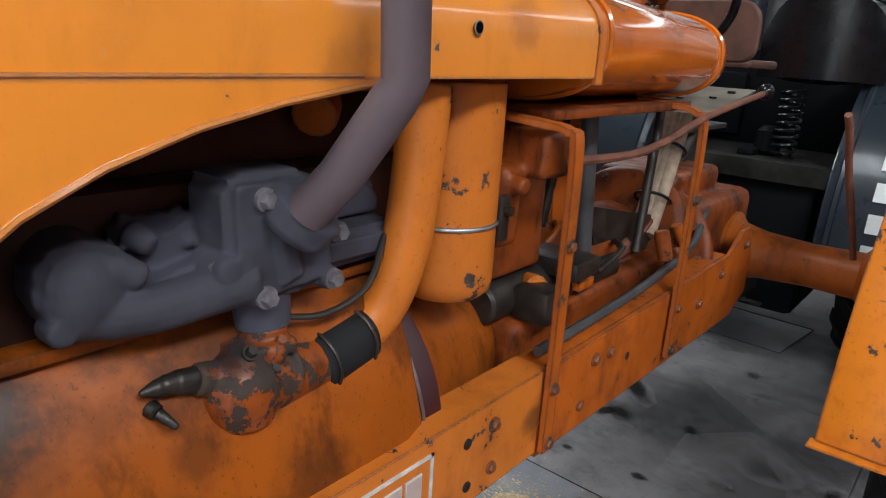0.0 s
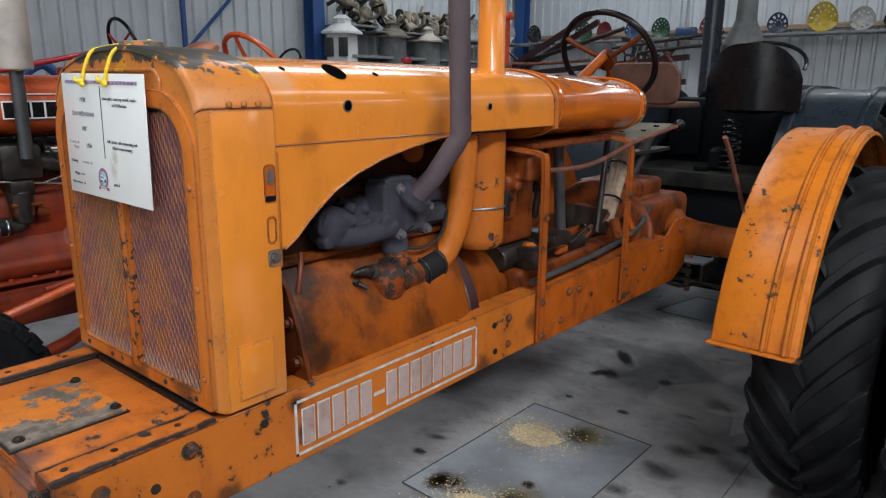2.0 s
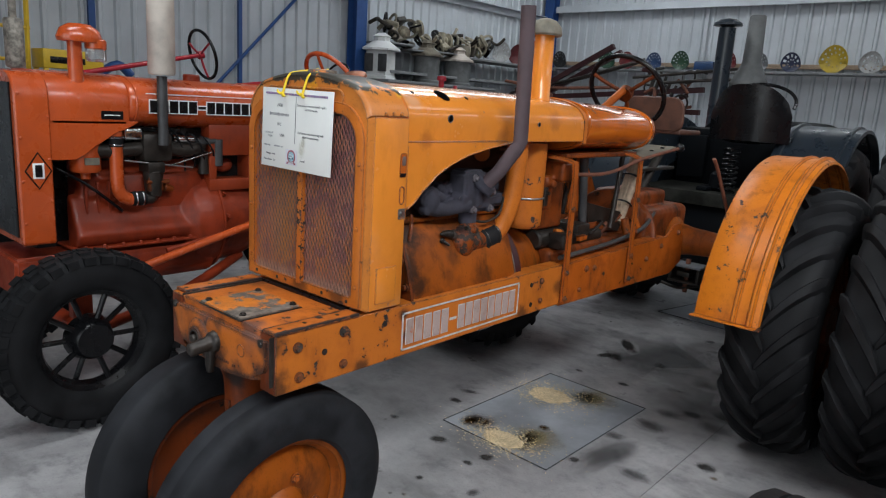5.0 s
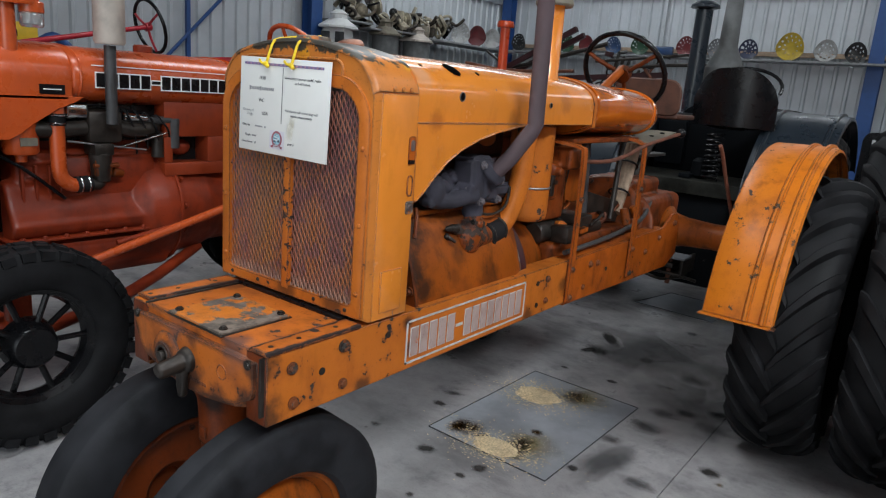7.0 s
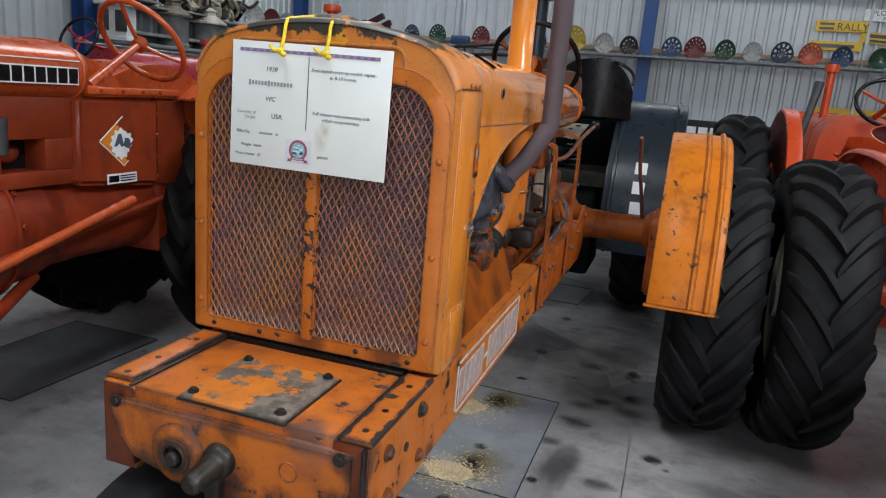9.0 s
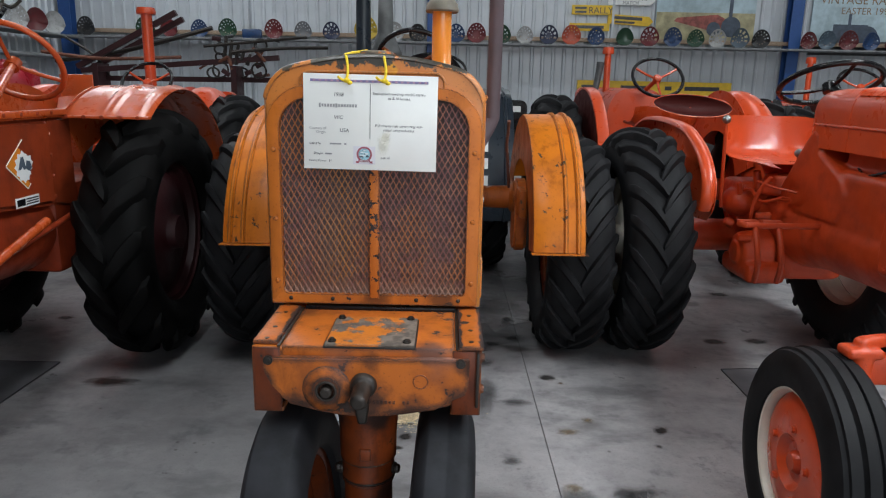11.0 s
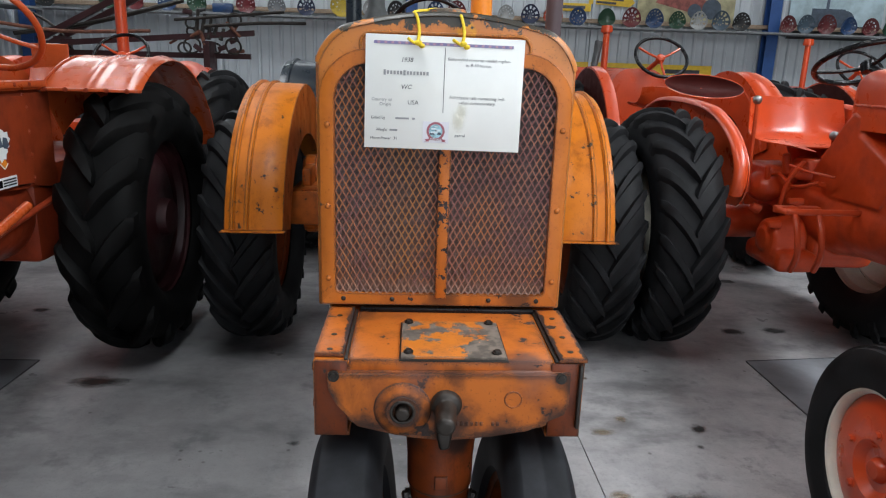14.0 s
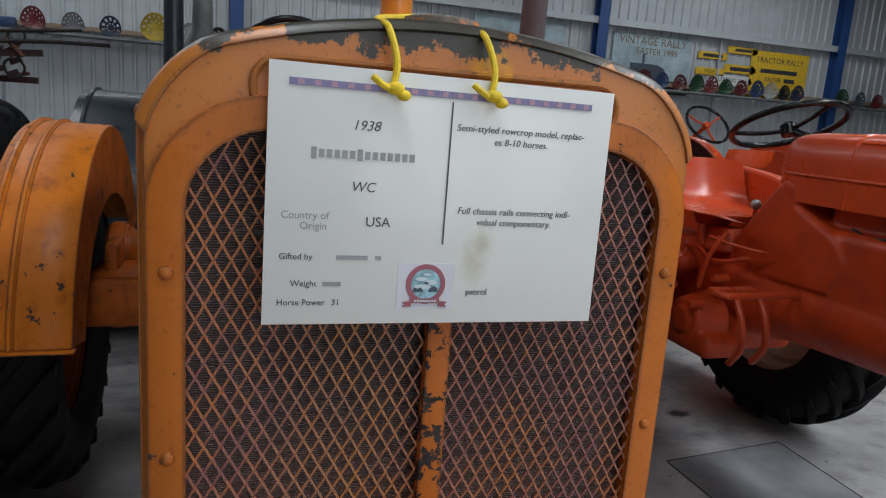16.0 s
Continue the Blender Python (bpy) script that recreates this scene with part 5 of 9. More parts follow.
lathe(b, [(0, 0), (0.038, 0), (0.043, 0.008), (0.041, 0.03), (0.029, 0.036), (0, 0.04)], axis_m((0.194, 0.405, 1.122), (0.262, 0.452, 1.215)), 24)
part("exhaust_manifold", cast(b, 0.0026, 3, 0.0008), M_MANI, TR, "rough dark grey cast iron manifold", 80)
for y, z, x in ((0.372, 1.153, 0.204), (0.334, 1.090, 0.186), (0.372, 1.057, 0.203), (0.464, 1.106, 0.200), (0.458, 1.056, 0.200)):
    bolt(TR, (x, y, z), (1, 0, 0), 0.0085, 0.011, M_MANIBOLT)
b = B()
tube(b, [(0.226, 0.400, 1.140), (0.256, 0.416, 1.178), (0.296, 0.441, 1.250), (0.3035, 0.446, 1.268), (0.304, 0.430, 1.648)], 0.0215, 20)
part("exhaust_pipe", b, M_PIPE, TR, "bare rusted brown-purple exhaust pipe", 24)

# dark engine details above the manifold
b = B()
for y in (0.17, 0.27, 0.37, 0.47, 0.57):
    cyl(b, (0.02, y, 1.20), (0.075, y, 1.262), 0.016, 0.011, 10)
tube(b, [(0.07, 0.17, 1.255), (0.09, 0.25, 1.235), (0.08, 0.36, 1.255), (0.07, 0.5, 1.245), (0.06, 0.6, 1.25)], 0.007, 8, 5)
part("spark_plug_leads", b, M_IRON, TR)
b = B()
tube(b, [(0.02, 0.55, 1.20), (0.09, 0.53, 1.225), (0.12, 0.50, 1.215)], 0.026, 14, 5)
part("water_outlet", b, M_OLD_CAST, TR)

# carburettor and intake
b = B()
ball(b, (0.180, 0.355, 0.957), 0.043, (0.95, 1.0, 1.0), 24)
lathe(b, [(0, 0.914), (0.020, 0.914), (0.034, 0.924), (0.040, 0.945), (0, 0.95)], Matrix.Translation((0.178, 0.357, 0)), 24)
cyl(b, (0.176, 0.372, 0.954), (0.165, 0.470, 0.944), 0.035, 0.031, 24, 0.005)
cyl(b, (0.172, 0.400, 0.958), (0.170, 0.408, 0.957), 0.039, 0.039, 24, 0.003)
box(b, 0.145, 0.200, 0.345, 0.415, 0.984, 1.002, 0.006)
cyl(b, (0.170, 0.393, 0.985), (0.168, 0.393, 1.014), 0.026, 0.024, 18, 0.003)
cyl(b, (0.178, 0.330, 0.978), (0.179, 0.306, 0.984), 0.017, 0.016, 18, 0.003)
ball(b, (0.196, 0.388, 0.992), 0.012)
part("carburettor", cast(b, 0.0024, 2, 0.0009, 70), M_CARB, TR, "greasy black carburettor with orange paint left on it", 80)
b = B()
cyl(b, (0.179, 0.308, 0.984), (0.180, 0.286, 0.989), 0.013, 0.012, 14, 0.002)
lathe(b, [(0, 0), (0.010, 0), (0.010, 0.012), (0.0085, 0.014), (0.0085, 0.020), (0.002, 0.036), (0, 0.036)], axis_m((0.180, 0.288, 0.989), (0.182, 0.25, 0.991)), 14)
part("needle_valve", cast(b, 0.0016, 1, 0.0), M_IRON, TR, "", 60)
b = B()
cyl(b, (0.165, 0.395, 1.008), (0.160, 0.395, 1.050), 0.028, 0.031, 20, 0.003)
part("carburettor_flange", b, M_MANI, TR)
for p, m_ in (((0.194, 0.392, 1.0), M_BOLT), ((0.196, 0.356, 1.0), M_IRON), ((0.20, 0.38, 0.975), M_IRON)):
    bolt(TR, p, (0.7, 0, 0.7), 0.006, 0.010, m_)
b = B()
cyl(b, (0.166, 0.458, 0.943), (0.160, 0.540, 0.956), 0.0365, 0.0365, 24, 0.004)
part("rubber_hose", b, M_RUBBER, TR, "black rubber hose")
for f in (0.12, 0.85):
    b = B()
    ring(b, None, 0.0372, 0.0028, axis_m((0.166 - 0.006 * f, 0.458 + 0.082 * f, 0.943 + 0.013 * f), (0.1, 1.36, 1.086)), 28, 6)
    part("hose_clamp", b, M_IRON, TR)
b = B()
tube(b, [(0.163, 0.50, 0.950), (0.160, 0.540, 0.958), (0.166, 0.570, 0.985), (0.180, 0.584, 1.04), (0.190, 0.592, 1.12), (0.190, 0.605, 1.255)], 0.0305, 20, 5)
part("intake_pipe", b, M_OLD, TR, "chipped orange bent intake pipe")
b = B()
tube(b, [(0.172, 0.40, 1.02), (0.185, 0.46, 1.01), (0.190, 0.52, 1.03), (0.175, 0.56, 1.08)], 0.004, 8, 4)
part("choke_wire", b, M_IRON, TR)
# air cleaner canister
AX, AY = 0.140, 0.722
b = B()
lathe(b, [(0, 0.965), (0.054, 0.962), (0.065, 0.972), (0.068, 0.987), (0.068, 1.255), (0, 1.262)], Matrix.Translation((AX, AY, 0)), 36)
part("air_cleaner", b, M_OLD, TR, "tall orange oil-bath air cleaner canister")
b = B()
ring(b, (AX, AY, 1.068), 0.0685, 0.0035)
part("cleaner_band", b, M_STEEL, TR)
b = B()
box(b, AX + 0.052, AX + 0.066, AY + 0.035, AY + 0.055, 1.04, 1.105, 0.003)
cyl(b, (AX + 0.066, AY + 0.045, 1.085), (AX + 0.076, AY + 0.045, 1.085), 0.007, seg=8)
part("cleaner_clip", b, M_IRON, TR)
b = B()
lathe(b, [(0, 1.385), (0.036, 1.385), (0.037, 1.40), (0.034, 1.405), (0.033, 1.62), (0, 1.62)], Matrix.Translation((AX + 0.0, AY + 0.045, 0)), 28)
part("air_pipe", b, M_OLD_HOOD, TR, "orange air intake stack")
b = B()
lathe(b, [(0.030, 1.606), (0.054, 1.604), (0.057, 1.610), (0.052, 1.632), (0.036, 1.652), (0.015, 1.660), (0, 1.661)], Matrix.Translation((AX + 0.0, AY + 0.045, 0)), 28)
part("stack_cap", b, M_BRASSY, TR, "dusty grey domed stack cap")

# tank straps, struts and rods
for y, top, bend in ((0.855, 1.175, 0.83), (1.350, 1.180, 1.345)):
    for s in (-1, 1):
        b = B()
        pts = smooth_path([(s * 0.258, y, 0.69), (s * 0.258, y, 0.95), (s * 0.256, y, top - 0.01), (s * 0.243, y - 0.004, top + 0.018), (s * 0.215, bend - 0.01, top + 0.028), (s * 0.13, bend - 0.02, top + 0.035)], 5)
        rows = []
        for i, p in enumerate(pts):
            d = (pts[min(i + 1, len(pts) - 1)] - pts[max(i - 1, 0)]).normalized()
            n = Vector((0, 1, 0)).cross(d).normalized()
            rows.append([p + n * 0.005 + Vector((0, 0.013, 0)), p + n * 0.005 - Vector((0, 0.013, 0)), p - n * 0.005 - Vector((0, 0.013, 0)), p - n * 0.005 + Vector((0, 0.013, 0))])
        loft(b, rows)
        part("tank_strut", b, M_OLD_CAST, TR)
        for z in (0.705, 0.80, 1.03):
            bolt(TR, (s * 0.263, y, z), (s, 0, 0), 0.008, 0.008)
b = B()
box(b, -0.20, 0.20, 0.88, 1.42, 1.200, 1.216, 0.003)
part("tank_cradle", b, M_GREASY, TR)
b = B()
tube(b, [(0.245, 0.862, 1.150), (0.25, 1.05, 1.145), (0.255, 1.18, 1.16), (0.258, 1.36, 1.195), (0.262, 1.68, 1.232)], 0.007, 8, 4)
part("hand_lever", b, M_RUSTY, TR)
b = B()
ball(b, (0.263, 1.70, 1.236), 0.019)
part("lever_knob", b, M_BLACKP, TR, "black lever knob")
b = B()
loft(b, [[(0.07 + 0.03 * k, 1.44 + 0.015 * k, z), (0.07 + 0.03 * k, 1.70 - 0.02 * k, z + 0.045), (0.235 - 0.01 * k, 1.72 - 0.02 * k, z + 0.045), (0.225 - 0.01 * k, 1.50 + 0.015 * k, z)] for k, z in ((0, 1.188), (0, 1.193))])
part("tool_pan", b, M_BRASSY, TR, "thin pale metal pan under the tank end")
for x, y, z in ((0.12, 1.56, 1.213), (0.18, 1.60, 1.219), (0.20, 1.66, 1.232)):
    b = B()
    cyl(b, (x, y, z - 0.004), (x, y, z + 0.0015), 0.009, seg=12)
    part("pan_hole", b, M_BLACKP, TR)
# brake lever standing in front of the fender
b = B()
tube(b, [(0.455, 1.592, 1.210), (0.458, 1.640, 1.165), (0.460, 1.715, 1.085), (0.475, 1.78, 0.98), (0.490, 1.86, 0.86)], 0.0075, 10, 4)
part("brake_lever", b, M_RUSTY, TR)
# magneto-like lumps behind the canister
b = B()
box(b, 0.08, 0.19, 0.78, 0.83, 1.02, 1.14, 0.008)
box(b, 0.10, 0.225, 0.83, 0.91, 1.12, 1.19, 0.008)
box(b, -0.15, 0.12, 0.86, 1.02, 0.93, 1.20, 0.01)
cyl(b, (0.19, 0.80, 1.115), (0.215, 0.80, 1.115), 0.014, seg=10)
part("cleaner_bracket", cast(b, 0.005, 3, 0.0015, 35), M_GREASY, TR, "", 80)
# gear housing between the rails
b = B()
box(b, -0.16, 0.16, 0.90, 1.62, 0.70, 0.86, 0.02)
cyl(b, (0.0, 0.95, 0.86), (0.0, 1.55, 0.87), 0.085, seg=24)
box(b, -0.13, 0.13, 1.12, 1.32, 0.86, 0.925, 0.012)
part("gear_housing", cast(b, 0.006, 3, 0.0015, 35), M_GREASY, TR, "greasy brown-orange gear housing", 80)
b = B()
cyl(b, (0.10, 0.86, 0.89), (0.10, 1.06, 0.89), 0.038, seg=16, bev=0.006)
cyl(b, (0.12, 1.02, 0.875), (0.12, 1.30, 0.875), 0.030, seg=16, bev=0.006)
box(b, 0.07, 0.19, 1.03, 1.12, 0.91, 0.945, 0.006)
box(b, 0.13, 0.20, 0.92, 0.98, 0.86, 0.92, 0.008)
part("governor_case", b, M_IRON, TR)
b = B()
cyl(b, (0.11, 0.99, 0.90), (0.155, 0.96, 0.91), 0.022, seg=12, bev=0.004)
part("red_fitting", b, M_OLD, TR)
b = B()
prism(b, [(1.20, 1.012), (1.505, 0.948), (1.585, 0.852), (1.24, 0.90)], "x", 0.110, 0.116, 0.001)
part("guard_plate", b, M_IRON, TR, "dark oily guard plate")
b = B()
prism(b, [(1.20, 1.19), (1.33, 1.19), (1.34, 0.95), (1.22, 0.95)], "x", 0.010, 0.020, 0.001)
part("battery_panel", b, M_OLD_CAST, TR)
b = B()
cyl(b, (0.115, 1.150, 1.19), (0.115, 1.19, 0.90), 0.017, seg=14)
part("brake_tube", b, M_DKGREY, TR)
b = B()
lathe(b, [(0, 0), (0.15, 0), (0.165, 0.01), (0.165, 0.07), (0.15, 0.085), (0, 0.09)], pose(0.02, 1.60, 0.86, 62, 0, 0), 32)
box(b, -0.17, 0.17, 1.60, 2.12, 0.66, 0.95, 0.03)
box(b, -0.11, 0.11, 1.66, 1.98, 0.95, 1.02, 0.02)
lathe(b, [(0, 0), (0.19, 0), (0.20, 0.008), (0.20, 0.022), (0.185, 0.03), (0, 0.03)], axis_m((0.03, 1.655, 0.80), (0.03, 1.45, 0.86)), 40)
part("rear_housing", cast(b, 0.006, 2, 0.0012, 35), M_GREASY, TR, "greasy orange rear axle housing", 80)
for k in range(9):
    a = radians(-20 + 28 * k)
    bolt(TR, axis_m((0.03, 1.645, 0.803), (0.03, 1.45, 0.86)) @ Vector((0.172 * math.cos(a), 0.172 * math.sin(a), 0.028)), (0, -0.95, 0.30), 0.008, 0.009)
for k in range(6):
    a = 2 * math.pi * k / 6
    bolt(TR, Matrix(pose(0.02, 1.60, 0.86, 62, 0, 0)) @ Vector((0.135 * math.cos(a), 0.135 * math.sin(a), 0.088)), (0, -0.88, 0.47), 0.010, 0.009)
b = B()
tube(b, [(0.225, 0.86, 0.848), (0.222, 1.25, 0.86), (0.205, 1.55, 0.885), (0.16, 1.75, 0.93)], 0.009, 8, 4)
tube(b, [(0.215, 0.9, 0.842), (0.212, 1.25, 0.852), (0.195, 1.55, 0.875)], 0.006, 8, 4)
part("control_rod", b, M_DKGREY, TR)
b = B()
cyl(b, (0.16, 1.34, 0.90), (0.13, 1.44, 1.19), 0.010, seg=10)
cyl(b, (0.0, 1.20, 0.90), (0.02, 1.24, 1.20), 0.012, seg=10)
part("gear_lever", b, M_IRON, TR)
b = B()
for k in range(3):
    tube(b, [(0.09 + k * 0.014, 1.50, 0.90), (0.075 + k * 0.016, 1.60, 1.04), (0.06 + k * 0.016, 1.70, 1.20)], 0.017, 10, 4)
part("rolled_sack", b, M_SACK, TR, "rolled sacking tied round the column")
for f in (0.25, 0.62):
    b = B()
    ring(b, None, 0.042, 0.004, axis_m((0.104 - 0.03 * f, 1.50 + 0.20 * f, 0.90 + 0.30 * f), (0.06, 1.8, 1.36)), 24, 6)
    part("tie", b, M_BLACKP, TR)
# steering column, wheel and instrument box
b = B()
cyl(b, (0, 1.42, 1.36), (0, 1.645, 1.475), 0.017, seg=14)
part("steering_column", b, M_OLD_CAST, TR)
SWM = pose(0, 1.660, 1.462, -58, 0, 0)
b = B()
ring(b, None, 0.174, 0.011, SWM, 48, 10)
part("steering_wheel", b, M_BLACKP, TR, "worn black rimmed steering wheel")
b = B()
for a in (90, 210, 330):
    tube(b, [SWM @ Vector((0.02 * math.cos(radians(a)), 0.02 * math.sin(radians(a)), -0.015)), SWM @ Vector((0.11 * math.cos(radians(a)), 0.11 * math.sin(radians(a)), -0.012)), SWM @ Vector((0.170 * math.cos(radians(a)), 0.170 * math.sin(radians(a)), 0))], 0.009, 8, 3)
lathe(b, [(0, -0.03), (0.035, -0.03), (0.035, 0.0), (0.02, 0.012), (0, 0.012)], SWM, 18)
part("wheel_spokes", b, M_GREASY, TR)
# rounded seat back behind the wheel
b = B()
prism(b, round_rect(-0.155, 0.155, 1.295, 1.455, [0.04, 0.06, 0.06, 0.04], 5), "y", 1.945, 1.965, 0.006, None)
box(b, -0.15, 0.15, 1.95, 2.20, 1.282, 1.305, 0.01)
part("seat_pan", b, M_BROWNPAN, TR, "rust-brown pan seat")
b = B()
box(b, -0.03, 0.03, 1.80, 2.22, 1.10, 1.115, 0.003, None)
cyl(b, (0, 1.85, 0.94), (0, 2.12, 1.21), 0.022, seg=12)
part("seat_bar", b, M_IRON, TR)

# rear axle, final drives, fenders, wheels
for s in (-1, 1):
    # Housing takes the darker case paint, which also carries the fender's shade.
    b = B()
    lathe(b, [(0, 0), (0.105, 0), (0.105, 0.02), (0.080, 0.04), (0.066, 0.10), (0.058, 0.22), (0.062, 0.34), (0.085, 0.36), (0.085, 0.40), (0, 0.40)], axis_m((s * 0.16, 1.98, 0.79), (s * 1.0, 1.98, 0.79)), 28)
    part("axle_housing", b, M_CASE, TR)
    b = B()
    prism(b, round_rect(1.88, 2.10, 0.50, 0.89, 0.09, 5), "x", s * 0.53, s * 0.60, 0.012)
    part("final_drive", b, M_OLD_CAST, TR)
    # fender: flat band with two raised beads and a side skirt
    fy, fz, fr = (2.0, 0.532, 0.693) if s > 0 else (1.93, 0.540, 0.693)
    fx = 0.0 if s > 0 else 0.015
    b = B()
    prof = [(0.565, 0), (0.57, 0.004), (0.66, 0.006), (0.70, 0.006), (0.705, 0.016), (0.715, 0.016), (0.72, 0.006), (0.755, 0.006), (0.762, 0.018), (0.772, 0.018), (0.778, 0.005), (0.798, 0.0), (0.803, -0.012)]
    rows = []
    for i in range(33):
        a = radians((171 if s > 0 else 169) - 146 * i / 32)
        rows.append([(s * (px + fx), fy + (fr + h) * math.cos(a), fz + (fr + h) * math.sin(a)) for px, h in prof])
    shell(b, rows, 0.003)
    part("fender", b, M_FENDER, TR, "chipped orange clamshell fender", 50)
    b = B()
    rows = []
    for i in range(33):
        a = radians((171 if s > 0 else 169) - 146 * i / 32)
        rin = 0.46 + 0.06 * math.cos(a) ** 2
        rows.append([(s * (0.567 + fx), fy + r * math.cos(a), fz + r * math.sin(a)) for r in (fr, (fr + rin) / 2, rin)])
    shell(b, rows, 0.003)
    part("fender_skirt", b, M_OLD_CAST, TR)
    b = B()
    a = radians(171 if s > 0 else 169)
    box(b, s * (0.683 + fx) - 0.128, s * (0.683 + fx) + 0.128, fy + fr * math.cos(a) - 0.030, fy + fr * math.cos(a) + 0.008, fz + fr * math.sin(a) - 0.006, fz + fr * math.sin(a) - 0.001, 0.002)
    part("fender_lip", b, M_FENDER, TR)
    b = B()
    box(b, s * 0.555 - 0.02, s * 0.555 + 0.02, 1.72, 1.90, 0.72, 0.86, 0.01)
    if s < 0:
        box(b, -0.615, -0.42, 1.585, 1.89, 0.622, 0.776, 0.012)
        box(b, -0.56, -0.44, 1.60, 1.70, 0.776, 0.784, 0.003)
    part("fender_bracket", b, M_OLD_CAST, TR)
    # Both rear rims take the dark pedestal paint.
    w = wheel(TR, "rear_wheel", (s * 0.81, 1.885, 0.562), lugged_tyre(0.562, 0.315, 0.33, 22, 0.034), disc_rim(0.33, 0.26, 0.03, s, 0.09), M_PEDESTAL, label="dark orange rear wheel with black lugged farm tyre")


# ---- parts shared by the other tractors ----
def spoked_rim(R, W, hub, s=1):
    b = B()
    w = W / 2
    lathe(b, [(R + 0.012, -w * 0.66), (R + 0.014, -w * 0.5), (R - 0.016, -w * 0.45), (R - 0.022, 0), (R - 0.016, w * 0.45), (R + 0.014, w * 0.5), (R + 0.012, w * 0.66), (R - 0.02, w * 0.4), (R - 0.03, 0), (R - 0.02, -w * 0.4)], XAX, 40, close=True)
    cyl(b, (-s * w * 0.5, 0, 0), (s * w * 0.8, 0, 0), hub, hub * 0.8, 20, 0.01)
    return b


def spokes_in(w, R, hub, n, s, mat):
    for k in range(n):
        a = 2 * math.pi * k / n
        b = B()
        cyl(b, (s * 0.01 * (-1) ** k, hub * 0.8 * math.cos(a), hub * 0.8 * math.sin(a)), (s * 0.02 * (-1) ** k, (R - 0.02) * math.cos(a), (R - 0.02) * math.sin(a)), 0.011, seg=8)
        part("spoke", b, mat, w)


def steering(parent, centre, R, tilt, rim_mat, spoke_mat, column_from=None, rz=0, thick=0.013, spokes=(90, 210, 330)):
    m = pose(*centre, tilt, 0, rz)
    b = B()
    ring(b, None, R, thick, m, 44, 10)
    part("steering_wheel", b, rim_mat, parent)
    b = B()
    for a in spokes:
        tube(b, [m @ Vector((0, 0, -0.02)), m @ Vector((R * 0.5 * math.cos(radians(a)), R * 0.5 * math.sin(radians(a)), -0.018)), m @ Vector((R * math.cos(radians(a)), R * math.sin(radians(a)), 0))], 0.009, 8, 3)
    lathe(b, [(0, -0.04), (0.032, -0.04), (0.032, 0.0), (0.018, 0.012), (0, 0.012)], m, 16)
    part("wheel_spokes", b, spoke_mat, parent)
    if column_from:
        b = B()
        cyl(b, column_from, m @ Vector((0, 0, -0.02)), 0.02, 0.017, 14)
        part("steering_column", b, spoke_mat, parent)


def arch_fender(parent, x0, x1, cy, cz, R, a0, a1, mat, bead=True, skirt=None, rim=0.3, skirt_a0=None, dome=0.0):
    """A fender bent round the wheel; skirt: the x of its flat side wall."""
    b = B()
    d = x1 - x0
    prof = [(x0, -0.012), (x0 + 0.004 * (1 if d > 0 else -1), 0)]
    if bead:
        prof += [(x0 + d * 0.10, 0.003), (x0 + d * 0.13, 0.014), (x0 + d * 0.17, 0.014), (x0 + d * 0.20, 0.003), (x0 + d * 0.28, 0.003), (x0 + d * 0.31, 0.012), (x0 + d * 0.35, 0.012), (x0 + d * 0.38, 0.003)]
    prof += [(x0 + d * 0.7, 0.003), (x1 - 0.004 * (1 if d > 0 else -1), 0), (x1, -0.012)]
    if dome:
        prof = [(x0 + d * k / 10, -dome * abs(2 * k / 10 - 1) ** 2.4) for k in range(11)]
    rows = []
    for i in range(29):
        a = radians(a0 + (a1 - a0) * i / 28)
        rows.append([(px, cy + (R + h) * math.cos(a), cz + (R + h) * math.sin(a)) for px, h in prof])
    shell(b, rows, 0.004)
    ob = part("fender", b, mat, parent, "", 50)
    if skirt is not None:
        b = B()
        rows = []
        for i in range(29):
            s0 = a0 if skirt_a0 is None else skirt_a0
            a = radians(s0 + (a1 - s0) * i / 28)
            rows.append([(skirt, cy + r * math.cos(a), cz + r * math.sin(a)) for r in (R, R * 0.8, R * rim * 2)])
        shell(b, rows, 0.004)
        part("fender_skirt", b, mat, parent)
    return ob


def bucket_seat(parent, c, w, d, h, mat, face=-1, tilt=0, lip=1.0):
    """A pressed bucket seat: front lip, dished pan and upright back in one sheet; face: the way it looks along y."""
    b = B()
    path = smooth_path([(-0.50, 0.0, 0), (-0.42, 0.035 * lip, 0), (-0.15, 0.0, 0), (0.20, 0.0, 0), (0.42, 0.10, 0), (0.50, 0.45, 0), (0.56, 1.0, 0)], 3)
    rows = []
    for i, p in enumerate(path):
        v = i / (len(path) - 1)
        back = max(0.0, p.y - 0.08)
        row = []
        for u in range(15):
            s = 2 * u / 14 - 1
            wid = w / 2 * (0.90 + 0.10 * min(1, v * 2.5)) * (1 - 0.05 * back)
            y = d * p.x - 0.22 * d * abs(s) ** 3 * min(1, v * 2)
            z = h * p.y + (0.045 * lip * abs(s) ** 4 if back < 0.3 else 0.02 * abs(s) ** 4) - 0.03 * back * abs(s) ** 6
            row.append((c[0] + wid * s, c[1] - face * y, c[2] + z))
        rows.append(row)
    shell(b, rows, 0.005)
    return part("seat", b, mat, parent, "", 60)


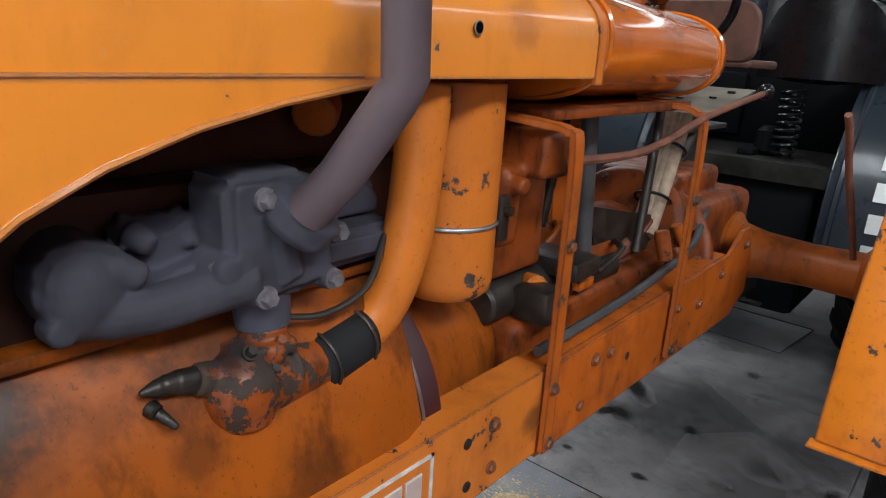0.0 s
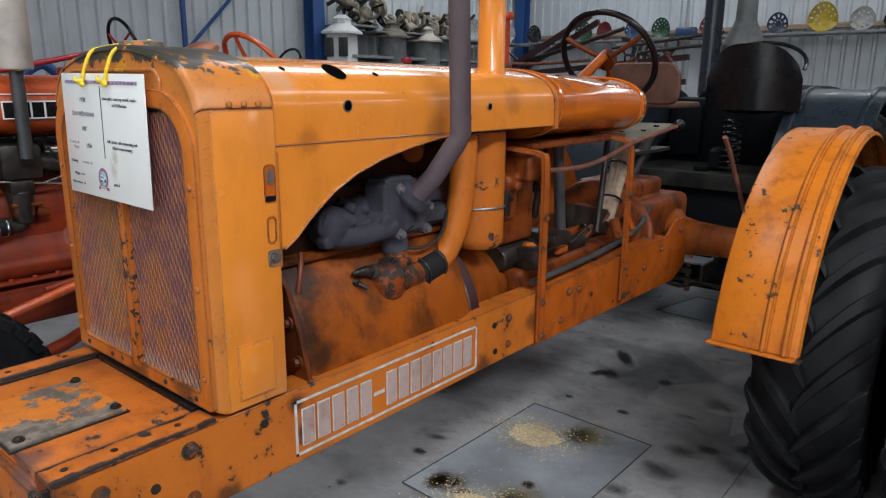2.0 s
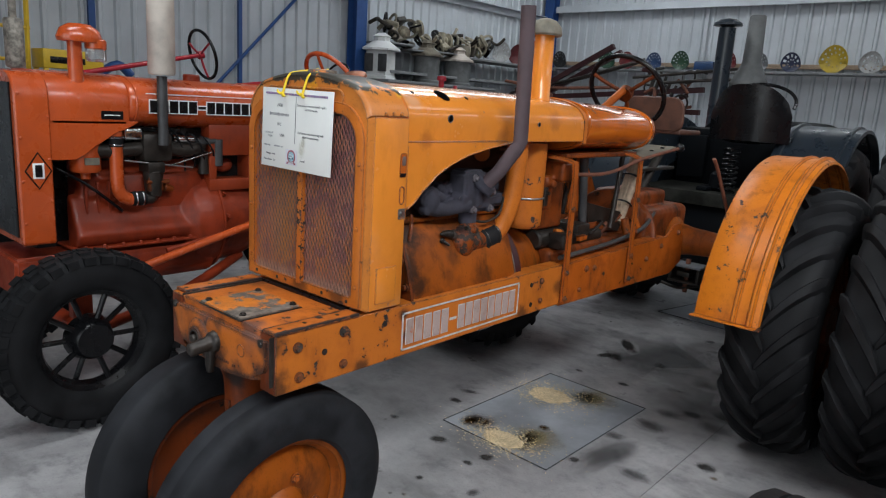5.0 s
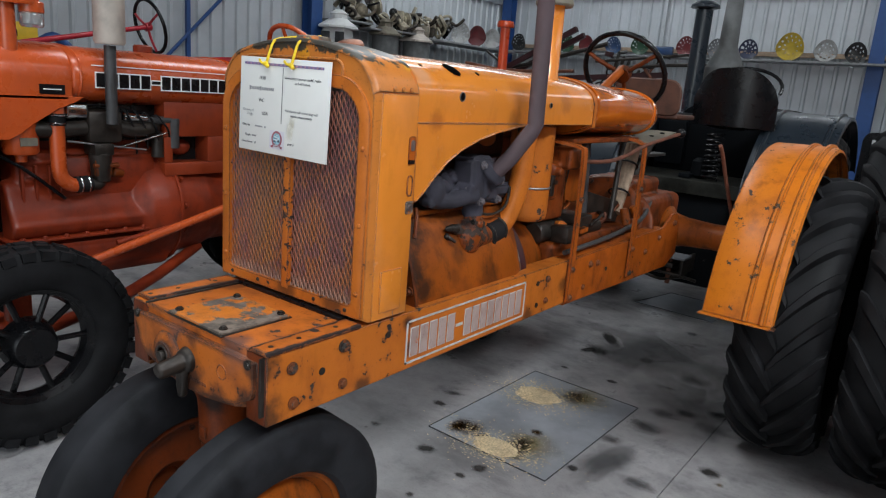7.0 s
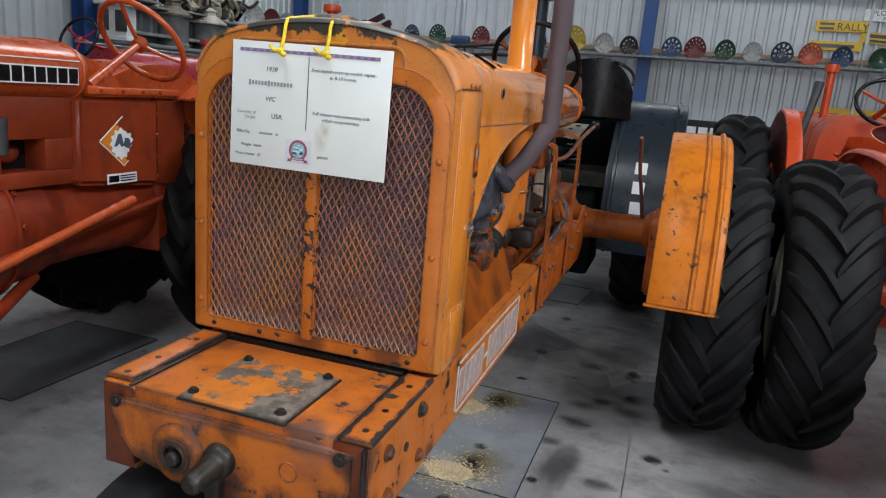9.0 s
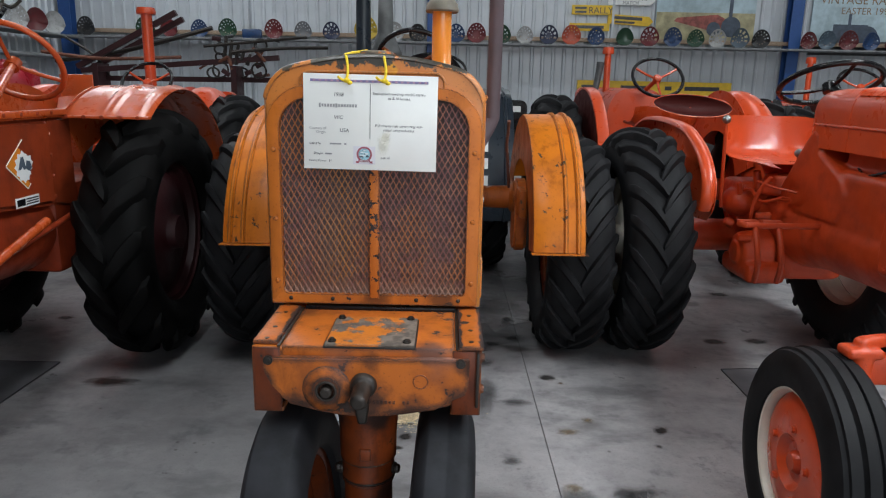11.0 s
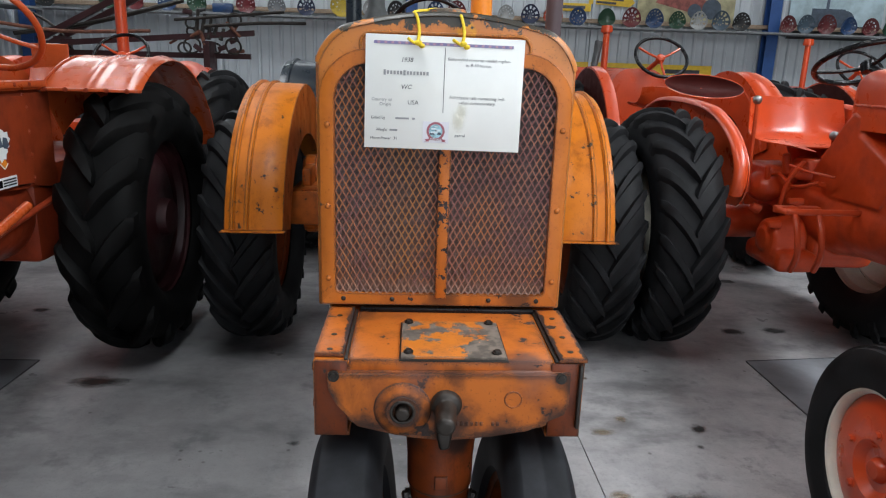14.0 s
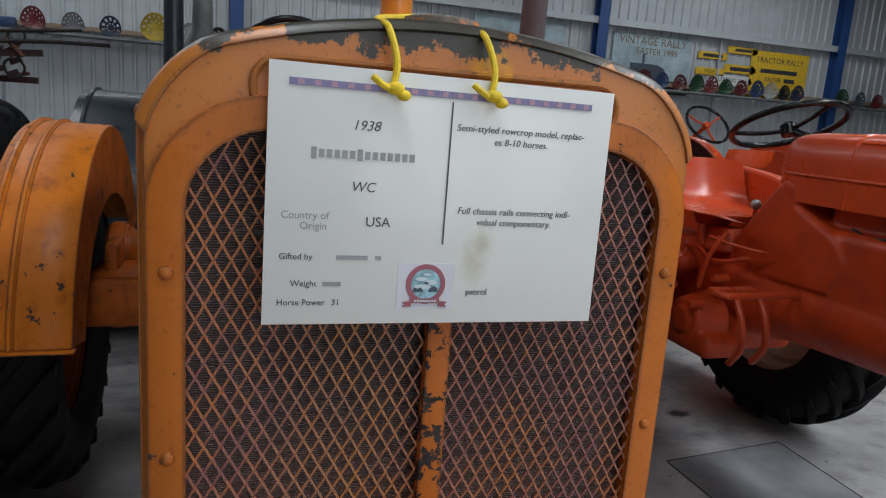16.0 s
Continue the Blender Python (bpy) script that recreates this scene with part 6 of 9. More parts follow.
def hood_barrel(b, y0, y1, w, z0, zt, r=0.6, shrink=(1, 1), n=20):
    rows = []
    for k, y in enumerate((y0, y0 + 0.02, (y0 + y1) / 2, y1 - 0.02, y1)):
        f = 0.97 if k in (0, 4) else 1
        f *= shrink[0] + (shrink[1] - shrink[0]) * (y - y0) / (y1 - y0)
        pts = [(w * f, y, z0)]
        for i in range(n + 1):
            u = math.pi * i / n
            pts.append((w * f * math.copysign(abs(math.cos(u)) ** r, math.cos(u)), y, z0 + (zt - z0) * (0.35 + 0.65 * math.sin(u) ** 0.8) * (1 if f > 0.95 else 0.985)))
        pts.append((-w * f, y, z0))
        rows.append(pts)
    loft(b, rows)


def bars(parent, name, origin, along, up, sizes, mat, normal, lift=0.003):
    """Plain bars in a row that stand for writing; sizes: (offset, length, height)."""
    o, a, u, nn = Vector(origin), Vector(along).normalized(), Vector(up).normalized(), Vector(normal).normalized()
    for off, ln, ht in sizes:
        b = B()
        m = Matrix.Translation(o) @ Matrix((a, u, nn)).transposed().to_4x4()
        box(b, off, off + ln, -ht / 2, ht / 2, -0.001, lift, 0, m)
        part(name, b, mat, parent)


# ---- the restored red-orange tractor beside it ----
XU = -2.50
UT = thing("restored_tractor", "restored glossy red-orange vintage tractor with black decals", "tractor", (XU, 0, 0))
# radiator housing
b = B()
prism(b, round_rect(-0.27, 0.27, 0.70, 1.385, [0.01, 0.10, 0.10, 0.01], 6), "y", -0.325, -0.200, 0.006)
part("radiator_housing", b, M_RESTORED, UT)
b = B()
box(b, -0.235, 0.235, -0.331, -0.320, 0.73, 1.34)
part("radiator_core", b, M_BLACKP, UT, "black radiator grille")
for k in range(7):
    b = B()
    ball(b, (0.2705, -0.31 + 0.10 * (k % 2), 1.30 - 0.085 * k), 0.007, (0.5, 1, 1), 8)
    part("rivet", b, M_RESTORED, UT)
# Black box stands in for the dark void behind the radiator.
b = B()
box(b, -0.10, 0.02, -0.20, -0.06, 0.62, 1.18)
part("void_backing", b, M_BLACKP, UT)
b = B()
m_ = Matrix.Translation((0.270, -0.255, 1.0))
prism(b, [(-0.05, 0), (0, -0.075), (0.05, 0), (0, 0.075)], "x", 0, 0.003, 0, m_)
part("badge", b, M_BLACKP, UT, "dark diamond badge outline")
b = B()
prism(b, [(-0.044, 0), (0, -0.067), (0.044, 0), (0, 0.067)], "x", 0.002, 0.0045, 0, m_)
part("badge", b, M_RESTORED, UT)
b = B()
box(b, 0, 0.006, -0.022, 0.022, -0.032, 0.032, 0.003, m_)
part("badge", b, M_WHITE, UT, "white badge plate")
b = B()
box(b, 0.004, 0.0075, -0.013, 0.013, -0.024, 0.024, 0.003, m_)
part("badge", b, M_BLACKP, UT)
# hood and tank
b = B()
hood_barrel(b, -0.21, 0.12, 0.262, 1.19, 1.395)
part("hood", b, M_RESTORED, UT, "glossy red-orange hood", 50)
b = B()
prism(b, [(-0.21, 1.20), (0.16, 1.20), (0.13, 1.18), (0.06, 1.15), (-0.02, 1.10), (-0.07, 1.06), (-0.11, 1.04), (-0.21, 1.04)], "x", 0.252, 0.262, 0.002)
part("hood_flap", b, M_RESTORED, UT)
def tank_ring(y, k):
    out = []
    for i in range(48):
        u = 2 * math.pi * i / 48
        cx, cz = math.cos(u), math.sin(u)
        out.append((0.268 * k * math.copysign(abs(cx) ** 0.62, cx), y, 1.275 + (0.115 if cz > 0 else 0.112) * k * math.copysign(abs(cz) ** 0.86, cz)))
    return out


b = B()
loft(b, [tank_ring(y, k) for y, k in ((0.122, 0.955), (0.128, 0.985), (0.15, 1.0), (0.87, 1.0), (0.893, 0.985), (0.90, 0.955))])
part("fuel_tank", b, M_RESTORED, UT, "glossy red-orange fuel tank", 50)
for y in (0.150, 0.868):
    b = B()
    tube(b, [(x * 1.004, y, 1.275 + (z - 1.275) * 1.004) for x, _, z in tank_ring(y, 1.0)], 0.005, 6, closed=True)
    part("tank_band", b, M_RESTORED, UT)
b = B()
cyl(b, (0.05, 0.52, 1.38), (0.05, 0.52, 1.42), 0.04, seg=20, bev=0.006)
part("filler_cap", b, M_RESTORED_CAST, UT)
# row of dark blocks edged in white on the tank side
sz = [(0.03 + 0.0455 * k, 0.038, 0.052 if k != 5 else 0.012) for k in range(14)]
bars(UT, "letter_edge", (0.268, 0.175, 1.268), (0, 1, 0), (0, 0, 1), [(o - 0.004, l + 0.008, h + 0.010) for o, l, h in sz], M_WHITE, (1, 0, 0), 0.004)
bars(UT, "letter_block", (0.268, 0.175, 1.268), (0, 1, 0), (0, 0, 1), sz, M_BLACKP, (1, 0, 0), 0.0055)
bars(UT, "pinstripe", (0.2655, 0.19, 1.322), (0, 1, 0), (0, 0, 1), [(0.0, 0.66, 0.004)], M_WHITE, (1, 0, 0), 0.004)
bars(UT, "data_plate", (0.262, 0.0, 1.225), (0, 1, 0), (0, 0, 1), [(0, 0.09, 0.035)], M_BLACKP, (1, 0, 0), 0.003)
bars(UT, "data_plate_text", (0.262, 0.0, 1.225), (0, 1, 0), (0, 0, 1), [(0.012, 0.066, 0.004)], M_WHITE, (1, 0, 0), 0.004)
# engine block, flange and clutch housing: one casting with soft fillets
b = B()
box(b, -0.17, 0.150, -0.06, 0.60, 0.60, 0.985, 0.03)
box(b, -0.15, 0.125, -0.04, 0.54, 0.95, 1.14, 0.02)
prism(b, [(0.10, 0.63), (0.200, 0.655), (0.222, 0.690), (0.218, 0.715), (0.190, 0.750), (0.168, 0.80), (0.150, 0.86), (0.10, 0.88)], "y", -0.10, 0.62, 0.008)
lathe(b, [(0, 0), (0.20, 0), (0.245, 0.05), (0.262, 0.12), (0.262, 0.17), (0.240, 0.185), (0.232, 0.34), (0.205, 0.42), (0.20, 0.60), (0.21, 0.92), (0, 0.92)], axis_m((0, 0.40, 0.705), (0, 1.6, 0.72)), 44)
for z, y0, y1 in ((0.93, 0.02, 0.52), (0.86, -0.03, 0.08)):
    box(b, 0.135, 0.162, y0, y1, z, z + 0.02, 0.006)
for y in (0.02, 0.22, 0.42):
    cyl(b, (0.13, y, 0.83), (0.163, y, 0.83), 0.022, 0.020, 16, 0.004)
part("engine_block", cast(b, 0.0075, 4, 0.0012, 26), M_RESTORED_CAST, UT, "dusty red-orange engine and clutch casting, darkened for shade", 80)
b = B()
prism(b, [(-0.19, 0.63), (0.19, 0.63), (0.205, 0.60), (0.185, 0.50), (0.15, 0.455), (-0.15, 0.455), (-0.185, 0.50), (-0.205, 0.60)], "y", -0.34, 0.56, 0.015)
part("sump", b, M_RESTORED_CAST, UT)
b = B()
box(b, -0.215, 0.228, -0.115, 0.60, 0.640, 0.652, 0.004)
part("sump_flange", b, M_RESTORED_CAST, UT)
b = B()
lathe(b, [(0.255, 0), (0.268, 0.003), (0.268, 0.014), (0.255, 0.017)], axis_m((0, 0.565, 0.705), (0, 1.6, 0.72)), 48, close=True)
part("housing_band", b, M_RESTORED_CAST, UT)
for a in range(5):
    u = radians(-20 + 28 * a)
    bolt(UT, (0.246 * math.cos(u), 0.60, 0.705 + 0.246 * math.sin(u)), (math.cos(u), 0.3, math.sin(u)), 0.012, 0.012, M_RESTORED_CAST)
# Black plate stands in for the shade inside the engine bay.
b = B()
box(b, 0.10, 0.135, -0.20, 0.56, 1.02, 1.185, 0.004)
part("bay_shade_plate", b, M_BLACKP, UT)
b = B()
for y in (0.0, 0.08):
    cyl(b, (0.15, y, 0.80), (0.158, y, 0.80), 0.018, seg=14)
part("core_plug", b, M_RESTORED_CAST, UT)
b = B()
prism(b, [(0.146, 0.735), (0.168, 0.745), (0.168, 0.955), (0.146, 0.965)], "y", 0.10, 0.50, 0.006)
part("side_cover", b, M_RESTORED_CAST, UT)
for y in (0.14, 0.30, 0.46):
    bolt(UT, (0.168, y, 0.76), (1, 0, 0), 0.010, 0.008, M_RESTORED_CAST)
b = B()
tube(b, [(0.18, -0.20, 1.02), (0.19, -0.05, 0.93), (0.20, 0.10, 0.80)], 0.007, 8, 3)
part("fuel_line", b, M_BLACKP, UT)
b = B()
tube(b, [(0.17, 0.06, 1.10), (0.20, 0.14, 1.16), (0.20, 0.30, 1.165), (0.18, 0.44, 1.13)], 0.006, 8, 4)
part("plug_lead", b, M_BLACKP, UT)
# manifold, carburettor
b = B()
tube(b, [(0.10, -0.06, 1.09), (0.19, -0.05, 1.08), (0.21, 0.05, 1.07), (0.21, 0.18, 1.08)], 0.032, 14, 4)
tube(b, [(0.10, 0.50, 1.09), (0.19, 0.48, 1.08), (0.21, 0.38, 1.07), (0.21, 0.28, 1.09)], 0.032, 14, 4)
box(b, 0.14, 0.25, 0.18, 0.32, 1.02, 1.15, 0.02)
part("exhaust_manifold", b, M_IRON, UT, "dark rough cast manifold")
b = B()
tube(b, [(0.16, 0.05, 1.135), (0.21, 0.12, 1.13), (0.22, 0.17, 1.14)], 0.018, 12, 4)
cyl(b, (0.20, 0.34, 1.12), (0.22, 0.44, 1.12), 0.022, 0.014, 12, 0.004)
box(b, 0.20, 0.25, 0.10, 0.18, 1.12, 1.17, 0.008)
part("bright_linkage", b, M_CHROME, UT)
# throttle rods, cable loops, cover bolts and cast ribs on the block
for k, (p, q, r, m_) in enumerate((((0.235, 0.30, 1.00), (0.235, 0.52, 1.06), 0.005, M_CHROME), ((0.24, 0.10, 1.03), (0.24, 0.42, 0.99), 0.004, M_STEEL), ((0.22, -0.10, 1.08), (0.22, 0.02, 1.15), 0.012, M_DKGREY), ((0.20, 0.40, 1.11), (0.20, 0.56, 1.11), 0.020, M_DKGREY), ((0.19, 0.50, 0.95), (0.19, 0.50, 1.06), 0.026, M_IRON), ((0.19, 0.57, 0.99), (0.20, 0.57, 1.12), 0.030, M_DKGREY))):
    b = B()
    cyl(b, p, q, r, r * 0.85, 12, min(0.003, r * 0.3))
    part("rod" if k < 2 else "fitting", b, m_, UT)
for k in range(4):
    b = B()
    y = 0.30 + 0.05 * k
    tube(b, [(0.17, y, 1.10), (0.225, y + 0.02, 1.165 - 0.01 * k), (0.235, y + 0.07, 1.08), (0.20, y + 0.10, 0.97 + 0.02 * k)], 0.0045, 6, 4)
    part("cable", b, M_BLACKP, UT)
for k in range(9):
    bolt(UT, (0.218, -0.07 + 0.08 * k, 0.652), (0, 0, 1), 0.009, 0.010, M_RESTORED_CAST)
for k in range(3):
    b = B()
    box(b, 0.148, 0.172, -0.045 + 0.05 * k, -0.033 + 0.05 * k, 0.70, 0.93, 0.005)
    part("cast_rib", b, M_RESTORED_CAST, UT)
b = B()
box(b, 0.19, 0.24, 0.205, 0.275, 0.885, 0.965, 0.008)
cyl(b, (0.235, 0.20, 0.93), (0.235, 0.30, 0.93), 0.010, seg=10)
cyl(b, (0.215, 0.285, 0.90), (0.215, 0.33, 0.89), 0.020, 0.014, 12, 0.003)
part("carburettor_body", b, M_GREASY, UT, "greasy rust-brown carburettor body")
b = B()
cyl(b, (0.21, 0.24, 0.86), (0.21, 0.24, 0.98), 0.035, 0.045, 16, 0.006)
box(b, 0.15, 0.25, 0.20, 0.28, 0.97, 1.02, 0.008)
tube(b, [(0.21, 0.24, 0.87), (0.22, 0.22, 0.85), (0.22, 0.18, 0.857)], 0.022, 12, 3)
part("carburettor", b, M_IRON, UT)
b = B()
lathe(b, [(0, 0), (0.13, 0), (0.14, 0.02), (0.14, 0.05), (0.05, 0.07), (0, 0.07)], axis_m((0.06, 0.58, 1.03), (0.3, 0.60, 1.03)), 28)
part("magneto", b, M_IRON, UT)
b = B()
lathe(b, [(0, 0.955), (0.02, 0.95), (0.022, 0.975), (0.055, 0.98), (0.062, 0.99), (0.062, 1.20), (0, 1.20)], Matrix.Translation((0.185, -0.045, 0)), 28)
part("air_cleaner", b, M_RESTORED, UT)
bars(UT, "data_plate", (0.247, -0.07, 1.03), (0, 1, 0), (0, 0, 1), [(0, 0.06, 0.03)], M_BRASSY, (1, 0, 0), 0.004)
b = B()
tube(b, [(0.20, 0.065, 1.19), (0.225, 0.07, 1.16), (0.225, 0.07, 1.0), (0.225, 0.075, 0.90), (0.225, 0.11, 0.86), (0.225, 0.15, 0.855)], 0.028, 14, 4)
part("intake_pipe", b, M_RESTORED, UT)
for p, q in (((0.225, 0.07, 1.135), (0.225, 0.07, 1.09)), ((0.225, 0.13, 0.857), (0.225, 0.19, 0.857))):
    b = B()
    cyl(b, p, q, 0.032, seg=16)
    part("rubber_hose", b, M_RUBBER, UT)
for m_ in (pose(0.225, 0.07, 1.128), pose(0.225, 0.07, 1.098), pose(0.225, 0.145, 0.857, 90), pose(0.225, 0.175, 0.857, 90)):
    b = B()
    ring(b, None, 0.033, 0.004, m_, 20, 6)
    part("hose_clamp", b, M_CHROME, UT)
# exhaust
b = B()
cyl(b, (0.285, 0.255, 1.10), (0.285, 0.255, 1.40), 0.022, seg=16)
part("exhaust_pipe", b, M_DKGREY, UT)
b = B()
lathe(b, [(0, 1.405), (0.052, 1.405), (0.057, 1.415), (0.057, 1.80), (0.03, 1.82), (0.022, 1.83), (0.022, 1.95), (0, 1.95)], Matrix.Translation((0.285, 0.255, 0)), 24)
part("silencer", b, M_GREYSTACK, UT, "pale heat-faded silencer")
# pre-cleaner with a glass jar
b = B()
cyl(b, (0.20, -0.07, 1.34), (0.20, -0.07, 1.53), 0.030, 0.027, 18)
lathe(b, [(0, 1.515), (0.058, 1.515), (0.062, 1.53), (0.052, 1.565), (0.03, 1.585), (0, 1.588)], Matrix.Translation((0.205, -0.05, 0)) @ Matrix.Diagonal((1, 1.45, 1, 1)), 24)
cyl(b, (0.21, 0.01, 1.49), (0.21, 0.01, 1.53), 0.042, seg=20, bev=0.004)
part("precleaner", b, M_RESTORED, UT)
b = B()
lathe(b, [(0, 1.44), (0.034, 1.44), (0.040, 1.45), (0.040, 1.492), (0.030, 1.492), (0.030, 1.452), (0, 1.45)], Matrix.Translation((0.21, 0.01, 0)), 24)
part("glass_jar", b, M_GLASS, UT, "clear glass dust jar")
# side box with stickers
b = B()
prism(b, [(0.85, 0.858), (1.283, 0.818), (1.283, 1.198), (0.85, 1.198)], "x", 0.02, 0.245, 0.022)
part("side_box", b, M_RESTORED_BOX, UT, "red-orange side box with stickers, darkened for shade")
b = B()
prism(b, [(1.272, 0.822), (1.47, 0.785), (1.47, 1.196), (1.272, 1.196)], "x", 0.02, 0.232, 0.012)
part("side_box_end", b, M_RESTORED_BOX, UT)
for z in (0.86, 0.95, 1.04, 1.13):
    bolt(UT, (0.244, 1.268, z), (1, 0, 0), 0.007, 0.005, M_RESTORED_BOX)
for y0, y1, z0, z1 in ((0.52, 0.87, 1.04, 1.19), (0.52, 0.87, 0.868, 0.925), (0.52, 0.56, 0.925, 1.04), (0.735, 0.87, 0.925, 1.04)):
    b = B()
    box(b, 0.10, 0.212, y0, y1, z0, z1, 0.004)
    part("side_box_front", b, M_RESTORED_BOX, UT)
# Black sheet behind the opening stands in for its shaded inside.
b = B()
box(b, 0.08, 0.112, 0.53, 0.86, 0.87, 1.18)
part("opening_backing", b, M_BLACKP, UT)
b = B()
ball(b, (0.13, 0.64, 0.985), 0.045, (0.5, 1.2, 0.8))
part("box_fitting", cast(b, 0.004, 2, 0.002, 40), M_RESTORED_CAST, UT, "", 70)
m_ = Matrix.Translation((0.2455, 1.062, 1.022))
b = B()
prism(b, [(-0.108, 0.002), (0.012, -0.098), (0.030, -0.083), (-0.010, -0.02), (-0.010, 0.06), (-0.030, 0.072)], "x", 0, 0.002, 0, m_)
part("sticker", b, M_OLD_HOOD, UT, "torn orange diamond sticker")
for p, q in (((-0.110, 0.004), (0.008, 0.098)), ((-0.110, 0.0), (0.012, -0.100)), ((0.012, -0.100), (0.034, -0.082))):
    b = B()
    tube(b, [m_ @ Vector((0.0012, *p)), m_ @ Vector((0.0012, *q))], 0.0022, 6)
    part("sticker_edge", b, M_CREAM, UT)
b = B()
teeth = []
for k in range(26):
    a = 2 * math.pi * k / 26
    r = (0.066 if k % 2 else 0.054) * (1.0 if math.cos(a) < 0.3 else 0.85 + 0.12 * math.sin(3 * a))
    teeth.append((0.004 + r * math.cos(a), -0.010 + r * math.sin(a)))
prism(b, teeth, "x", 0.0005, 0.0032, 0, m_)
part("sticker", b, M_WHITE, UT, "torn white toothed disc on the sticker")
for poly in ([(-0.040, -0.020), (-0.018, 0.030), (-0.002, 0.030), (0.012, -0.020), (-0.004, -0.022), (-0.012, -0.008), (-0.026, -0.020)], [(0.010, -0.016), (0.018, 0.014), (0.040, 0.010), (0.050, -0.016), (0.036, -0.030), (0.020, -0.026)]):
    b = B()
    prism(b, poly, "x", 0.002, 0.0042, 0, m_)
    part("sticker", b, M_DARKPRINT, UT)
bars(UT, "sticker", (0.2455, 0.985, 0.872), (0, 1, 0), (0, 0, 1), [(0, 0.155, 0.040)], M_WHITE, (1, 0, 0), 0.003)
bars(UT, "sticker_text", (0.2455, 0.991, 0.872), (0, 1, 0), (0, 0, 1), [(0.0, 0.052, 0.026)], M_BLACKP, (1, 0, 0), 0.0042)
for dz in (-0.010, 0, 0.010):
    bars(UT, "sticker_text", (0.2455, 0.991, 0.872 + dz), (0, 1, 0), (0, 0, 1), [(0.060, 0.082, 0.005)], M_BLACKP, (1, 0, 0), 0.0042)
# dash, steering, long rods
b = B()
box(b, -0.25, 0.25, 0.90, 1.40, 1.197, 1.206, 0.003)
box(b, 0.215, 0.262, 0.89, 1.40, 1.206, 1.232, 0.003)
part("dash_panel", b, M_RESTORED, UT)
b = B()
prism(b, [(0.885, 1.206), (0.885, 1.378), (0.94, 1.370), (1.06, 1.325), (1.17, 1.262), (1.215, 1.225), (1.22, 1.206)], "x", -0.16, 0.14, 0.012)
part("dash_cowl", b, M_RESTORED, UT, "red-orange cowl sloping down behind the tank")
for y in (0.95, 1.06, 1.17, 1.27):
    bolt(UT, (0.262, y, 1.219), (1, 0, 0), 0.006, 0.004, M_RESTORED_CAST)
b = B()
box(b, 0.16, 0.25, 0.90, 0.985, 1.206, 1.236, 0.008)
part("column_foot", b, M_RESTORED, UT)
steering(UT, (0.05, 1.405, 1.430), 0.20, -52, M_RESTORED, M_RESTORED, (0.205, 0.945, 1.235), spokes=(30, 150, 270))
b = B()
tube(b, [(0.36, -0.30, 0.47), (0.34, 1.02, 0.80)], 0.018, 12)
part("steering_rod", b, M_RESTORED, UT)
b = B()
tube(b, [(0.30, 0.25, 0.62), (0.31, 1.30, 0.79)], 0.012, 10)
part("brake_rod", b, M_RESTORED_CAST, UT)
b = B()
box(b, 0.34, 0.40, -0.20, -0.12, 0.30, 0.50, 0.01)
cyl(b, (-0.5, -0.19, 0.37), (0.5, -0.19, 0.37), 0.035, seg=16)
tube(b, [(0.40, -0.19, 0.33), (0.30, 0.3, 0.40), (0.10, 0.75, 0.50)], 0.025, 10, 3)
part("front_axle", b, M_RESTORED_CAST, UT)
for s in (-1, 1):
    w = wheel(UT, "front_wheel", (s * 0.53, -0.19, 0.362), block_tyre(0.362, 0.165, 0.205), spoked_rim(0.205, 0.14, 0.095, s), M_BLACKP, label="black spoked front wheel")
    spokes_in(w, 0.205, 0.095, 10, s, M_BLACKP)
    wheel(UT, "rear_wheel", (s * 0.485, 1.73, 0.615), lugged_tyre(0.615, 0.315, 0.35, 14, 0.050, -1, 0.34), disc_rim(0.35, 0.25, 0.03, s, 0.09), M_MAROON, M_RUBBER_SHADE, label="dark red rear wheel with black lugged tyre")
    b = B()
    rows = []
    for i in range(41):
        a = radians(126 - 106 * i / 40)
        k = min(1.0, i / 5)
        row = []
        for j in range(33):
            u = j / 32
            bead = sum(0.009 * math.exp(-((u - c) / 0.028) ** 2) for c in (0.13, 0.46, 0.55))
            h = bead * k - 0.012 * max(0.0, 2 * abs(u - 0.5) - 0.9) * 10
            row.append((s * (0.622 - 0.395 * u), 1.82 + (0.70 + h) * math.cos(a), 0.636 + (0.70 + h) * math.sin(a)))
        rows.append(row)
    shell(b, rows, 0.004)
    part("fender", b, M_RESTORED, UT, "glossy red-orange fender with pressed beads", 60)
    b = B()
    rows = [[(s * 0.229, 1.82 + r * math.cos(a), 0.636 + r * math.sin(a)) for r in (0.70, 0.58, 0.45)] for a in [radians(126 - 106 * i / 28) for i in range(29)]]
    shell(b, rows, 0.004)
    part("fender_skirt", b, M_RESTORED, UT)
    b = B()
    box(b, s * 0.425 - 0.200, s * 0.425 + 0.200, 1.382, 1.420, 1.192, 1.204, 0.003)
    part("fender_flange", b, M_RESTORED, UT)
    for k in range(5):
        bolt(UT, (s * (0.26 + 0.08 * k), 1.382, 1.198), (0, -1, 0), 0.007, 0.005, M_RESTORED_CAST)
b = B()
box(b, -0.26, -0.07, 2.30, 2.312, 1.10, 1.390, 0.006)
part("seat_back", b, M_RESTORED, UT)
b = B()
box(b, -0.22, 0.22, 1.30, 2.25, 0.50, 0.90, 0.03)
part("rear_housing", b, M_RESTORED_CAST, UT)
bucket_seat(UT, (0.0, 2.05, 1.12), 0.42, 0.34, 0.15, M_RESTORED)

# ---- the red-orange tractor on the other side ----
XB, TREAD = 1.22, 0.12
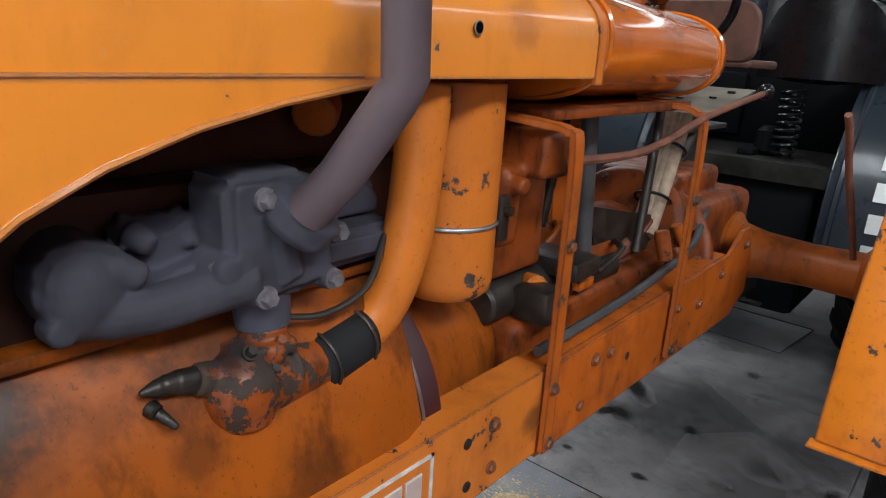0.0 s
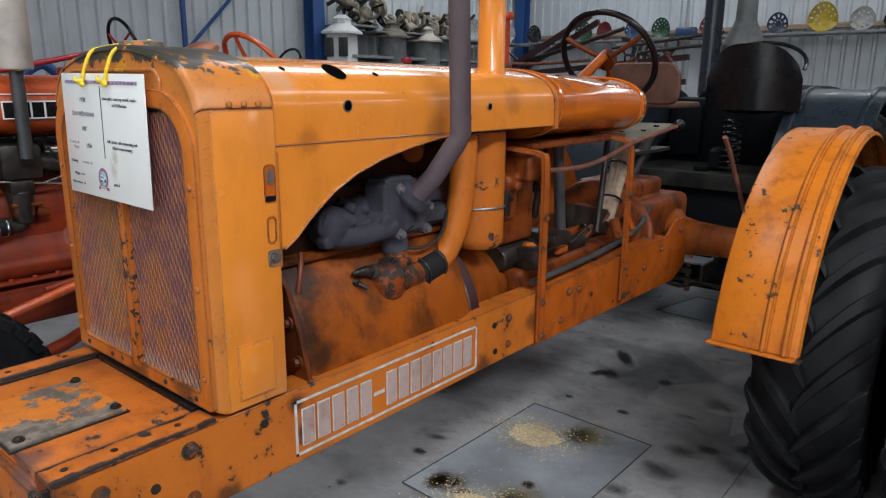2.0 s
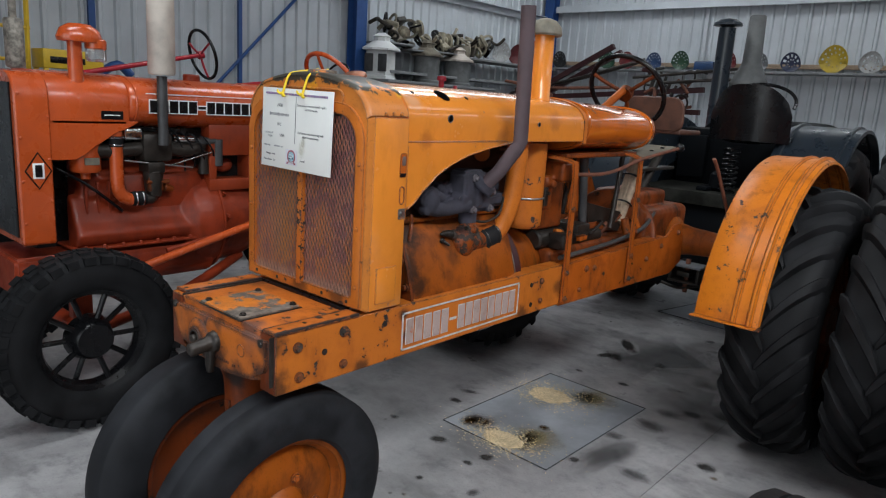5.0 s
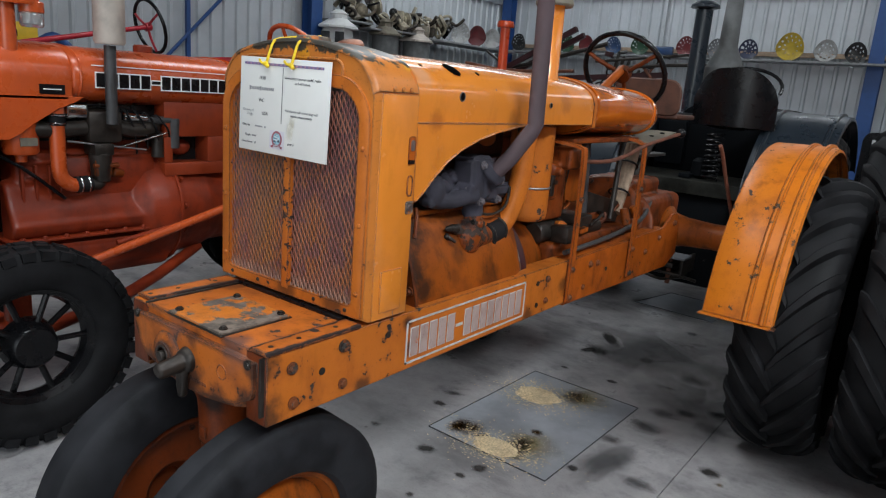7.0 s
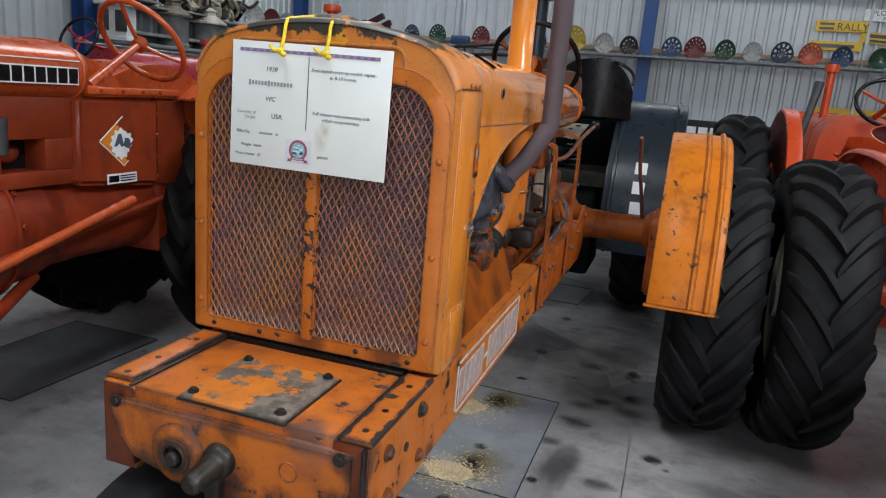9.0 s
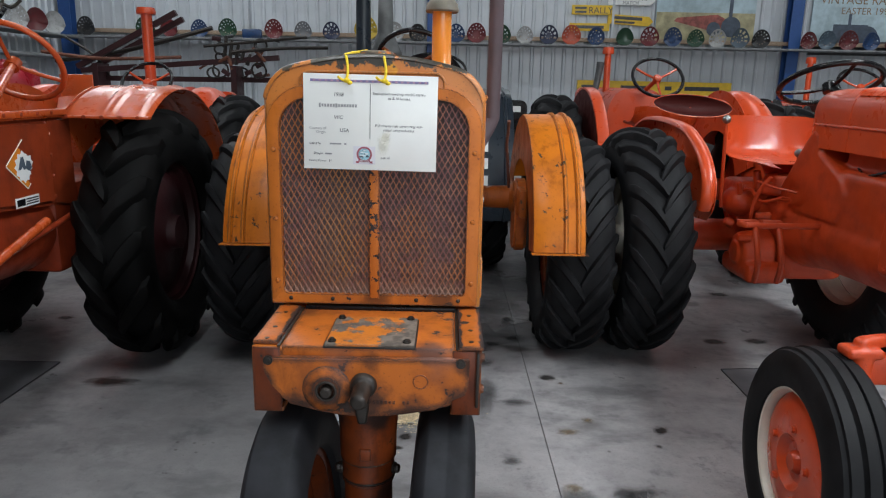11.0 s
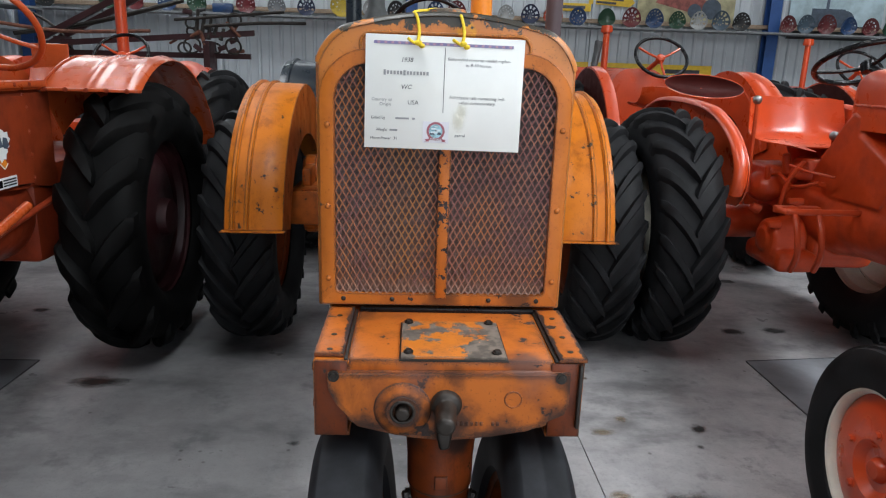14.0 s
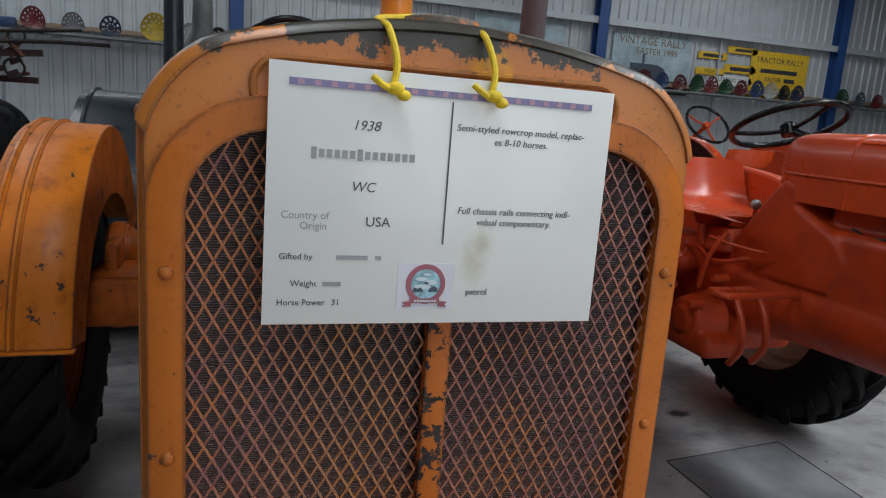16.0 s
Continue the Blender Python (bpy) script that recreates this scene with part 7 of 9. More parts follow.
BT = thing("small_tractor", "glossy red-orange small vintage tractor with cream front rims", "tractor", (XB, 0, 0))


def crown_fender(parent, x0, x1):
    """A flat plate beside the wheel with a rounded rim turned out over the tyre; x0: the rim's edge, x1: the plate."""
    path = smooth_path([(0, 1.500, 0.815), (0, 1.474, 0.88), (0, 1.490, 0.975), (0, 1.575, 1.072), (0, 1.71, 1.146), (0, 1.89, 1.196), (0, 2.25, 1.218), (0, 2.60, 1.200), (0, 2.90, 1.10)], 5)
    rows = []
    for i, p in enumerate(path):
        d = (path[min(i + 1, len(path) - 1)] - path[max(i - 1, 0)]).normalized()
        n = Vector((0, -d.z, d.y))
        rows.append([Vector((x0 + (x1 - x0) * u, p.y, p.z)) + n * h for u, h in ((0, -0.018), (0.06, -0.006), (0.25, 0.002), (0.6, 0.004), (0.85, 0.0), (0.97, -0.010), (1.0, -0.022))])
    b = B()
    shell(b, rows, 0.004)
    ob = part("fender", b, M_NEW, parent, "glossy red-orange crown fender", 50)
    b = B()
    prism(b, [(p.y + 0.004, p.z - 0.012) for p in path] + [(2.86, 0.80), (1.80, 0.74), (1.56, 0.76)], "x", x1 - 0.002, x1 + 0.002)
    part("fender_plate", b, M_NEW, ob)


def small_hood(y, k, dz, low=1.135, wide=0.168):
    pts = [(wide * k, y, low), (wide * k, y, 1.232)]
    for i in range(21):
        u = math.pi * i / 20
        pts.append((wide * k * math.copysign(abs(math.cos(u)) ** 0.42, math.cos(u)), y, 1.262 + (0.128 + dz) * math.sin(u) ** 0.75))
    return pts + [(-wide * k, y, 1.232), (-wide * k, y, low)]


b = B()
loft(b, [small_hood(y, k, dz) for y, k, dz in ((0.02, 1, 0), (0.6, 1, 0), (1.09, 1, 0), (1.30, 0.99, -0.003), (1.365, 0.965, -0.010), (1.395, 0.92, -0.020), (1.412, 0.84, -0.036), (1.418, 0.70, -0.06))])
part("hood", b, M_NEW, BT, "glossy red-orange hood", 50)
b = B()
shell(b, [small_hood(y, k, dz) for y, k, dz in ((1.092, 1.0, 0), (1.095, 1.016, 0.003), (1.108, 1.016, 0.003), (1.111, 1.0, 0))], 0.003)
part("hood_band", b, M_NEW, BT)
b = B()
hood_barrel(b, -0.42, 0.015, 0.172, 1.06, 1.39, 0.5)
part("hood_nose", b, M_NEW, BT, "", 50)
for s in (-1, 1):
    b = B()
    tube(b, [(s * 0.1685, -0.40, 1.234), (s * 0.1685, 1.28, 1.234), (s * 0.160, 1.37, 1.234)], 0.006, 8)
    part("hood_bead", b, M_NEW, BT)
    b = B()
    tube(b, [(s * 0.150, 0.02, 1.358), (s * 0.150, 1.08, 1.358)], 0.003, 6)
    part("hood_crease", b, M_NEW, BT)
# filler neck and its tapered cap
b = B()
lathe(b, [(0, 1.375), (0.050, 1.375), (0.050, 1.384), (0.030, 1.388), (0.030, 1.404), (0, 1.404)], Matrix.Translation((0, 0.975, 0)), 28)
part("filler_neck", b, M_NEW_CAST, BT)
b = B()
lathe(b, [(0, 1.402), (0.058, 1.402), (0.060, 1.407), (0.058, 1.420), (0.053, 1.424), (0.044, 1.462), (0.038, 1.469), (0, 1.470)], Matrix.Translation((0, 0.975, 0)), 12)
part("filler_cap", b, M_NEW, BT, "tapered red-orange filler cap", 20)
# cowl, torque tube and gearbox: one smooth casting
b = B()
prism(b, [(1.36, 1.220), (1.43, 1.15), (1.53, 1.02), (1.63, 0.89), (1.60, 0.82), (1.10, 0.83), (1.055, 0.91), (1.05, 0.965), (1.09, 1.02), (1.14, 1.055), (1.22, 1.090), (1.29, 1.125), (1.30, 1.20)], "x", -0.168, 0.168, 0.012)
box(b, -0.154, 0.154, 0.58, 1.20, 0.78, 1.06, 0.03)
box(b, -0.10, 0.10, 0.58, 1.20, 1.05, 1.17, 0.02)
lathe(b, [(0, 0), (0.185, 0), (0.195, 0.02), (0.195, 0.06), (0.175, 0.10), (0.165, 0.25), (0.165, 0.65), (0.17, 0.90), (0.19, 1.05), (0.20, 1.30), (0, 1.30)], axis_m((0, 0.44, 0.785), (0, 1.72, 0.74)), 36)
prism(b, [(0.60, 1.03), (0.72, 1.01), (0.75, 0.93), (0.76, 0.80), (0.74, 0.72), (0.60, 0.72), (0.58, 0.90)], "x", -0.195, -0.10, 0.012)
box(b, -0.16, 0.16, 1.50, 2.1, 0.48, 0.90, 0.05)
part("gearbox_casting", cast(b, 0.0075, 4, 0.0008, 30), M_NEW_CAST, BT, "smooth red-orange gearbox and clutch casting", 80)
b = B()
box(b, -0.13, 0.13, -0.38, 0.48, 0.50, 1.07, 0.03)
box(b, -0.18, -0.08, 0.46, 0.60, 0.92, 1.07, 0.03)
prism(b, [(0.02, 0.58), (0.44, 0.56), (0.46, 0.74), (0.02, 0.76)], "x", -0.17, 0.17, 0.02)
part("engine_block", cast(b, 0.008, 3, 0.001, 30), M_NEW_CAST, BT, "", 80)
b = B()
box(b, -0.195, -0.13, 0.0, 0.36, 0.80, 0.96, 0.02)
cyl(b, (-0.185, 0.30, 0.950), (-0.185, 0.665, 0.955), 0.052, 0.052, 24, 0.010)
cyl(b, (-0.175, 0.45, 0.80), (-0.175, 0.45, 0.975), 0.052, 0.050, 20, 0.012)
tube(b, [(-0.165, 0.30, 0.88), (-0.20, 0.14, 0.93), (-0.18, -0.1, 1.0)], 0.035, 14, 4)
tube(b, [(-0.175, 0.45, 0.96), (-0.18, 0.43, 1.05), (-0.165, 0.36, 1.10)], 0.030, 14, 4)
part("dark_manifold", cast(b, 0.006, 3, 0.0008, 40), M_BLACKP, BT, "black manifold and filter", 80)
b = B()
cyl(b, (-0.080, 1.01, 1.052), (-0.125, 1.01, 1.052), 0.012, 0.010, 12, 0.003)
part("bright_plug", b, M_CHROME, BT)
for y, z in ((0.66, 0.95), (0.67, 0.80), (0.64, 1.005), (0.70, 0.75)):
    bolt(BT, (-0.195, y, z), (-1, 0, 0), 0.010, 0.008, M_NEW_CAST)
b = B()
box(b, -0.150, -0.075, 0.70, 0.84, 1.066, 1.128, 0.014)
cyl(b, (-0.12, 0.77, 1.10), (-0.12, 0.77, 1.16), 0.024, seg=14)
part("filter_bowl", cast(b, 0.004, 2, 0.0006, 40), M_NEW_CAST, BT, "", 70)
b = B()
tube(b, [(-0.13, 0.84, 1.09), (-0.13, 0.95, 1.06), (-0.12, 1.02, 1.052), (-0.10, 1.10, 1.07)], 0.006, 8, 4)
part("fuel_line", b, M_BLACKP, BT)
# brackets, drums and linkage beside the gearbox
b = B()
cyl(b, (-0.56, 1.92, 0.62), (0.56, 1.92, 0.62), 0.085, seg=24)
cyl(b, (-0.14, 1.66, 0.88), (-0.14, 1.66, 0.98), 0.09, 0.07, 20, 0.012)
cyl(b, (-0.33, 1.62, 0.60), (-0.18, 1.62, 0.60), 0.095, 0.12, 24, 0.015)
cyl(b, (-0.345, 1.62, 0.60), (-0.32, 1.62, 0.60), 0.055, 0.065, 20, 0.006)
box(b, -0.33, -0.14, 1.46, 1.80, 0.47, 0.57, 0.03)
ball(b, (-0.27, 1.80, 0.82), 0.085, (1.0, 1.2, 0.9))
box(b, -0.30, -0.10, 1.72, 1.98, 0.78, 0.93, 0.03)
part("rear_housing", cast(b, 0.007, 3, 0.001, 40), M_NEW_CAST, BT, "", 80)
for p, q, r in (((-0.22, 1.70, 0.90), (-0.24, 1.70, 0.99), 0.022), ((-0.29, 1.74, 0.86), (-0.31, 1.72, 0.93), 0.016), ((-0.20, 1.58, 0.93), (-0.26, 1.56, 0.95), 0.014), ((-0.30, 1.55, 0.68), (-0.36, 1.55, 0.68), 0.020), ((-0.24, 1.50, 0.80), (-0.31, 1.50, 0.80), 0.017), ((-0.33, 1.70, 0.72), (-0.37, 1.70, 0.74), 0.024), ((-0.18, 1.46, 0.88), (-0.235, 1.45, 0.89), 0.013)):
    b = B()
    cyl(b, p, q, r, r * 0.8, 14, 0.004)
    part("gearbox_fitting", b, M_NEW_CAST, BT)
for pts, r in (([(-0.24, 1.40, 0.90), (-0.27, 1.55, 0.86), (-0.27, 1.68, 0.90), (-0.30, 1.80, 0.85)], 0.008), ([(-0.25, 1.52, 0.98), (-0.29, 1.56, 0.88), (-0.29, 1.60, 0.74)], 0.010), ([(-0.20, 1.36, 0.93), (-0.26, 1.46, 0.94), (-0.27, 1.60, 0.95)], 0.006)):
    b = B()
    tube(b, pts, r, 8, 4)
    part("brake_linkage", b, M_NEW_CAST, BT)
# pedals hung on a cross shaft
b = B()
tube(b, [(-0.45, 1.30, 0.800), (-0.47, 1.22, 0.805), (-0.14, 1.22, 0.805)], 0.013, 10, 2)
part("pedal_shaft", b, M_NEW_CAST, BT)
for x in (-0.43, -0.33):
    b = B()
    tube(b, [(x, 1.23, 0.805), (x - 0.01, 1.17, 0.74), (x, 1.16, 0.64), (x + 0.03, 1.24, 0.55)], 0.013, 8, 4)
    box(b, x - 0.045, x + 0.045, 1.28, 1.32, 0.785, 0.815, 0.006)
    part("brake_pedal", b, M_NEW_CAST, BT)
bucket_seat(BT, (-0.055, 1.84, 1.030), 0.51, 0.50, 0.212, M_NEW, lip=0.12)
b = B()
cyl(b, (-0.055, 1.86, 0.92), (-0.055, 1.86, 1.03), 0.05, 0.10, 18, 0.006)
part("seat_post", b, M_NEW_CAST, BT)
for x, y, z0, z1, mt in ((-0.415, 1.70, 0.80, 1.222, M_STEEL), (-0.130, 1.53, 0.90, 1.080, M_STEEL)):
    b = B()
    tube(b, [(x + 0.03, y + 0.03, z0), (x + 0.012, y + 0.012, z0 + 0.5 * (z1 - z0)), (x, y, z1)], 0.0085, 10, 3)
    part("lever", b, M_NEW_CAST, BT)
    b = B()
    ball(b, (x, y, z1 + 0.012), 0.021)
    part("lever_knob", b, mt, BT, "worn grey lever knob")
steering(BT, (-0.035, 1.53, 1.408), 0.208, -25, M_BLACKP, M_BLACKP, (0.0, 1.10, 1.28), thick=0.0125, spokes=(30, 150, 270))
# adjustable front axle
b = B()
box(b, -0.50 - TREAD, 0.50 + TREAD, 0.06, 0.11, 0.585, 0.668, 0.008)
prism(b, [(-0.14, 0.60), (0.14, 0.60), (0.18, 0.74), (-0.18, 0.74)], "y", 0.0, 0.16, 0.01)
prism(b, [(-0.36, 0.59), (-0.18, 0.59), (-0.20, 0.54), (-0.33, 0.50)], "y", 0.05, 0.10, 0.008)
part("front_axle", b, M_NEW_CAST, BT, "straight red-orange axle beam with adjusting holes")
b = B()
tube(b, [(-0.44, 0.13, 0.690), (0.44, 0.13, 0.690)], 0.012, 10)
part("tie_rod", b, M_NEW_CAST, BT)
for x in (-0.386, -0.338, -0.296):
    b = B()
    cyl(b, (x - TREAD, 0.058, 0.622), (x - TREAD, 0.062, 0.622), 0.010, seg=12)
    part("axle_hole", b, M_BLACKP, BT)
for s in (-1, 1):
    xs = s * (0.505 + TREAD)
    b = B()
    cyl(b, (xs, 0.085, 0.30), (xs, 0.085, 0.668), 0.032, 0.036, 16, 0.004)
    cyl(b, (xs, 0.085, 0.668), (xs, 0.085, 0.712), 0.026, 0.020, 14, 0.004)
    box(b, xs - 0.05, xs + 0.05, 0.05, 0.12, 0.660, 0.690, 0.010)
    tube(b, [(xs, 0.085, 0.700), (xs - s * 0.065, 0.10, 0.702), (xs - s * 0.115, 0.13, 0.692)], 0.020, 10, 3)
    cyl(b, (xs, 0.09, 0.319), (xs + s * 0.095, 0.09, 0.319), 0.028, seg=14)
    part("spindle", cast(b, 0.005, 2, 0.0006), M_NEW_CAST, BT, "", 80)
    b = B()
    lathe(b, [(0.202, s * 0.032), (0.194, s * 0.042), (0.165, s * 0.054), (0.115, s * 0.060), (0.080, s * 0.062), (0.072, s * 0.054), (0.058, s * 0.040), (0, s * 0.036)], XAX, 44)
    lathe(b, [(0.206, -s * 0.06), (0.200, -s * 0.05), (0.196, s * 0.01), (0.202, s * 0.012)], XAX, 44)
    w = wheel(BT, "front_wheel", (s * (0.590 + TREAD), 0.09, 0.331), ribbed_tyre(0.333, 0.172, 0.206, 3), b, M_NEW, M_RUBBER, toe=3.5 * s, label="red-orange front wheel with cream rim")
    b = B()
    lathe(b, [(0.217, s * 0.067), (0.219, s * 0.056), (0.208, s * 0.040), (0.206, s * 0.012), (0.199, s * 0.012), (0.200, s * 0.050), (0.206, s * 0.064)], XAX, 44, close=True)
    part("rim_flange", b, M_CREAM, w, "cream painted rim")
    b = B()
    cyl(b, (s * 0.030, 0, 0), (s * 0.058, 0, 0), 0.036, 0.030, 20, 0.006)
    part("hub_cap", b, M_NEW_CAST, w)
    for k in range(5):
        a = 2 * math.pi * (k + 0.3) / 5
        bolt(w, (s * 0.060, 0.105 * math.cos(a), 0.105 * math.sin(a)), (s, 0, 0), 0.010, 0.012, M_NEW)
    wheel(BT, "rear_wheel", (-0.645 - TREAD if s < 0 else 0.450, 1.90, 0.59), lugged_tyre(0.59, 0.31, 0.33, 22, 0.038), disc_rim(0.33, 0.24, 0.03, s, 0.08), M_CREAM, label="black lugged rear tyre on cream rim")
    crown_fender(BT, -0.580 if s < 0 else 0.275, -0.515 if s < 0 else 0.210)

# ---- the big blue-black tractor behind, facing the wall ----
XL = -0.88
LT = thing("dark_tractor", "big blue-black single-cylinder tractor with spring seat", "tractor", (XL, 0, 0))
for s in (-1, 1):
    b = B()
    prof = [(s * 0.38, -0.015), (s * 0.385, 0), (s * 0.41, 0.004), (s * 0.415, 0.018), (s * 0.43, 0.018), (s * 0.435, 0.004), (s * 0.72, 0.004), (s * 0.725, 0.018), (s * 0.74, 0.018), (s * 0.745, 0.004), (s * 0.785, 0), (s * 0.79, -0.02)]
    rows = []
    for i in range(33):
        a = radians(195 - 165 * i / 32)
        rows.append([(px, 3.62 + (0.70 + h) * math.cos(a), 0.655 + (0.70 + h) * math.sin(a)) for px, h in prof])
    shell(b, rows, 0.005)
    part("fender", b, M_NAVY, LT, "glossy blue-black drum fender", 50)
    b = B()
    rows = []
    for i in range(33):
        a = radians(195 - 165 * i / 32)
        rows.append([(s * 0.385, 3.62 + r * math.cos(a), 0.655 + r * math.sin(a)) for r in (0.70, 0.55, 0.40)])
    shell(b, rows, 0.005)
    part("fender_skirt", b, M_NAVY, LT)
    wheel(LT, "rear_wheel", (s * 0.62, 3.62, 0.63), lugged_tyre(0.63, 0.32, 0.36, 18, 0.03), disc_rim(0.36, 0.26, 0.03, s, 0.09), M_MAROON, label="black lugged rear tyre")
    wheel(LT, "front_wheel", (s * 0.50, 5.55, 0.40), ribbed_tyre(0.40, 0.18, 0.25, 3), disc_rim(0.25, 0.15, 0.02, s, 0.06), M_MAROON)
# white blocks down the fender back
for k in range(4):
    a = radians(155 + 9.6 * (k - 0.2))
    b = B()
    m = Matrix.Translation((0.575, 3.62 + 0.706 * math.cos(a), 0.655 + 0.706 * math.sin(a))) @ Matrix.Rotation(a - math.pi, 4, "X")
    box(b, -0.034, 0.034, -0.004, 0.002, -0.036, 0.036, 0, m)
    part("letter_block", b, M_WHITE, LT, "plain white painted block")
b = B()
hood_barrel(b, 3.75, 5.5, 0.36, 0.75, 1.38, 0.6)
part("hood", b, M_NAVY_SHADE, LT)
b = B()
box(b, -0.44, 0.44, 2.98, 3.62, 0.885, 0.915, 0.006)
box(b, -0.44, 0.44, 2.97, 2.985, 0.84, 0.92, 0.003)
part("platform", b, M_PLATFORM, LT, "dusty steel platform")
# The gearbox block is added to darken the space under the platform.
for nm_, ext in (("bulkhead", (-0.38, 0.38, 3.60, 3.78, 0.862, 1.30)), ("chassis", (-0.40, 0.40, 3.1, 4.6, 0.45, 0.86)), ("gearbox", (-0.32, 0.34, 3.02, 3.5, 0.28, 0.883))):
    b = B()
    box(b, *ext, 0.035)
    part(nm_, b, M_NAVY_SHADE, LT)
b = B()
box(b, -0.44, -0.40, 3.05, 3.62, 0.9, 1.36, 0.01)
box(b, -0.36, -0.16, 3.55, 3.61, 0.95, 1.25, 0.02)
part("side_panel", b, M_NAVY_SHADE, LT)
# spring seat
b = B()
rows = []
for i in range(13):
    v = i / 12
    rows.append([])
    for u in range(15):
        s_ = 2 * u / 14 - 1
        zz = 1.235 + (0.0 if v < 0.3 else 0.345 * ((v - 0.3) / 0.7)) - 0.035 * (v > 0.5) * abs(s_) ** 3 * (v - 0.5) * 6
        wd = 0.235 * (1 - 0.12 * max(0, v - 0.75) * 4 * abs(s_))
        yy = 3.34 - 0.22 * min(v / 0.3, 1) - 0.03 * v + 0.10 * abs(s_) ** 2.2
        rows[-1].append((0.215 + wd * s_, yy, zz + 0.05 * abs(s_) ** 3 * (v < 0.3)))
shell(b, rows, 0.006)
part("seat", b, M_BLACKP, LT, "black pressed steel seat", 60)
b = B()
tube(b, [(0.225 + 0.225 * math.cos(a), 3.26 + 0.05 * math.sin(a) - 0.02, 1.475 + 0.115 * math.sin(a)) for a in [math.pi * k / 14 for k in range(-1, 13)]], 0.010, 8)
part("seat_rail", b, M_BLACKP, LT)
b = B()
turns = 9
tube(b, [(0.15 + 0.045 * math.cos(2 * math.pi * k / 14), 3.16 + 0.045 * math.sin(2 * math.pi * k / 14), 0.92 + 0.28 * k / (14 * turns)) for k in range(14 * turns + 1)], 0.007, 6)
part("coil_spring", b, M_BLACKP, LT, "dusty black coil spring")
b = B()
cyl(b, (0.07, 3.22, 0.915), (0.07, 3.22, 1.04), 0.055, 0.05, 16, 0.02)
box(b, -0.02, 0.05, 3.10, 3.30, 0.915, 0.945, 0.008)
part("pedal_box", b, M_NAVY_SHADE, LT)
# chimney stacks
b = B()
lathe(b, [(0, 1.30), (0.062, 1.30), (0.060, 2.04), (0, 2.04)], Matrix.Translation((-0.38, 4.22, 0)), 24)
part("chimney", b, M_NAVY, LT)
b = B()
lathe(b, [(0.05, 2.05), (0.105, 2.055), (0.10, 2.075), (0.06, 2.10), (0, 2.11)], Matrix.Translation((-0.38, 4.22, 0)), 24)
part("chimney_cap", b, M_NAVY, LT)
b = B()
lathe(b, [(0.14, 1.64), (0.13, 1.66), (0.075, 1.78), (0.068, 1.80), (0.058, 2.13), (0.05, 2.14), (0.045, 2.10)], Matrix.Translation((-0.21, 4.35, 0)), 24)
lathe(b, [(0, 1.35), (0.14, 1.35), (0.14, 1.64), (0, 1.64)], Matrix.Translation((-0.21, 4.35, 0)), 24)
part("chimney", b, M_CHIMNEY, LT, "pale grey dusty chimney")
# drawbar with its hitch plates under the platform
for nm_, ext, mt in (("drawbar", (0.05, 0.13, 2.80, 3.15, 0.415, 0.445), M_IRON), ("hitch_plate", (-0.01, 0.20, 2.78, 2.92, 0.475, 0.490), M_DULLTRAY), ("hitch_plate", (0.0, 0.19, 2.79, 2.91, 0.375, 0.388), M_IRON), ("hitch_pin", (0.085, 0.110, 2.835, 2.860, 0.31, 0.52), M_RUSTY)):
    b = B()
    box(b, *ext, 0.004)
    part(nm_, b, mt, LT)
for x in (0.0, 0.17):
    b = B()
    box(b, x, x + 0.018, 2.80, 3.10, 0.38, 0.485, 0.003)
    part("hitch_side", b, M_IRON, LT)
b = B()
tube(b, [(-0.06, 2.86, 0.34), (0.06, 2.84, 0.33), (0.16, 2.86, 0.36), (0.24, 2.92, 0.34)], 0.010, 8, 4)
part("hitch_chain", b, M_IRON, LT)


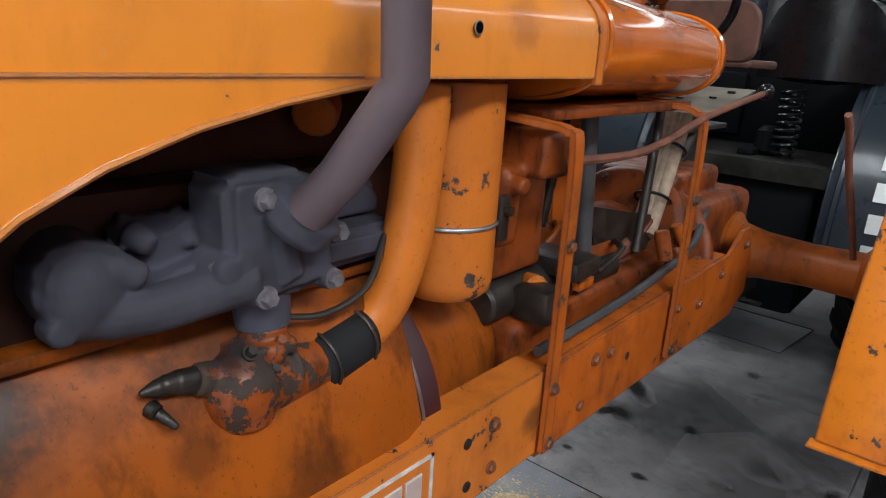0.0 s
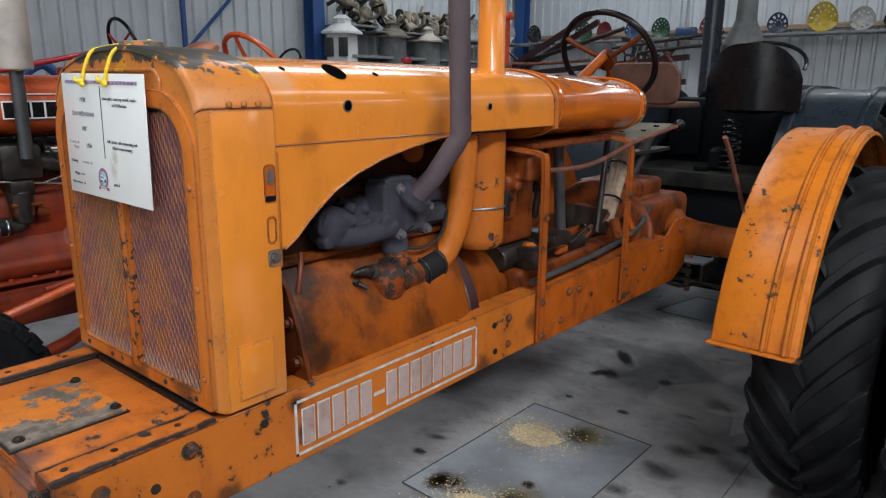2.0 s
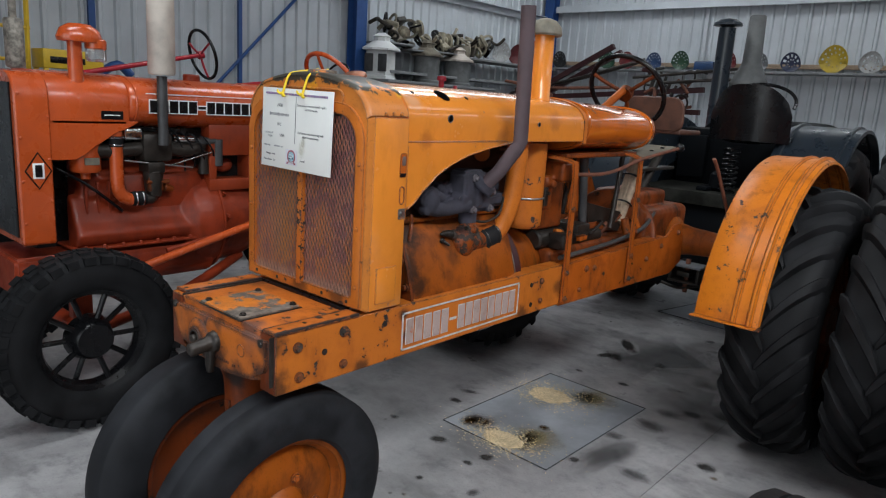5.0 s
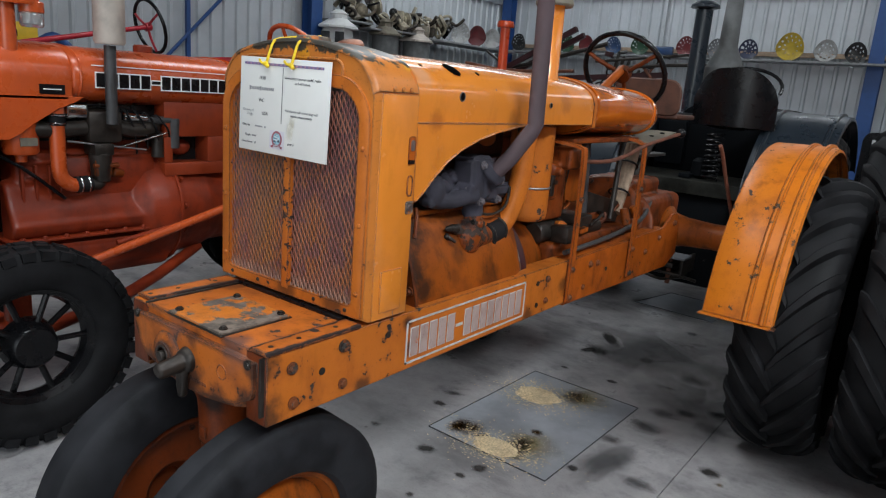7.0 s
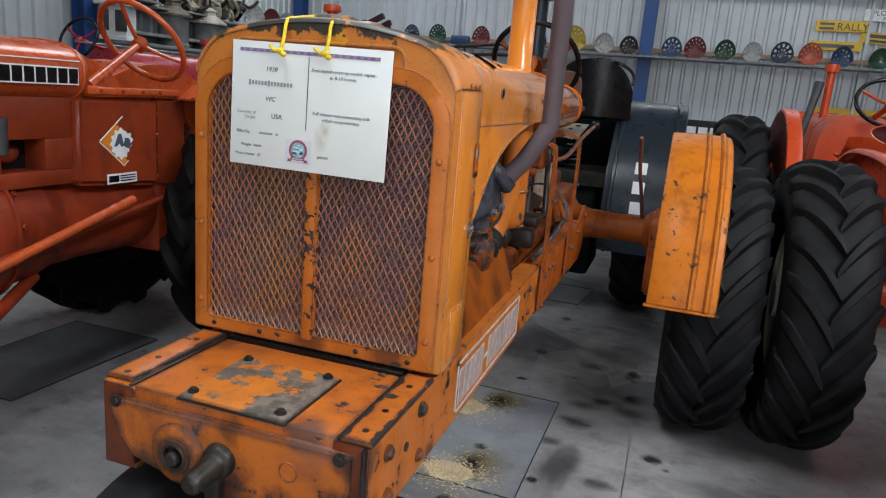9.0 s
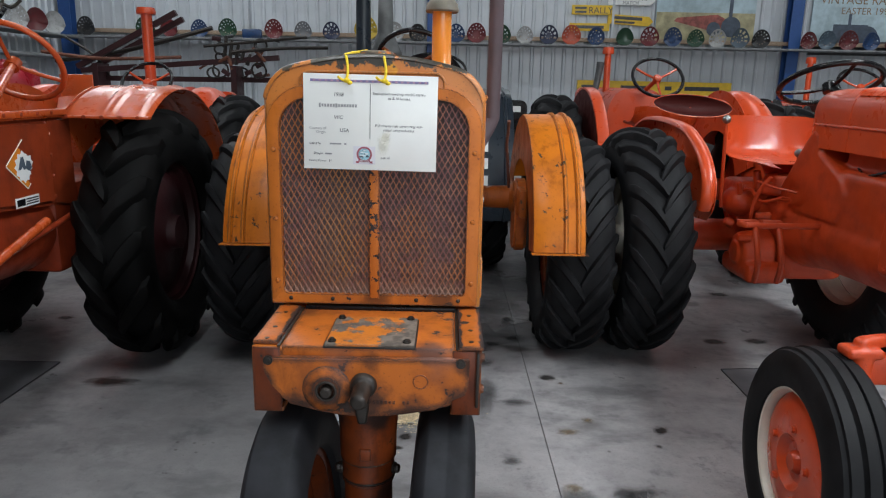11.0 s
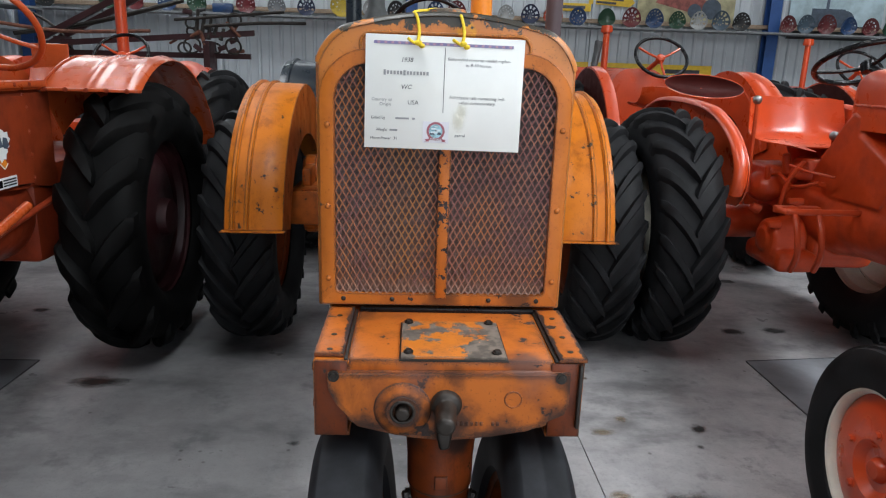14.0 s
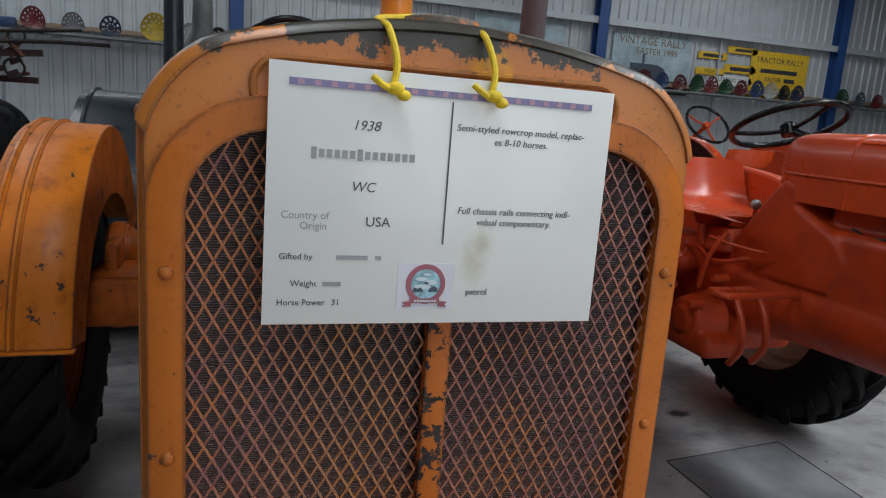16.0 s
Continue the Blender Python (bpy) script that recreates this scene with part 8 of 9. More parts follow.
# ---- a simple tractor for those farther back ----
def field_tractor(name, label, at, rz, mat, cast, hood=(0.2, 1.3, 0.22, 0.85, 1.28), rear=(0.66, 0.30, 0.75), front=0.33, seat=True, wheel_mat=None, sw=(0.1, 0.10, 1.40), stack=None, fender=True, axle=0.0, swt=48, col=None, plate=False):
    """Faces local +y; its rear axle stands at y = axle."""
    T = thing(name, label, "tractor", at, rz)
    R, W, half = rear
    b = B()
    hood_barrel(b, axle + hood[0] + 0.45, axle + hood[1] + 0.65, hood[2], hood[3], hood[4], 0.6)
    part("hood", b, mat, T, "", 50)
    b = B()
    prism(b, round_rect(-hood[2] - 0.02, hood[2] + 0.02, 0.62, hood[4] + 0.01, [0.02, 0.07, 0.07, 0.02], 4), "y", axle + hood[1] + 0.65, axle + hood[1] + 0.78, 0.008)
    part("radiator_housing", b, mat, T)
    b = B()
    box(b, -0.16, 0.16, axle + 0.5, axle + hood[1] + 0.6, 0.48, 0.86, 0.03)
    box(b, -0.20, 0.20, axle - 0.25, axle + 0.55, 0.45, 0.92, 0.05)
    cyl(b, (-half, axle, R), (half, axle, R), 0.08, seg=20)
    cyl(b, (-0.55, axle + hood[1] + 0.55, front), (0.55, axle + hood[1] + 0.55, front), 0.03, seg=12)
    part("body", b, cast, T)
    for s in (-1, 1):
        wheel(T, "rear_wheel", (s * half, axle, R), lugged_tyre(R, W, R * 0.56, 19, 0.034), disc_rim(R * 0.56, W * 0.8, 0.03, s, 0.08), wheel_mat or mat)
        wheel(T, "front_wheel", (s * 0.56, axle + hood[1] + 0.55, front), ribbed_tyre(front, 0.14, front * 0.6, 3), disc_rim(front * 0.6, 0.12, 0.02, s, 0.05), wheel_mat or mat)
        if plate and s < 0:
            arch_fender(T, -(half - 0.20), -(half - 0.28), axle, R, R + 0.05, 160, 25, mat, False)
            # Shade on the side turned from the light is put into this colour.
            b = B()
            shell(b, [[(-(half - 0.202), axle + r * math.cos(a), R + r * math.sin(a)) for r in (R + 0.045, R * 0.85, R * 0.60)] for a in [radians(160 - 135 * i / 28) for i in range(29)]], 0.004)
            part("fender_skirt", b, M_DARKRED, T, "fender side with shade in its dark red")
        elif fender:
            arch_fender(T, s * (half - W * 0.30), s * (half - W * 0.45 - 0.2), axle, R, R + 0.05, 160, 25, mat, False, s * (half - W * 0.45 - 0.19), 0.30, None, 0.07)
    if seat:
        bucket_seat(T, (0, axle - 0.05, 1.10), 0.46, 0.34, 0.16, mat, 1)
    if sw:
        steering(T, (sw[0], axle + sw[1] + 0.3, sw[2]), 0.195, swt, M_BLACKP, mat, col or (sw[0] * 0.3, axle + 0.75, hood[4] - 0.08), spokes=(30, 150, 270))
    if stack:
        b = B()
        x, y, z, r = stack
        cyl(b, (x, axle + y, hood[4] - 0.1), (x, axle + y, z - 0.05), r, seg=16)
        lathe(b, [(0, z - 0.06), (r * 1.7, z - 0.06), (r * 1.8, z - 0.04), (r * 1.6, z - 0.005), (0, z)], Matrix.Translation((x, axle + y, 0)), 18)
        part("air_pipe", b, mat, T)
    return T


CT = field_tractor("far_tractor", "red-orange tractor with red-spoked steering wheel, facing the wall", (0.98, 3.38, 0), 0, M_NEW, M_NEW_CAST, hood=(0.15, 1.15, 0.25, 0.9, 1.385), rear=(0.665, 0.30, 0.76), sw=(0.10, 0.14, 1.47), stack=(-0.14, 1.15, 1.735, 0.028), plate=True)
b = B()
cyl(b, (-0.30, 1.02, 1.1), (-0.22, 1.10, 1.52), 0.02, 0.03, 14)
cyl(b, (-0.22, 1.10, 1.52), (-0.21, 1.11, 1.60), 0.03, 0.034, 14)
part("exhaust_pipe", b, M_DKGREY, CT)
b = B()
m_ = pose(0.08, -0.46, 1.275, 73, 4, 0)
shell(b, [[m_ @ Vector((0.26 * r * math.cos(a), 0.072 * r * math.sin(a), 0.05 * r ** 2.5 - 0.05)) for a in [2 * math.pi * k / 36 for k in range(37)]] for r in (0.04, 0.4, 0.7, 0.9, 1.0)], 0.006)
part("seat_pan", b, M_DARKRED, CT, "dished dark red seat pan", 60)
b = B()
tube(b, [m_ @ Vector((0.26 * math.cos(a), 0.072 * math.sin(a), 0.0)) for a in [2 * math.pi * k / 40 for k in range(40)]], 0.0032, 8, closed=True)
part("seat_rim", b, M_NEW, CT)
field_tractor("far_tractor", "orange tractor with tall red air stack, partly hidden", (-2.95, 3.55, 0), 0, M_NEW, M_NEW_CAST, hood=(0.1, 1.1, 0.24, 0.85, 1.27), rear=(0.64, 0.30, 0.80), sw=(0.0, 0.05, 1.36), stack=(-0.22, 0.95, 1.985, 0.045))
LOW = field_tractor("low_tractor", "pinkish-red low tractor with black steering wheel", (-4.75, 2.35, 0), 180, M_PINK, M_MAROON, hood=(1.0, 1.95, 0.24, 0.9, 1.40), rear=(0.58, 0.28, 0.70), sw=(-0.15, 0.26, 1.615), swt=74, seat=False, col=(-0.15, 1.50, 1.405))
b = B()
lathe(b, [(0, 1.30), (0.030, 1.30), (0.030, 1.405), (0.052, 1.41), (0.060, 1.425), (0.060, 1.72), (0.052, 1.735), (0.024, 1.74), (0.024, 2.15), (0, 2.15)], Matrix.Translation((-0.10, 1.92, 0)), 24)
cyl(b, (-0.10, 1.92, 0.55), (-0.10, 1.92, 1.32), 0.030, seg=14)
part("silencer", b, plain("flaking_silver_silencer", (0.30, 0.27, 0.23), 0.6, 0.3, vary=0.6, scale=22, bump=0.4), LOW, "flaking silver silencer with rust")
b = B()
shell(b, [[(-0.15 + 0.23 * r * math.cos(a), -0.02 + 0.20 * r * math.sin(a), 1.365 + 0.055 * r ** 3 - 0.03 * r * math.sin(a)) for a in [2 * math.pi * k / 28 for k in range(29)]] for r in (0.05, 0.35, 0.65, 0.88, 1.0)], 0.005)
part("seat", b, M_PINK, LOW, "dished dark red seat pan", 60)
b = B()
tube(b, [(-0.15, -0.02, 1.36), (-0.12, 0.10, 1.15), (-0.05, 0.20, 0.90)], 0.022, 10, 4)
part("seat_bar", b, M_MAROON, LOW)
PK = field_tractor("far_tractor", "pinkish-red tractor with long hood, beside the wall", (-5.2, 3.55, 0), 0, M_PINK, M_MAROON, hood=(-0.05, 1.60, 0.20, 0.95, 1.465), rear=(0.52, 0.26, 0.62), sw=(0.0, -0.17, 1.515), swt=66, stack=(0.0, 1.85, 1.67, 0.035))
b = B()
lathe(b, [(0, 1.45), (0.06, 1.45), (0.065, 1.50), (0.05, 1.515), (0.03, 1.53), (0.022, 1.56), (0, 1.565)], Matrix.Translation((0, 2.12, 0)), 20)
part("filler_cap", b, M_PINK, PK)
b = B()
tube(b, [(0.10, 0.0, 1.485), (0.10, 0.8, 1.490), (0.10, 1.6, 1.482)], 0.008, 8)
part("rail", b, M_STEEL, PK)
CS = field_tractor("black_tractor", "black tractor with plain white lettering, near the far wall", (0.02, 6.6, 0), 180, M_BLACKP, M_IRON, hood=(-0.2, 0.2, 0.24, 0.85, 1.24), rear=(0.62, 0.28, 0.72), sw=None, fender=False, seat=False)
bars(CS, "letter_block", (-0.20, 0.92, 1.16), (1, 0, 0), (0, 0, 1), [(0.10 * k + 0.01, 0.08, 0.06) for k in range(4)], M_WHITE, (0, 1, 0), 0.07)
field_tractor("far_tractor", "red tractor with black steering wheel, far down the row", (2.95, 3.9, 0), 0, M_NEW, M_NEW_CAST, rear=(0.64, 0.30, 0.72), sw=(0.0, 0.1, 1.44), stack=(-0.2, 0.9, 1.70, 0.025), plate=True)
field_tractor("far_tractor", "pinkish-red tractor farther down the row", (5.2, 3.4, 0), 0, M_PINK, M_MAROON, rear=(0.62, 0.30, 0.70), sw=(0.0, 0.1, 1.40))

# maroon implement standing near the corner
IM = thing("old_implement", "maroon steel implement with long bars near the wall", "implement", (-4.4, 8.0, 0))
for pts in ([(-1.25, 0, 1.55), (0.15, 0, 2.28)], [(-1.25, 0.25, 1.50), (0.15, 0.25, 2.22)], [(-1.2, 0, 1.5), (1.5, 0.1, 1.72)], [(-1.2, 0.2, 1.40), (1.4, 0.3, 1.42)]):
    b = B()
    tube(b, pts, 0.05, 4)
    part("bar", b, M_MAROON, IM)
for x in (-1.0, 0.9):
    b = B()
    box(b, x - 0.04, x + 0.04, -0.04, 0.3, 0.0, 1.6)
    part("leg", b, M_MAROON, IM)
b = B()
for k in range(5):
    cyl(b, (0.75 + 0.08 * k, 0.05, 1.62 + 0.05 * (k % 2)), (0.78 + 0.08 * k, 0.12, 2.0 - 0.06 * k), 0.03, 0.02, 8)
tube(b, [(0.5, 0, 1.85), (1.9, 0.1, 2.0)], 0.02, 8)
part("gear_train", b, M_IRON, IM)
rnd_ = random.Random(21)
for k in range(26):
    b = B()
    x, z = rnd_.uniform(0.55, 1.35), rnd_.uniform(1.45, 2.0)
    y = rnd_.uniform(-0.05, 0.25)
    if k % 4 == 0:
        ring(b, None, rnd_.uniform(0.05, 0.11), 0.014, pose(x, y, z, rnd_.uniform(50, 120), rnd_.uniform(-40, 40), 0), 20, 6)
    elif k % 4 == 1:
        box(b, x - 0.06, x + 0.06, y - 0.02, y + 0.02, z - 0.03, z + 0.03, 0.006, Matrix.Translation((x, y, z)) @ Matrix.Rotation(rnd_.uniform(-1, 1), 4, "Y") @ Matrix.Translation((-x, -y, -z)))
    else:
        cyl(b, (x, y, z), (x + rnd_.uniform(-0.22, 0.22), y + rnd_.uniform(-0.1, 0.1), z + rnd_.uniform(-0.18, 0.18)), rnd_.uniform(0.012, 0.028), seg=10, bev=0.003)
    part("linkage", b, (M_IRON, M_MAROON, M_RUSTY, M_DKGREY)[k % 4], IM)
for pts, r, mt in (([(-1.6, 0.1, 1.62), (-0.6, 0.1, 1.78), (0.6, 0.1, 2.10)], 0.030, M_IRON), ([(-1.7, -0.05, 1.74), (-0.9, -0.05, 1.66), (0.2, -0.05, 1.70)], 0.024, M_RUSTY), ([(-1.5, 0.2, 1.95), (-1.1, 0.2, 1.70), (-0.9, 0.2, 1.40)], 0.018, M_IRON), ([(0.9, -0.05, 1.78), (1.6, -0.05, 1.84), (2.2, 0.0, 1.86)], 0.022, M_IRON)):
    b = B()
    tube(b, pts, r, 8, 4)
    part("rod", b, mt, IM)

# ---- things on the walls ----
SEAT_COLOURS = {
    "black": (0.02, 0.02, 0.022), "green": (0.02, 0.10, 0.045), "red": (0.27, 0.028, 0.035), "blue": (0.025, 0.085, 0.24), "grey": (0.30, 0.31, 0.33), "navy": (0.03, 0.045, 0.12),
    "yellow": (0.62, 0.43, 0.03), "white": (0.50, 0.50, 0.49), "orange": (0.62, 0.10, 0.045), "slate": (0.10, 0.16, 0.22), "maroon": (0.20, 0.025, 0.03)}
M_SEAT = {k: paint(k + "_seat_enamel", tuple(c * (0.55 if k not in ("white", "yellow", "orange") else 0.8) for c in v), dirt=0.45, dirt_colour=(0.04, 0.035, 0.03), rough=0.36, coat=0.15, fade=0.3) for k, v in SEAT_COLOURS.items()}


def iron_seat(colour, style, at, rz=0, size=1.0):
    """A cast-iron implement seat on edge: dished, with slots or holes round the back."""
    t = bmesh.new()
    nr, na = 7, 40
    grid = {}
    for i in range(nr + 1):
        r = i / nr
        for k in range(na):
            a = 2 * math.pi * k / na
            ex = 1 + 0.06 * math.cos(2 * a) + 0.04 * math.cos(a * 3 + math.pi / 2)
            x = 0.170 * r * ex * math.cos(a)
            z = 0.200 * r * math.sin(a) * (1.0 if math.sin(a) > 0 else 0.86)
            y = 0.085 - 0.060 * r ** 2.2 * (1.0 if math.sin(a) > -0.2 else 0.5)
            grid[i, k] = t.verts.new((x * size, (y - 0.085) * size, (z + 0.172) * size))
    for i in range(nr):
        for k in range(na):
            j = (k + 1) % na
            a = 2 * math.pi * (k + 0.5) / na
            cut = False
            if style == "slots":
                cut = (i == 5 and k % 3 == 1 and math.sin(a) > -0.3) or (i == 3 and k % 4 == 1)
            elif style == "holes":
                cut = (i == 4 and k % 4 in (1, 2)) or (i == 2 and k % 10 in (1, 2))
            elif style == "open":
                cut = (4 <= i <= 5 and k % 4 in (1, 2) and math.sin(a) > -0.5) or (i == 2 and k % 5 in (1, 2))
            if cut:
                continue
            if i == 0:
                t.faces.new((grid[0, k], grid[1, k], grid[1, j]))
            else:
                t.faces.new((grid[i, k], grid[i + 1, k], grid[i + 1, j], grid[i, j]))
    bmesh.ops.remove_doubles(t, verts=t.verts[:], dist=1e-5)
    bmesh.ops.recalc_face_normals(t, faces=t.faces[:])
    bmesh.ops.solidify(t, geom=t.faces[:], thickness=0.008)
    ob = solo("implement_seat", t, M_SEAT[colour], colour + " painted cast-iron implement seat on the shelf", "seat", at, rz, "seats on the wall shelf")
    return ob


SEATS = [(-6.83, "black", 0), (-5.80, "green", 0), (-5.39, "red", 1), (-4.87, "blue", 0), (-4.38, "green", 0), (-3.58, "red", 0), (-3.08, "grey", 0), (-2.59, "navy", 1), (-1.99, "yellow", 0), (-1.5, "white", 2), (-1.1, "black", 2),
         (-0.44, "blue", 1), (-0.09, "red", 1), (0.355, "green", 1), (0.745, "white", 0), (1.16, "navy", 1), (1.55, "orange", 0), (1.97, "blue", 1), (2.47, "green", 1), (2.895, "red", 1), (3.29, "blue", 0), (3.69, "green", 0), (4.06, "white", 3), (4.46, "slate", 1), (4.85, "black", 1),
         (5.72, "maroon", 1), (6.06, "slate", 0), (6.45, "maroon", 0), (6.86, "blue", 1), (7.28, "maroon", 1), (7.68, "green", 1), (8.02, "red", 1), (8.38, "green", 1), (8.75, "maroon", 1), (9.15, "blue", 2), (9.5, "white", 3), (9.85, "black", 1), (10.2, "navy", 1), (11.4, "green", 0), (11.9, "slate", 1), (12.4, "red", 1)]
for k, (sx, col, st) in enumerate(SEATS):
    sx -= 0.06 * max(0.0, sx - 4.2)
    iron_seat(col, ("slots", ("slots", "holes", "plain", "open")[k % 4], "holes", "open")[st], (sx, Y_B - 0.28, 2.128), 4 * math.sin(k * 2.3), 1.12 if col == "yellow" else 0.86 + 0.05 * math.sin(k * 1.7))
b = B()
box(b, -0.17, 0.17, -0.05, 0.05, 0, 0.16, 0.03)
solo("small_box", b, M_SEAT["blue"], "small blue painted tin box on the shelf", "box", (-3.97, Y_B - 0.28, 2.13))
b = B()
box(b, X_L + 0.06, X_L + 0.62, 7.9, Y_B - 0.5, 2.06, 2.09, 0.003)
solo("wall_shelf", b, M_SHELF, "short grey shelf in the corner", "shelf")
for sy, col, st in ((9.0, "white", 0), (9.5, "maroon", 1), (10.0, "white", 1)):
    iron_seat(col, ("slots", "plain")[st], (X_L + 0.35, sy, 2.09), 60)


def text_part(body, size, mat, parent, m, align="CENTER", name="lettering", shear=0.0, thick=0.0008):
    cu = bpy.data.curves.new(name, "FONT")
    cu.body, cu.size, cu.align_x, cu.align_y, cu.shear, cu.extrude, cu.resolution_u = body, size, align, "CENTER", shear, thick, 3
    tmp = bpy.data.objects.new("tmp", cu)
    scene.collection.objects.link(tmp)
    me = bpy.data.meshes.new_from_object(tmp.evaluated_get(bpy.context.evaluated_depsgraph_get()))
    bpy.data.objects.remove(tmp)
    bpy.data.curves.remove(cu)
    me.materials.clear()
    me.materials.append(mat)
    ob = new(name, me)
    ob.parent = parent
    ob.matrix_basis = m
    return ob


def wall_sign(name, x0, x1, z0, z1, mat, label, category="sign", lines=(), ink=None, tilt=0, point=False, lift=0.04):
    cx, cz = (x0 + x1) / 2, (z0 + z1) / 2
    w, h = (x1 - x0) / 2, (z1 - z0) / 2
    T = thing(name, label, category, (cx, Y_B - lift, cz))
    T.matrix_basis = pose(cx, Y_B - lift, cz, 0, tilt, 0)
    b = B()
    poly = [(-w, -h), (w - (h if point else 0), -h), (w, 0), (w - (h if point else 0), h), (-w, h)] if point else [(-w, -h), (w, -h), (w, h), (-w, h)]
    prism(b, poly, "y", -0.012, 0.008, 0.002)
    part("board", b, mat, T)
    for body, dx, dz, size in lines:
        if body.startswith("#"):
            b = B()
            ln = float(body[1:])
            box(b, dx - ln / 2, dx + ln / 2, -0.016, -0.010, dz - size / 2, dz + size / 2)
            part("text_bar", b, ink or M_INK, T)
        else:
            text_part(body, size, ink or M_INK, T, pose(dx, -0.0135, dz, 90, 0, 0))
    return T


wall_sign("finger_sign", 1.58, 2.32, 2.66, 2.82, M_YSIGN, "yellow wooden finger sign on the wall", lines=(("RALLY", 0.13, -0.01, 0.15), ("#0.2", -0.22, 0.03, 0.035), ("#0.2", -0.22, -0.035, 0.035)))
wall_sign("finger_sign", 2.20, 3.02, 2.83, 3.0, M_WHITE, "white wooden finger sign on the wall", lines=(("PLOUGHING", -0.02, 0.03, 0.10), ("MATCH", -0.02, -0.05, 0.08)), point=True)
wall_sign("finger_sign", 2.21, 3.01, 2.50, 2.66, M_YSIGN, "yellow wooden finger sign with dark bars", lines=(("#0.5", -0.05, 0.03, 0.05), ("#0.35", -0.1, -0.04, 0.035)), tilt=3, point=True)
wall_sign("finger_sign", 1.55, 2.25, 2.39, 2.52, M_YSIGN, "yellow wooden finger sign behind the seats", lines=(("#0.5", 0, 0, 0.05),))
wall_sign("long_board", 1.75, 4.5, 1.32, 1.55, M_YSIGN, "long yellow painted board low on the wall", lines=tuple(("#%.2f" % l, x, 0, 0.07) for x, l in ((-1.15, 0.30), (-0.35, 0.5), (0.25, 0.12), (0.85, 0.62))))
wall_sign("finger_sign", 7.62, 8.28, 2.80, 2.93, M_YSIGN, "yellow finger sign with dark bars", lines=(("#0.45", 0, 0, 0.06),))
wall_sign("finger_sign", 8.28, 9.0, 2.95, 3.08, M_YSIGN, "yellow finger sign with dark bars", lines=(("#0.4", 0, 0, 0.05),), point=True)
wall_sign("finger_sign", 7.60, 8.25, 2.50, 2.63, M_YSIGN, "yellow finger sign with one dark word", lines=(("FROM", 0, 0, 0.09),))
wall_sign("finger_sign", 8.25, 9.0, 2.58, 2.74, M_YSIGN, "yellow finger sign with dark bars", lines=(("#0.5", 0, 0, 0.07),), point=True)
wall_sign("finger_sign", 8.05, 8.95, 2.33, 2.53, M_WHITE, "white finger sign on the wall", lines=(("CLEARING SALE", -0.06, 0.01, 0.105),), point=True)
wall_sign("rally_board", 8.85, 10.25, 2.15, 3.06, M_YSIGN, "large yellow painted rally board", lines=(("TRACTOR RALLY", 0, 0.28, 0.15), ("#0.9", 0, 0.08, 0.08), ("EASTER", -0.12, -0.08, 0.12), ("#0.26", 0.28, -0.08, 0.08), ("SHOWGROUNDS", 0, -0.28, 0.15)))
PO = wall_sign("rally_poster", 5.76, 7.45, 2.06, 3.10, M_SKYBLUE, "pale blue painted poster with a dark tractor", "poster", lines=(("VINTAGE RALLY", 0, 0.40, 0.20), ("EASTER 1999", 0.1, 0.22, 0.16)), ink=M_WOOD)
b = B()
box(b, -0.84, 0.84, -0.018, -0.012, -0.52, -0.28)
part("painted_ground", b, M_DKGREY, PO)
b = B()
box(b, -0.45, 0.15, -0.020, -0.014, -0.22, 0.0, 0)
for x, r in ((-0.40, 0.12), (0.15, 0.20)):
    cyl(b, (x, -0.013, -0.22), (x, -0.021, -0.22), r, seg=24)
box(b, -0.2, -0.15, -0.020, -0.014, 0.0, 0.18)
part("painted_tractor", b, M_DARKPRINT, PO)
PO = wall_sign("field_picture", 3.05, 4.78, 2.22, 3.14, M_SKYBLUE, "painted picture of a field and red tractor", "picture")
b = B()
box(b, -0.86, 0.86, -0.018, -0.012, -0.46, 0.05)
part("painted_field", b, M_PAINTING, PO)
b = B()
prism(b, [(-0.55, -0.10), (0.05, -0.24), (0.35, -0.18), (0.35, -0.05), (0.2, 0.02), (-0.50, -0.04)], "y", -0.021, -0.014)
part("painted_tractor", b, M_REDPRINT, PO)
b = B()
for x, z, r in ((0.15, -0.22, 0.12), (0.45, -0.18, 0.17)):
    cyl(b, (x, -0.013, z), (x, -0.023, z), r, seg=24)
box(b, 0.40, 0.46, -0.022, -0.014, -0.1, 0.42)
part("painted_wheel", b, M_DARKPRINT, PO)

# lamps and harness on the side wall
b = B()
box(b, X_L + 0.06, X_L + 0.75, 5.85, 8.5, 1.58, 1.62, 0.003)
solo("wall_shelf", b, M_SHELF, "grey shelf with old lamps on it", "shelf")


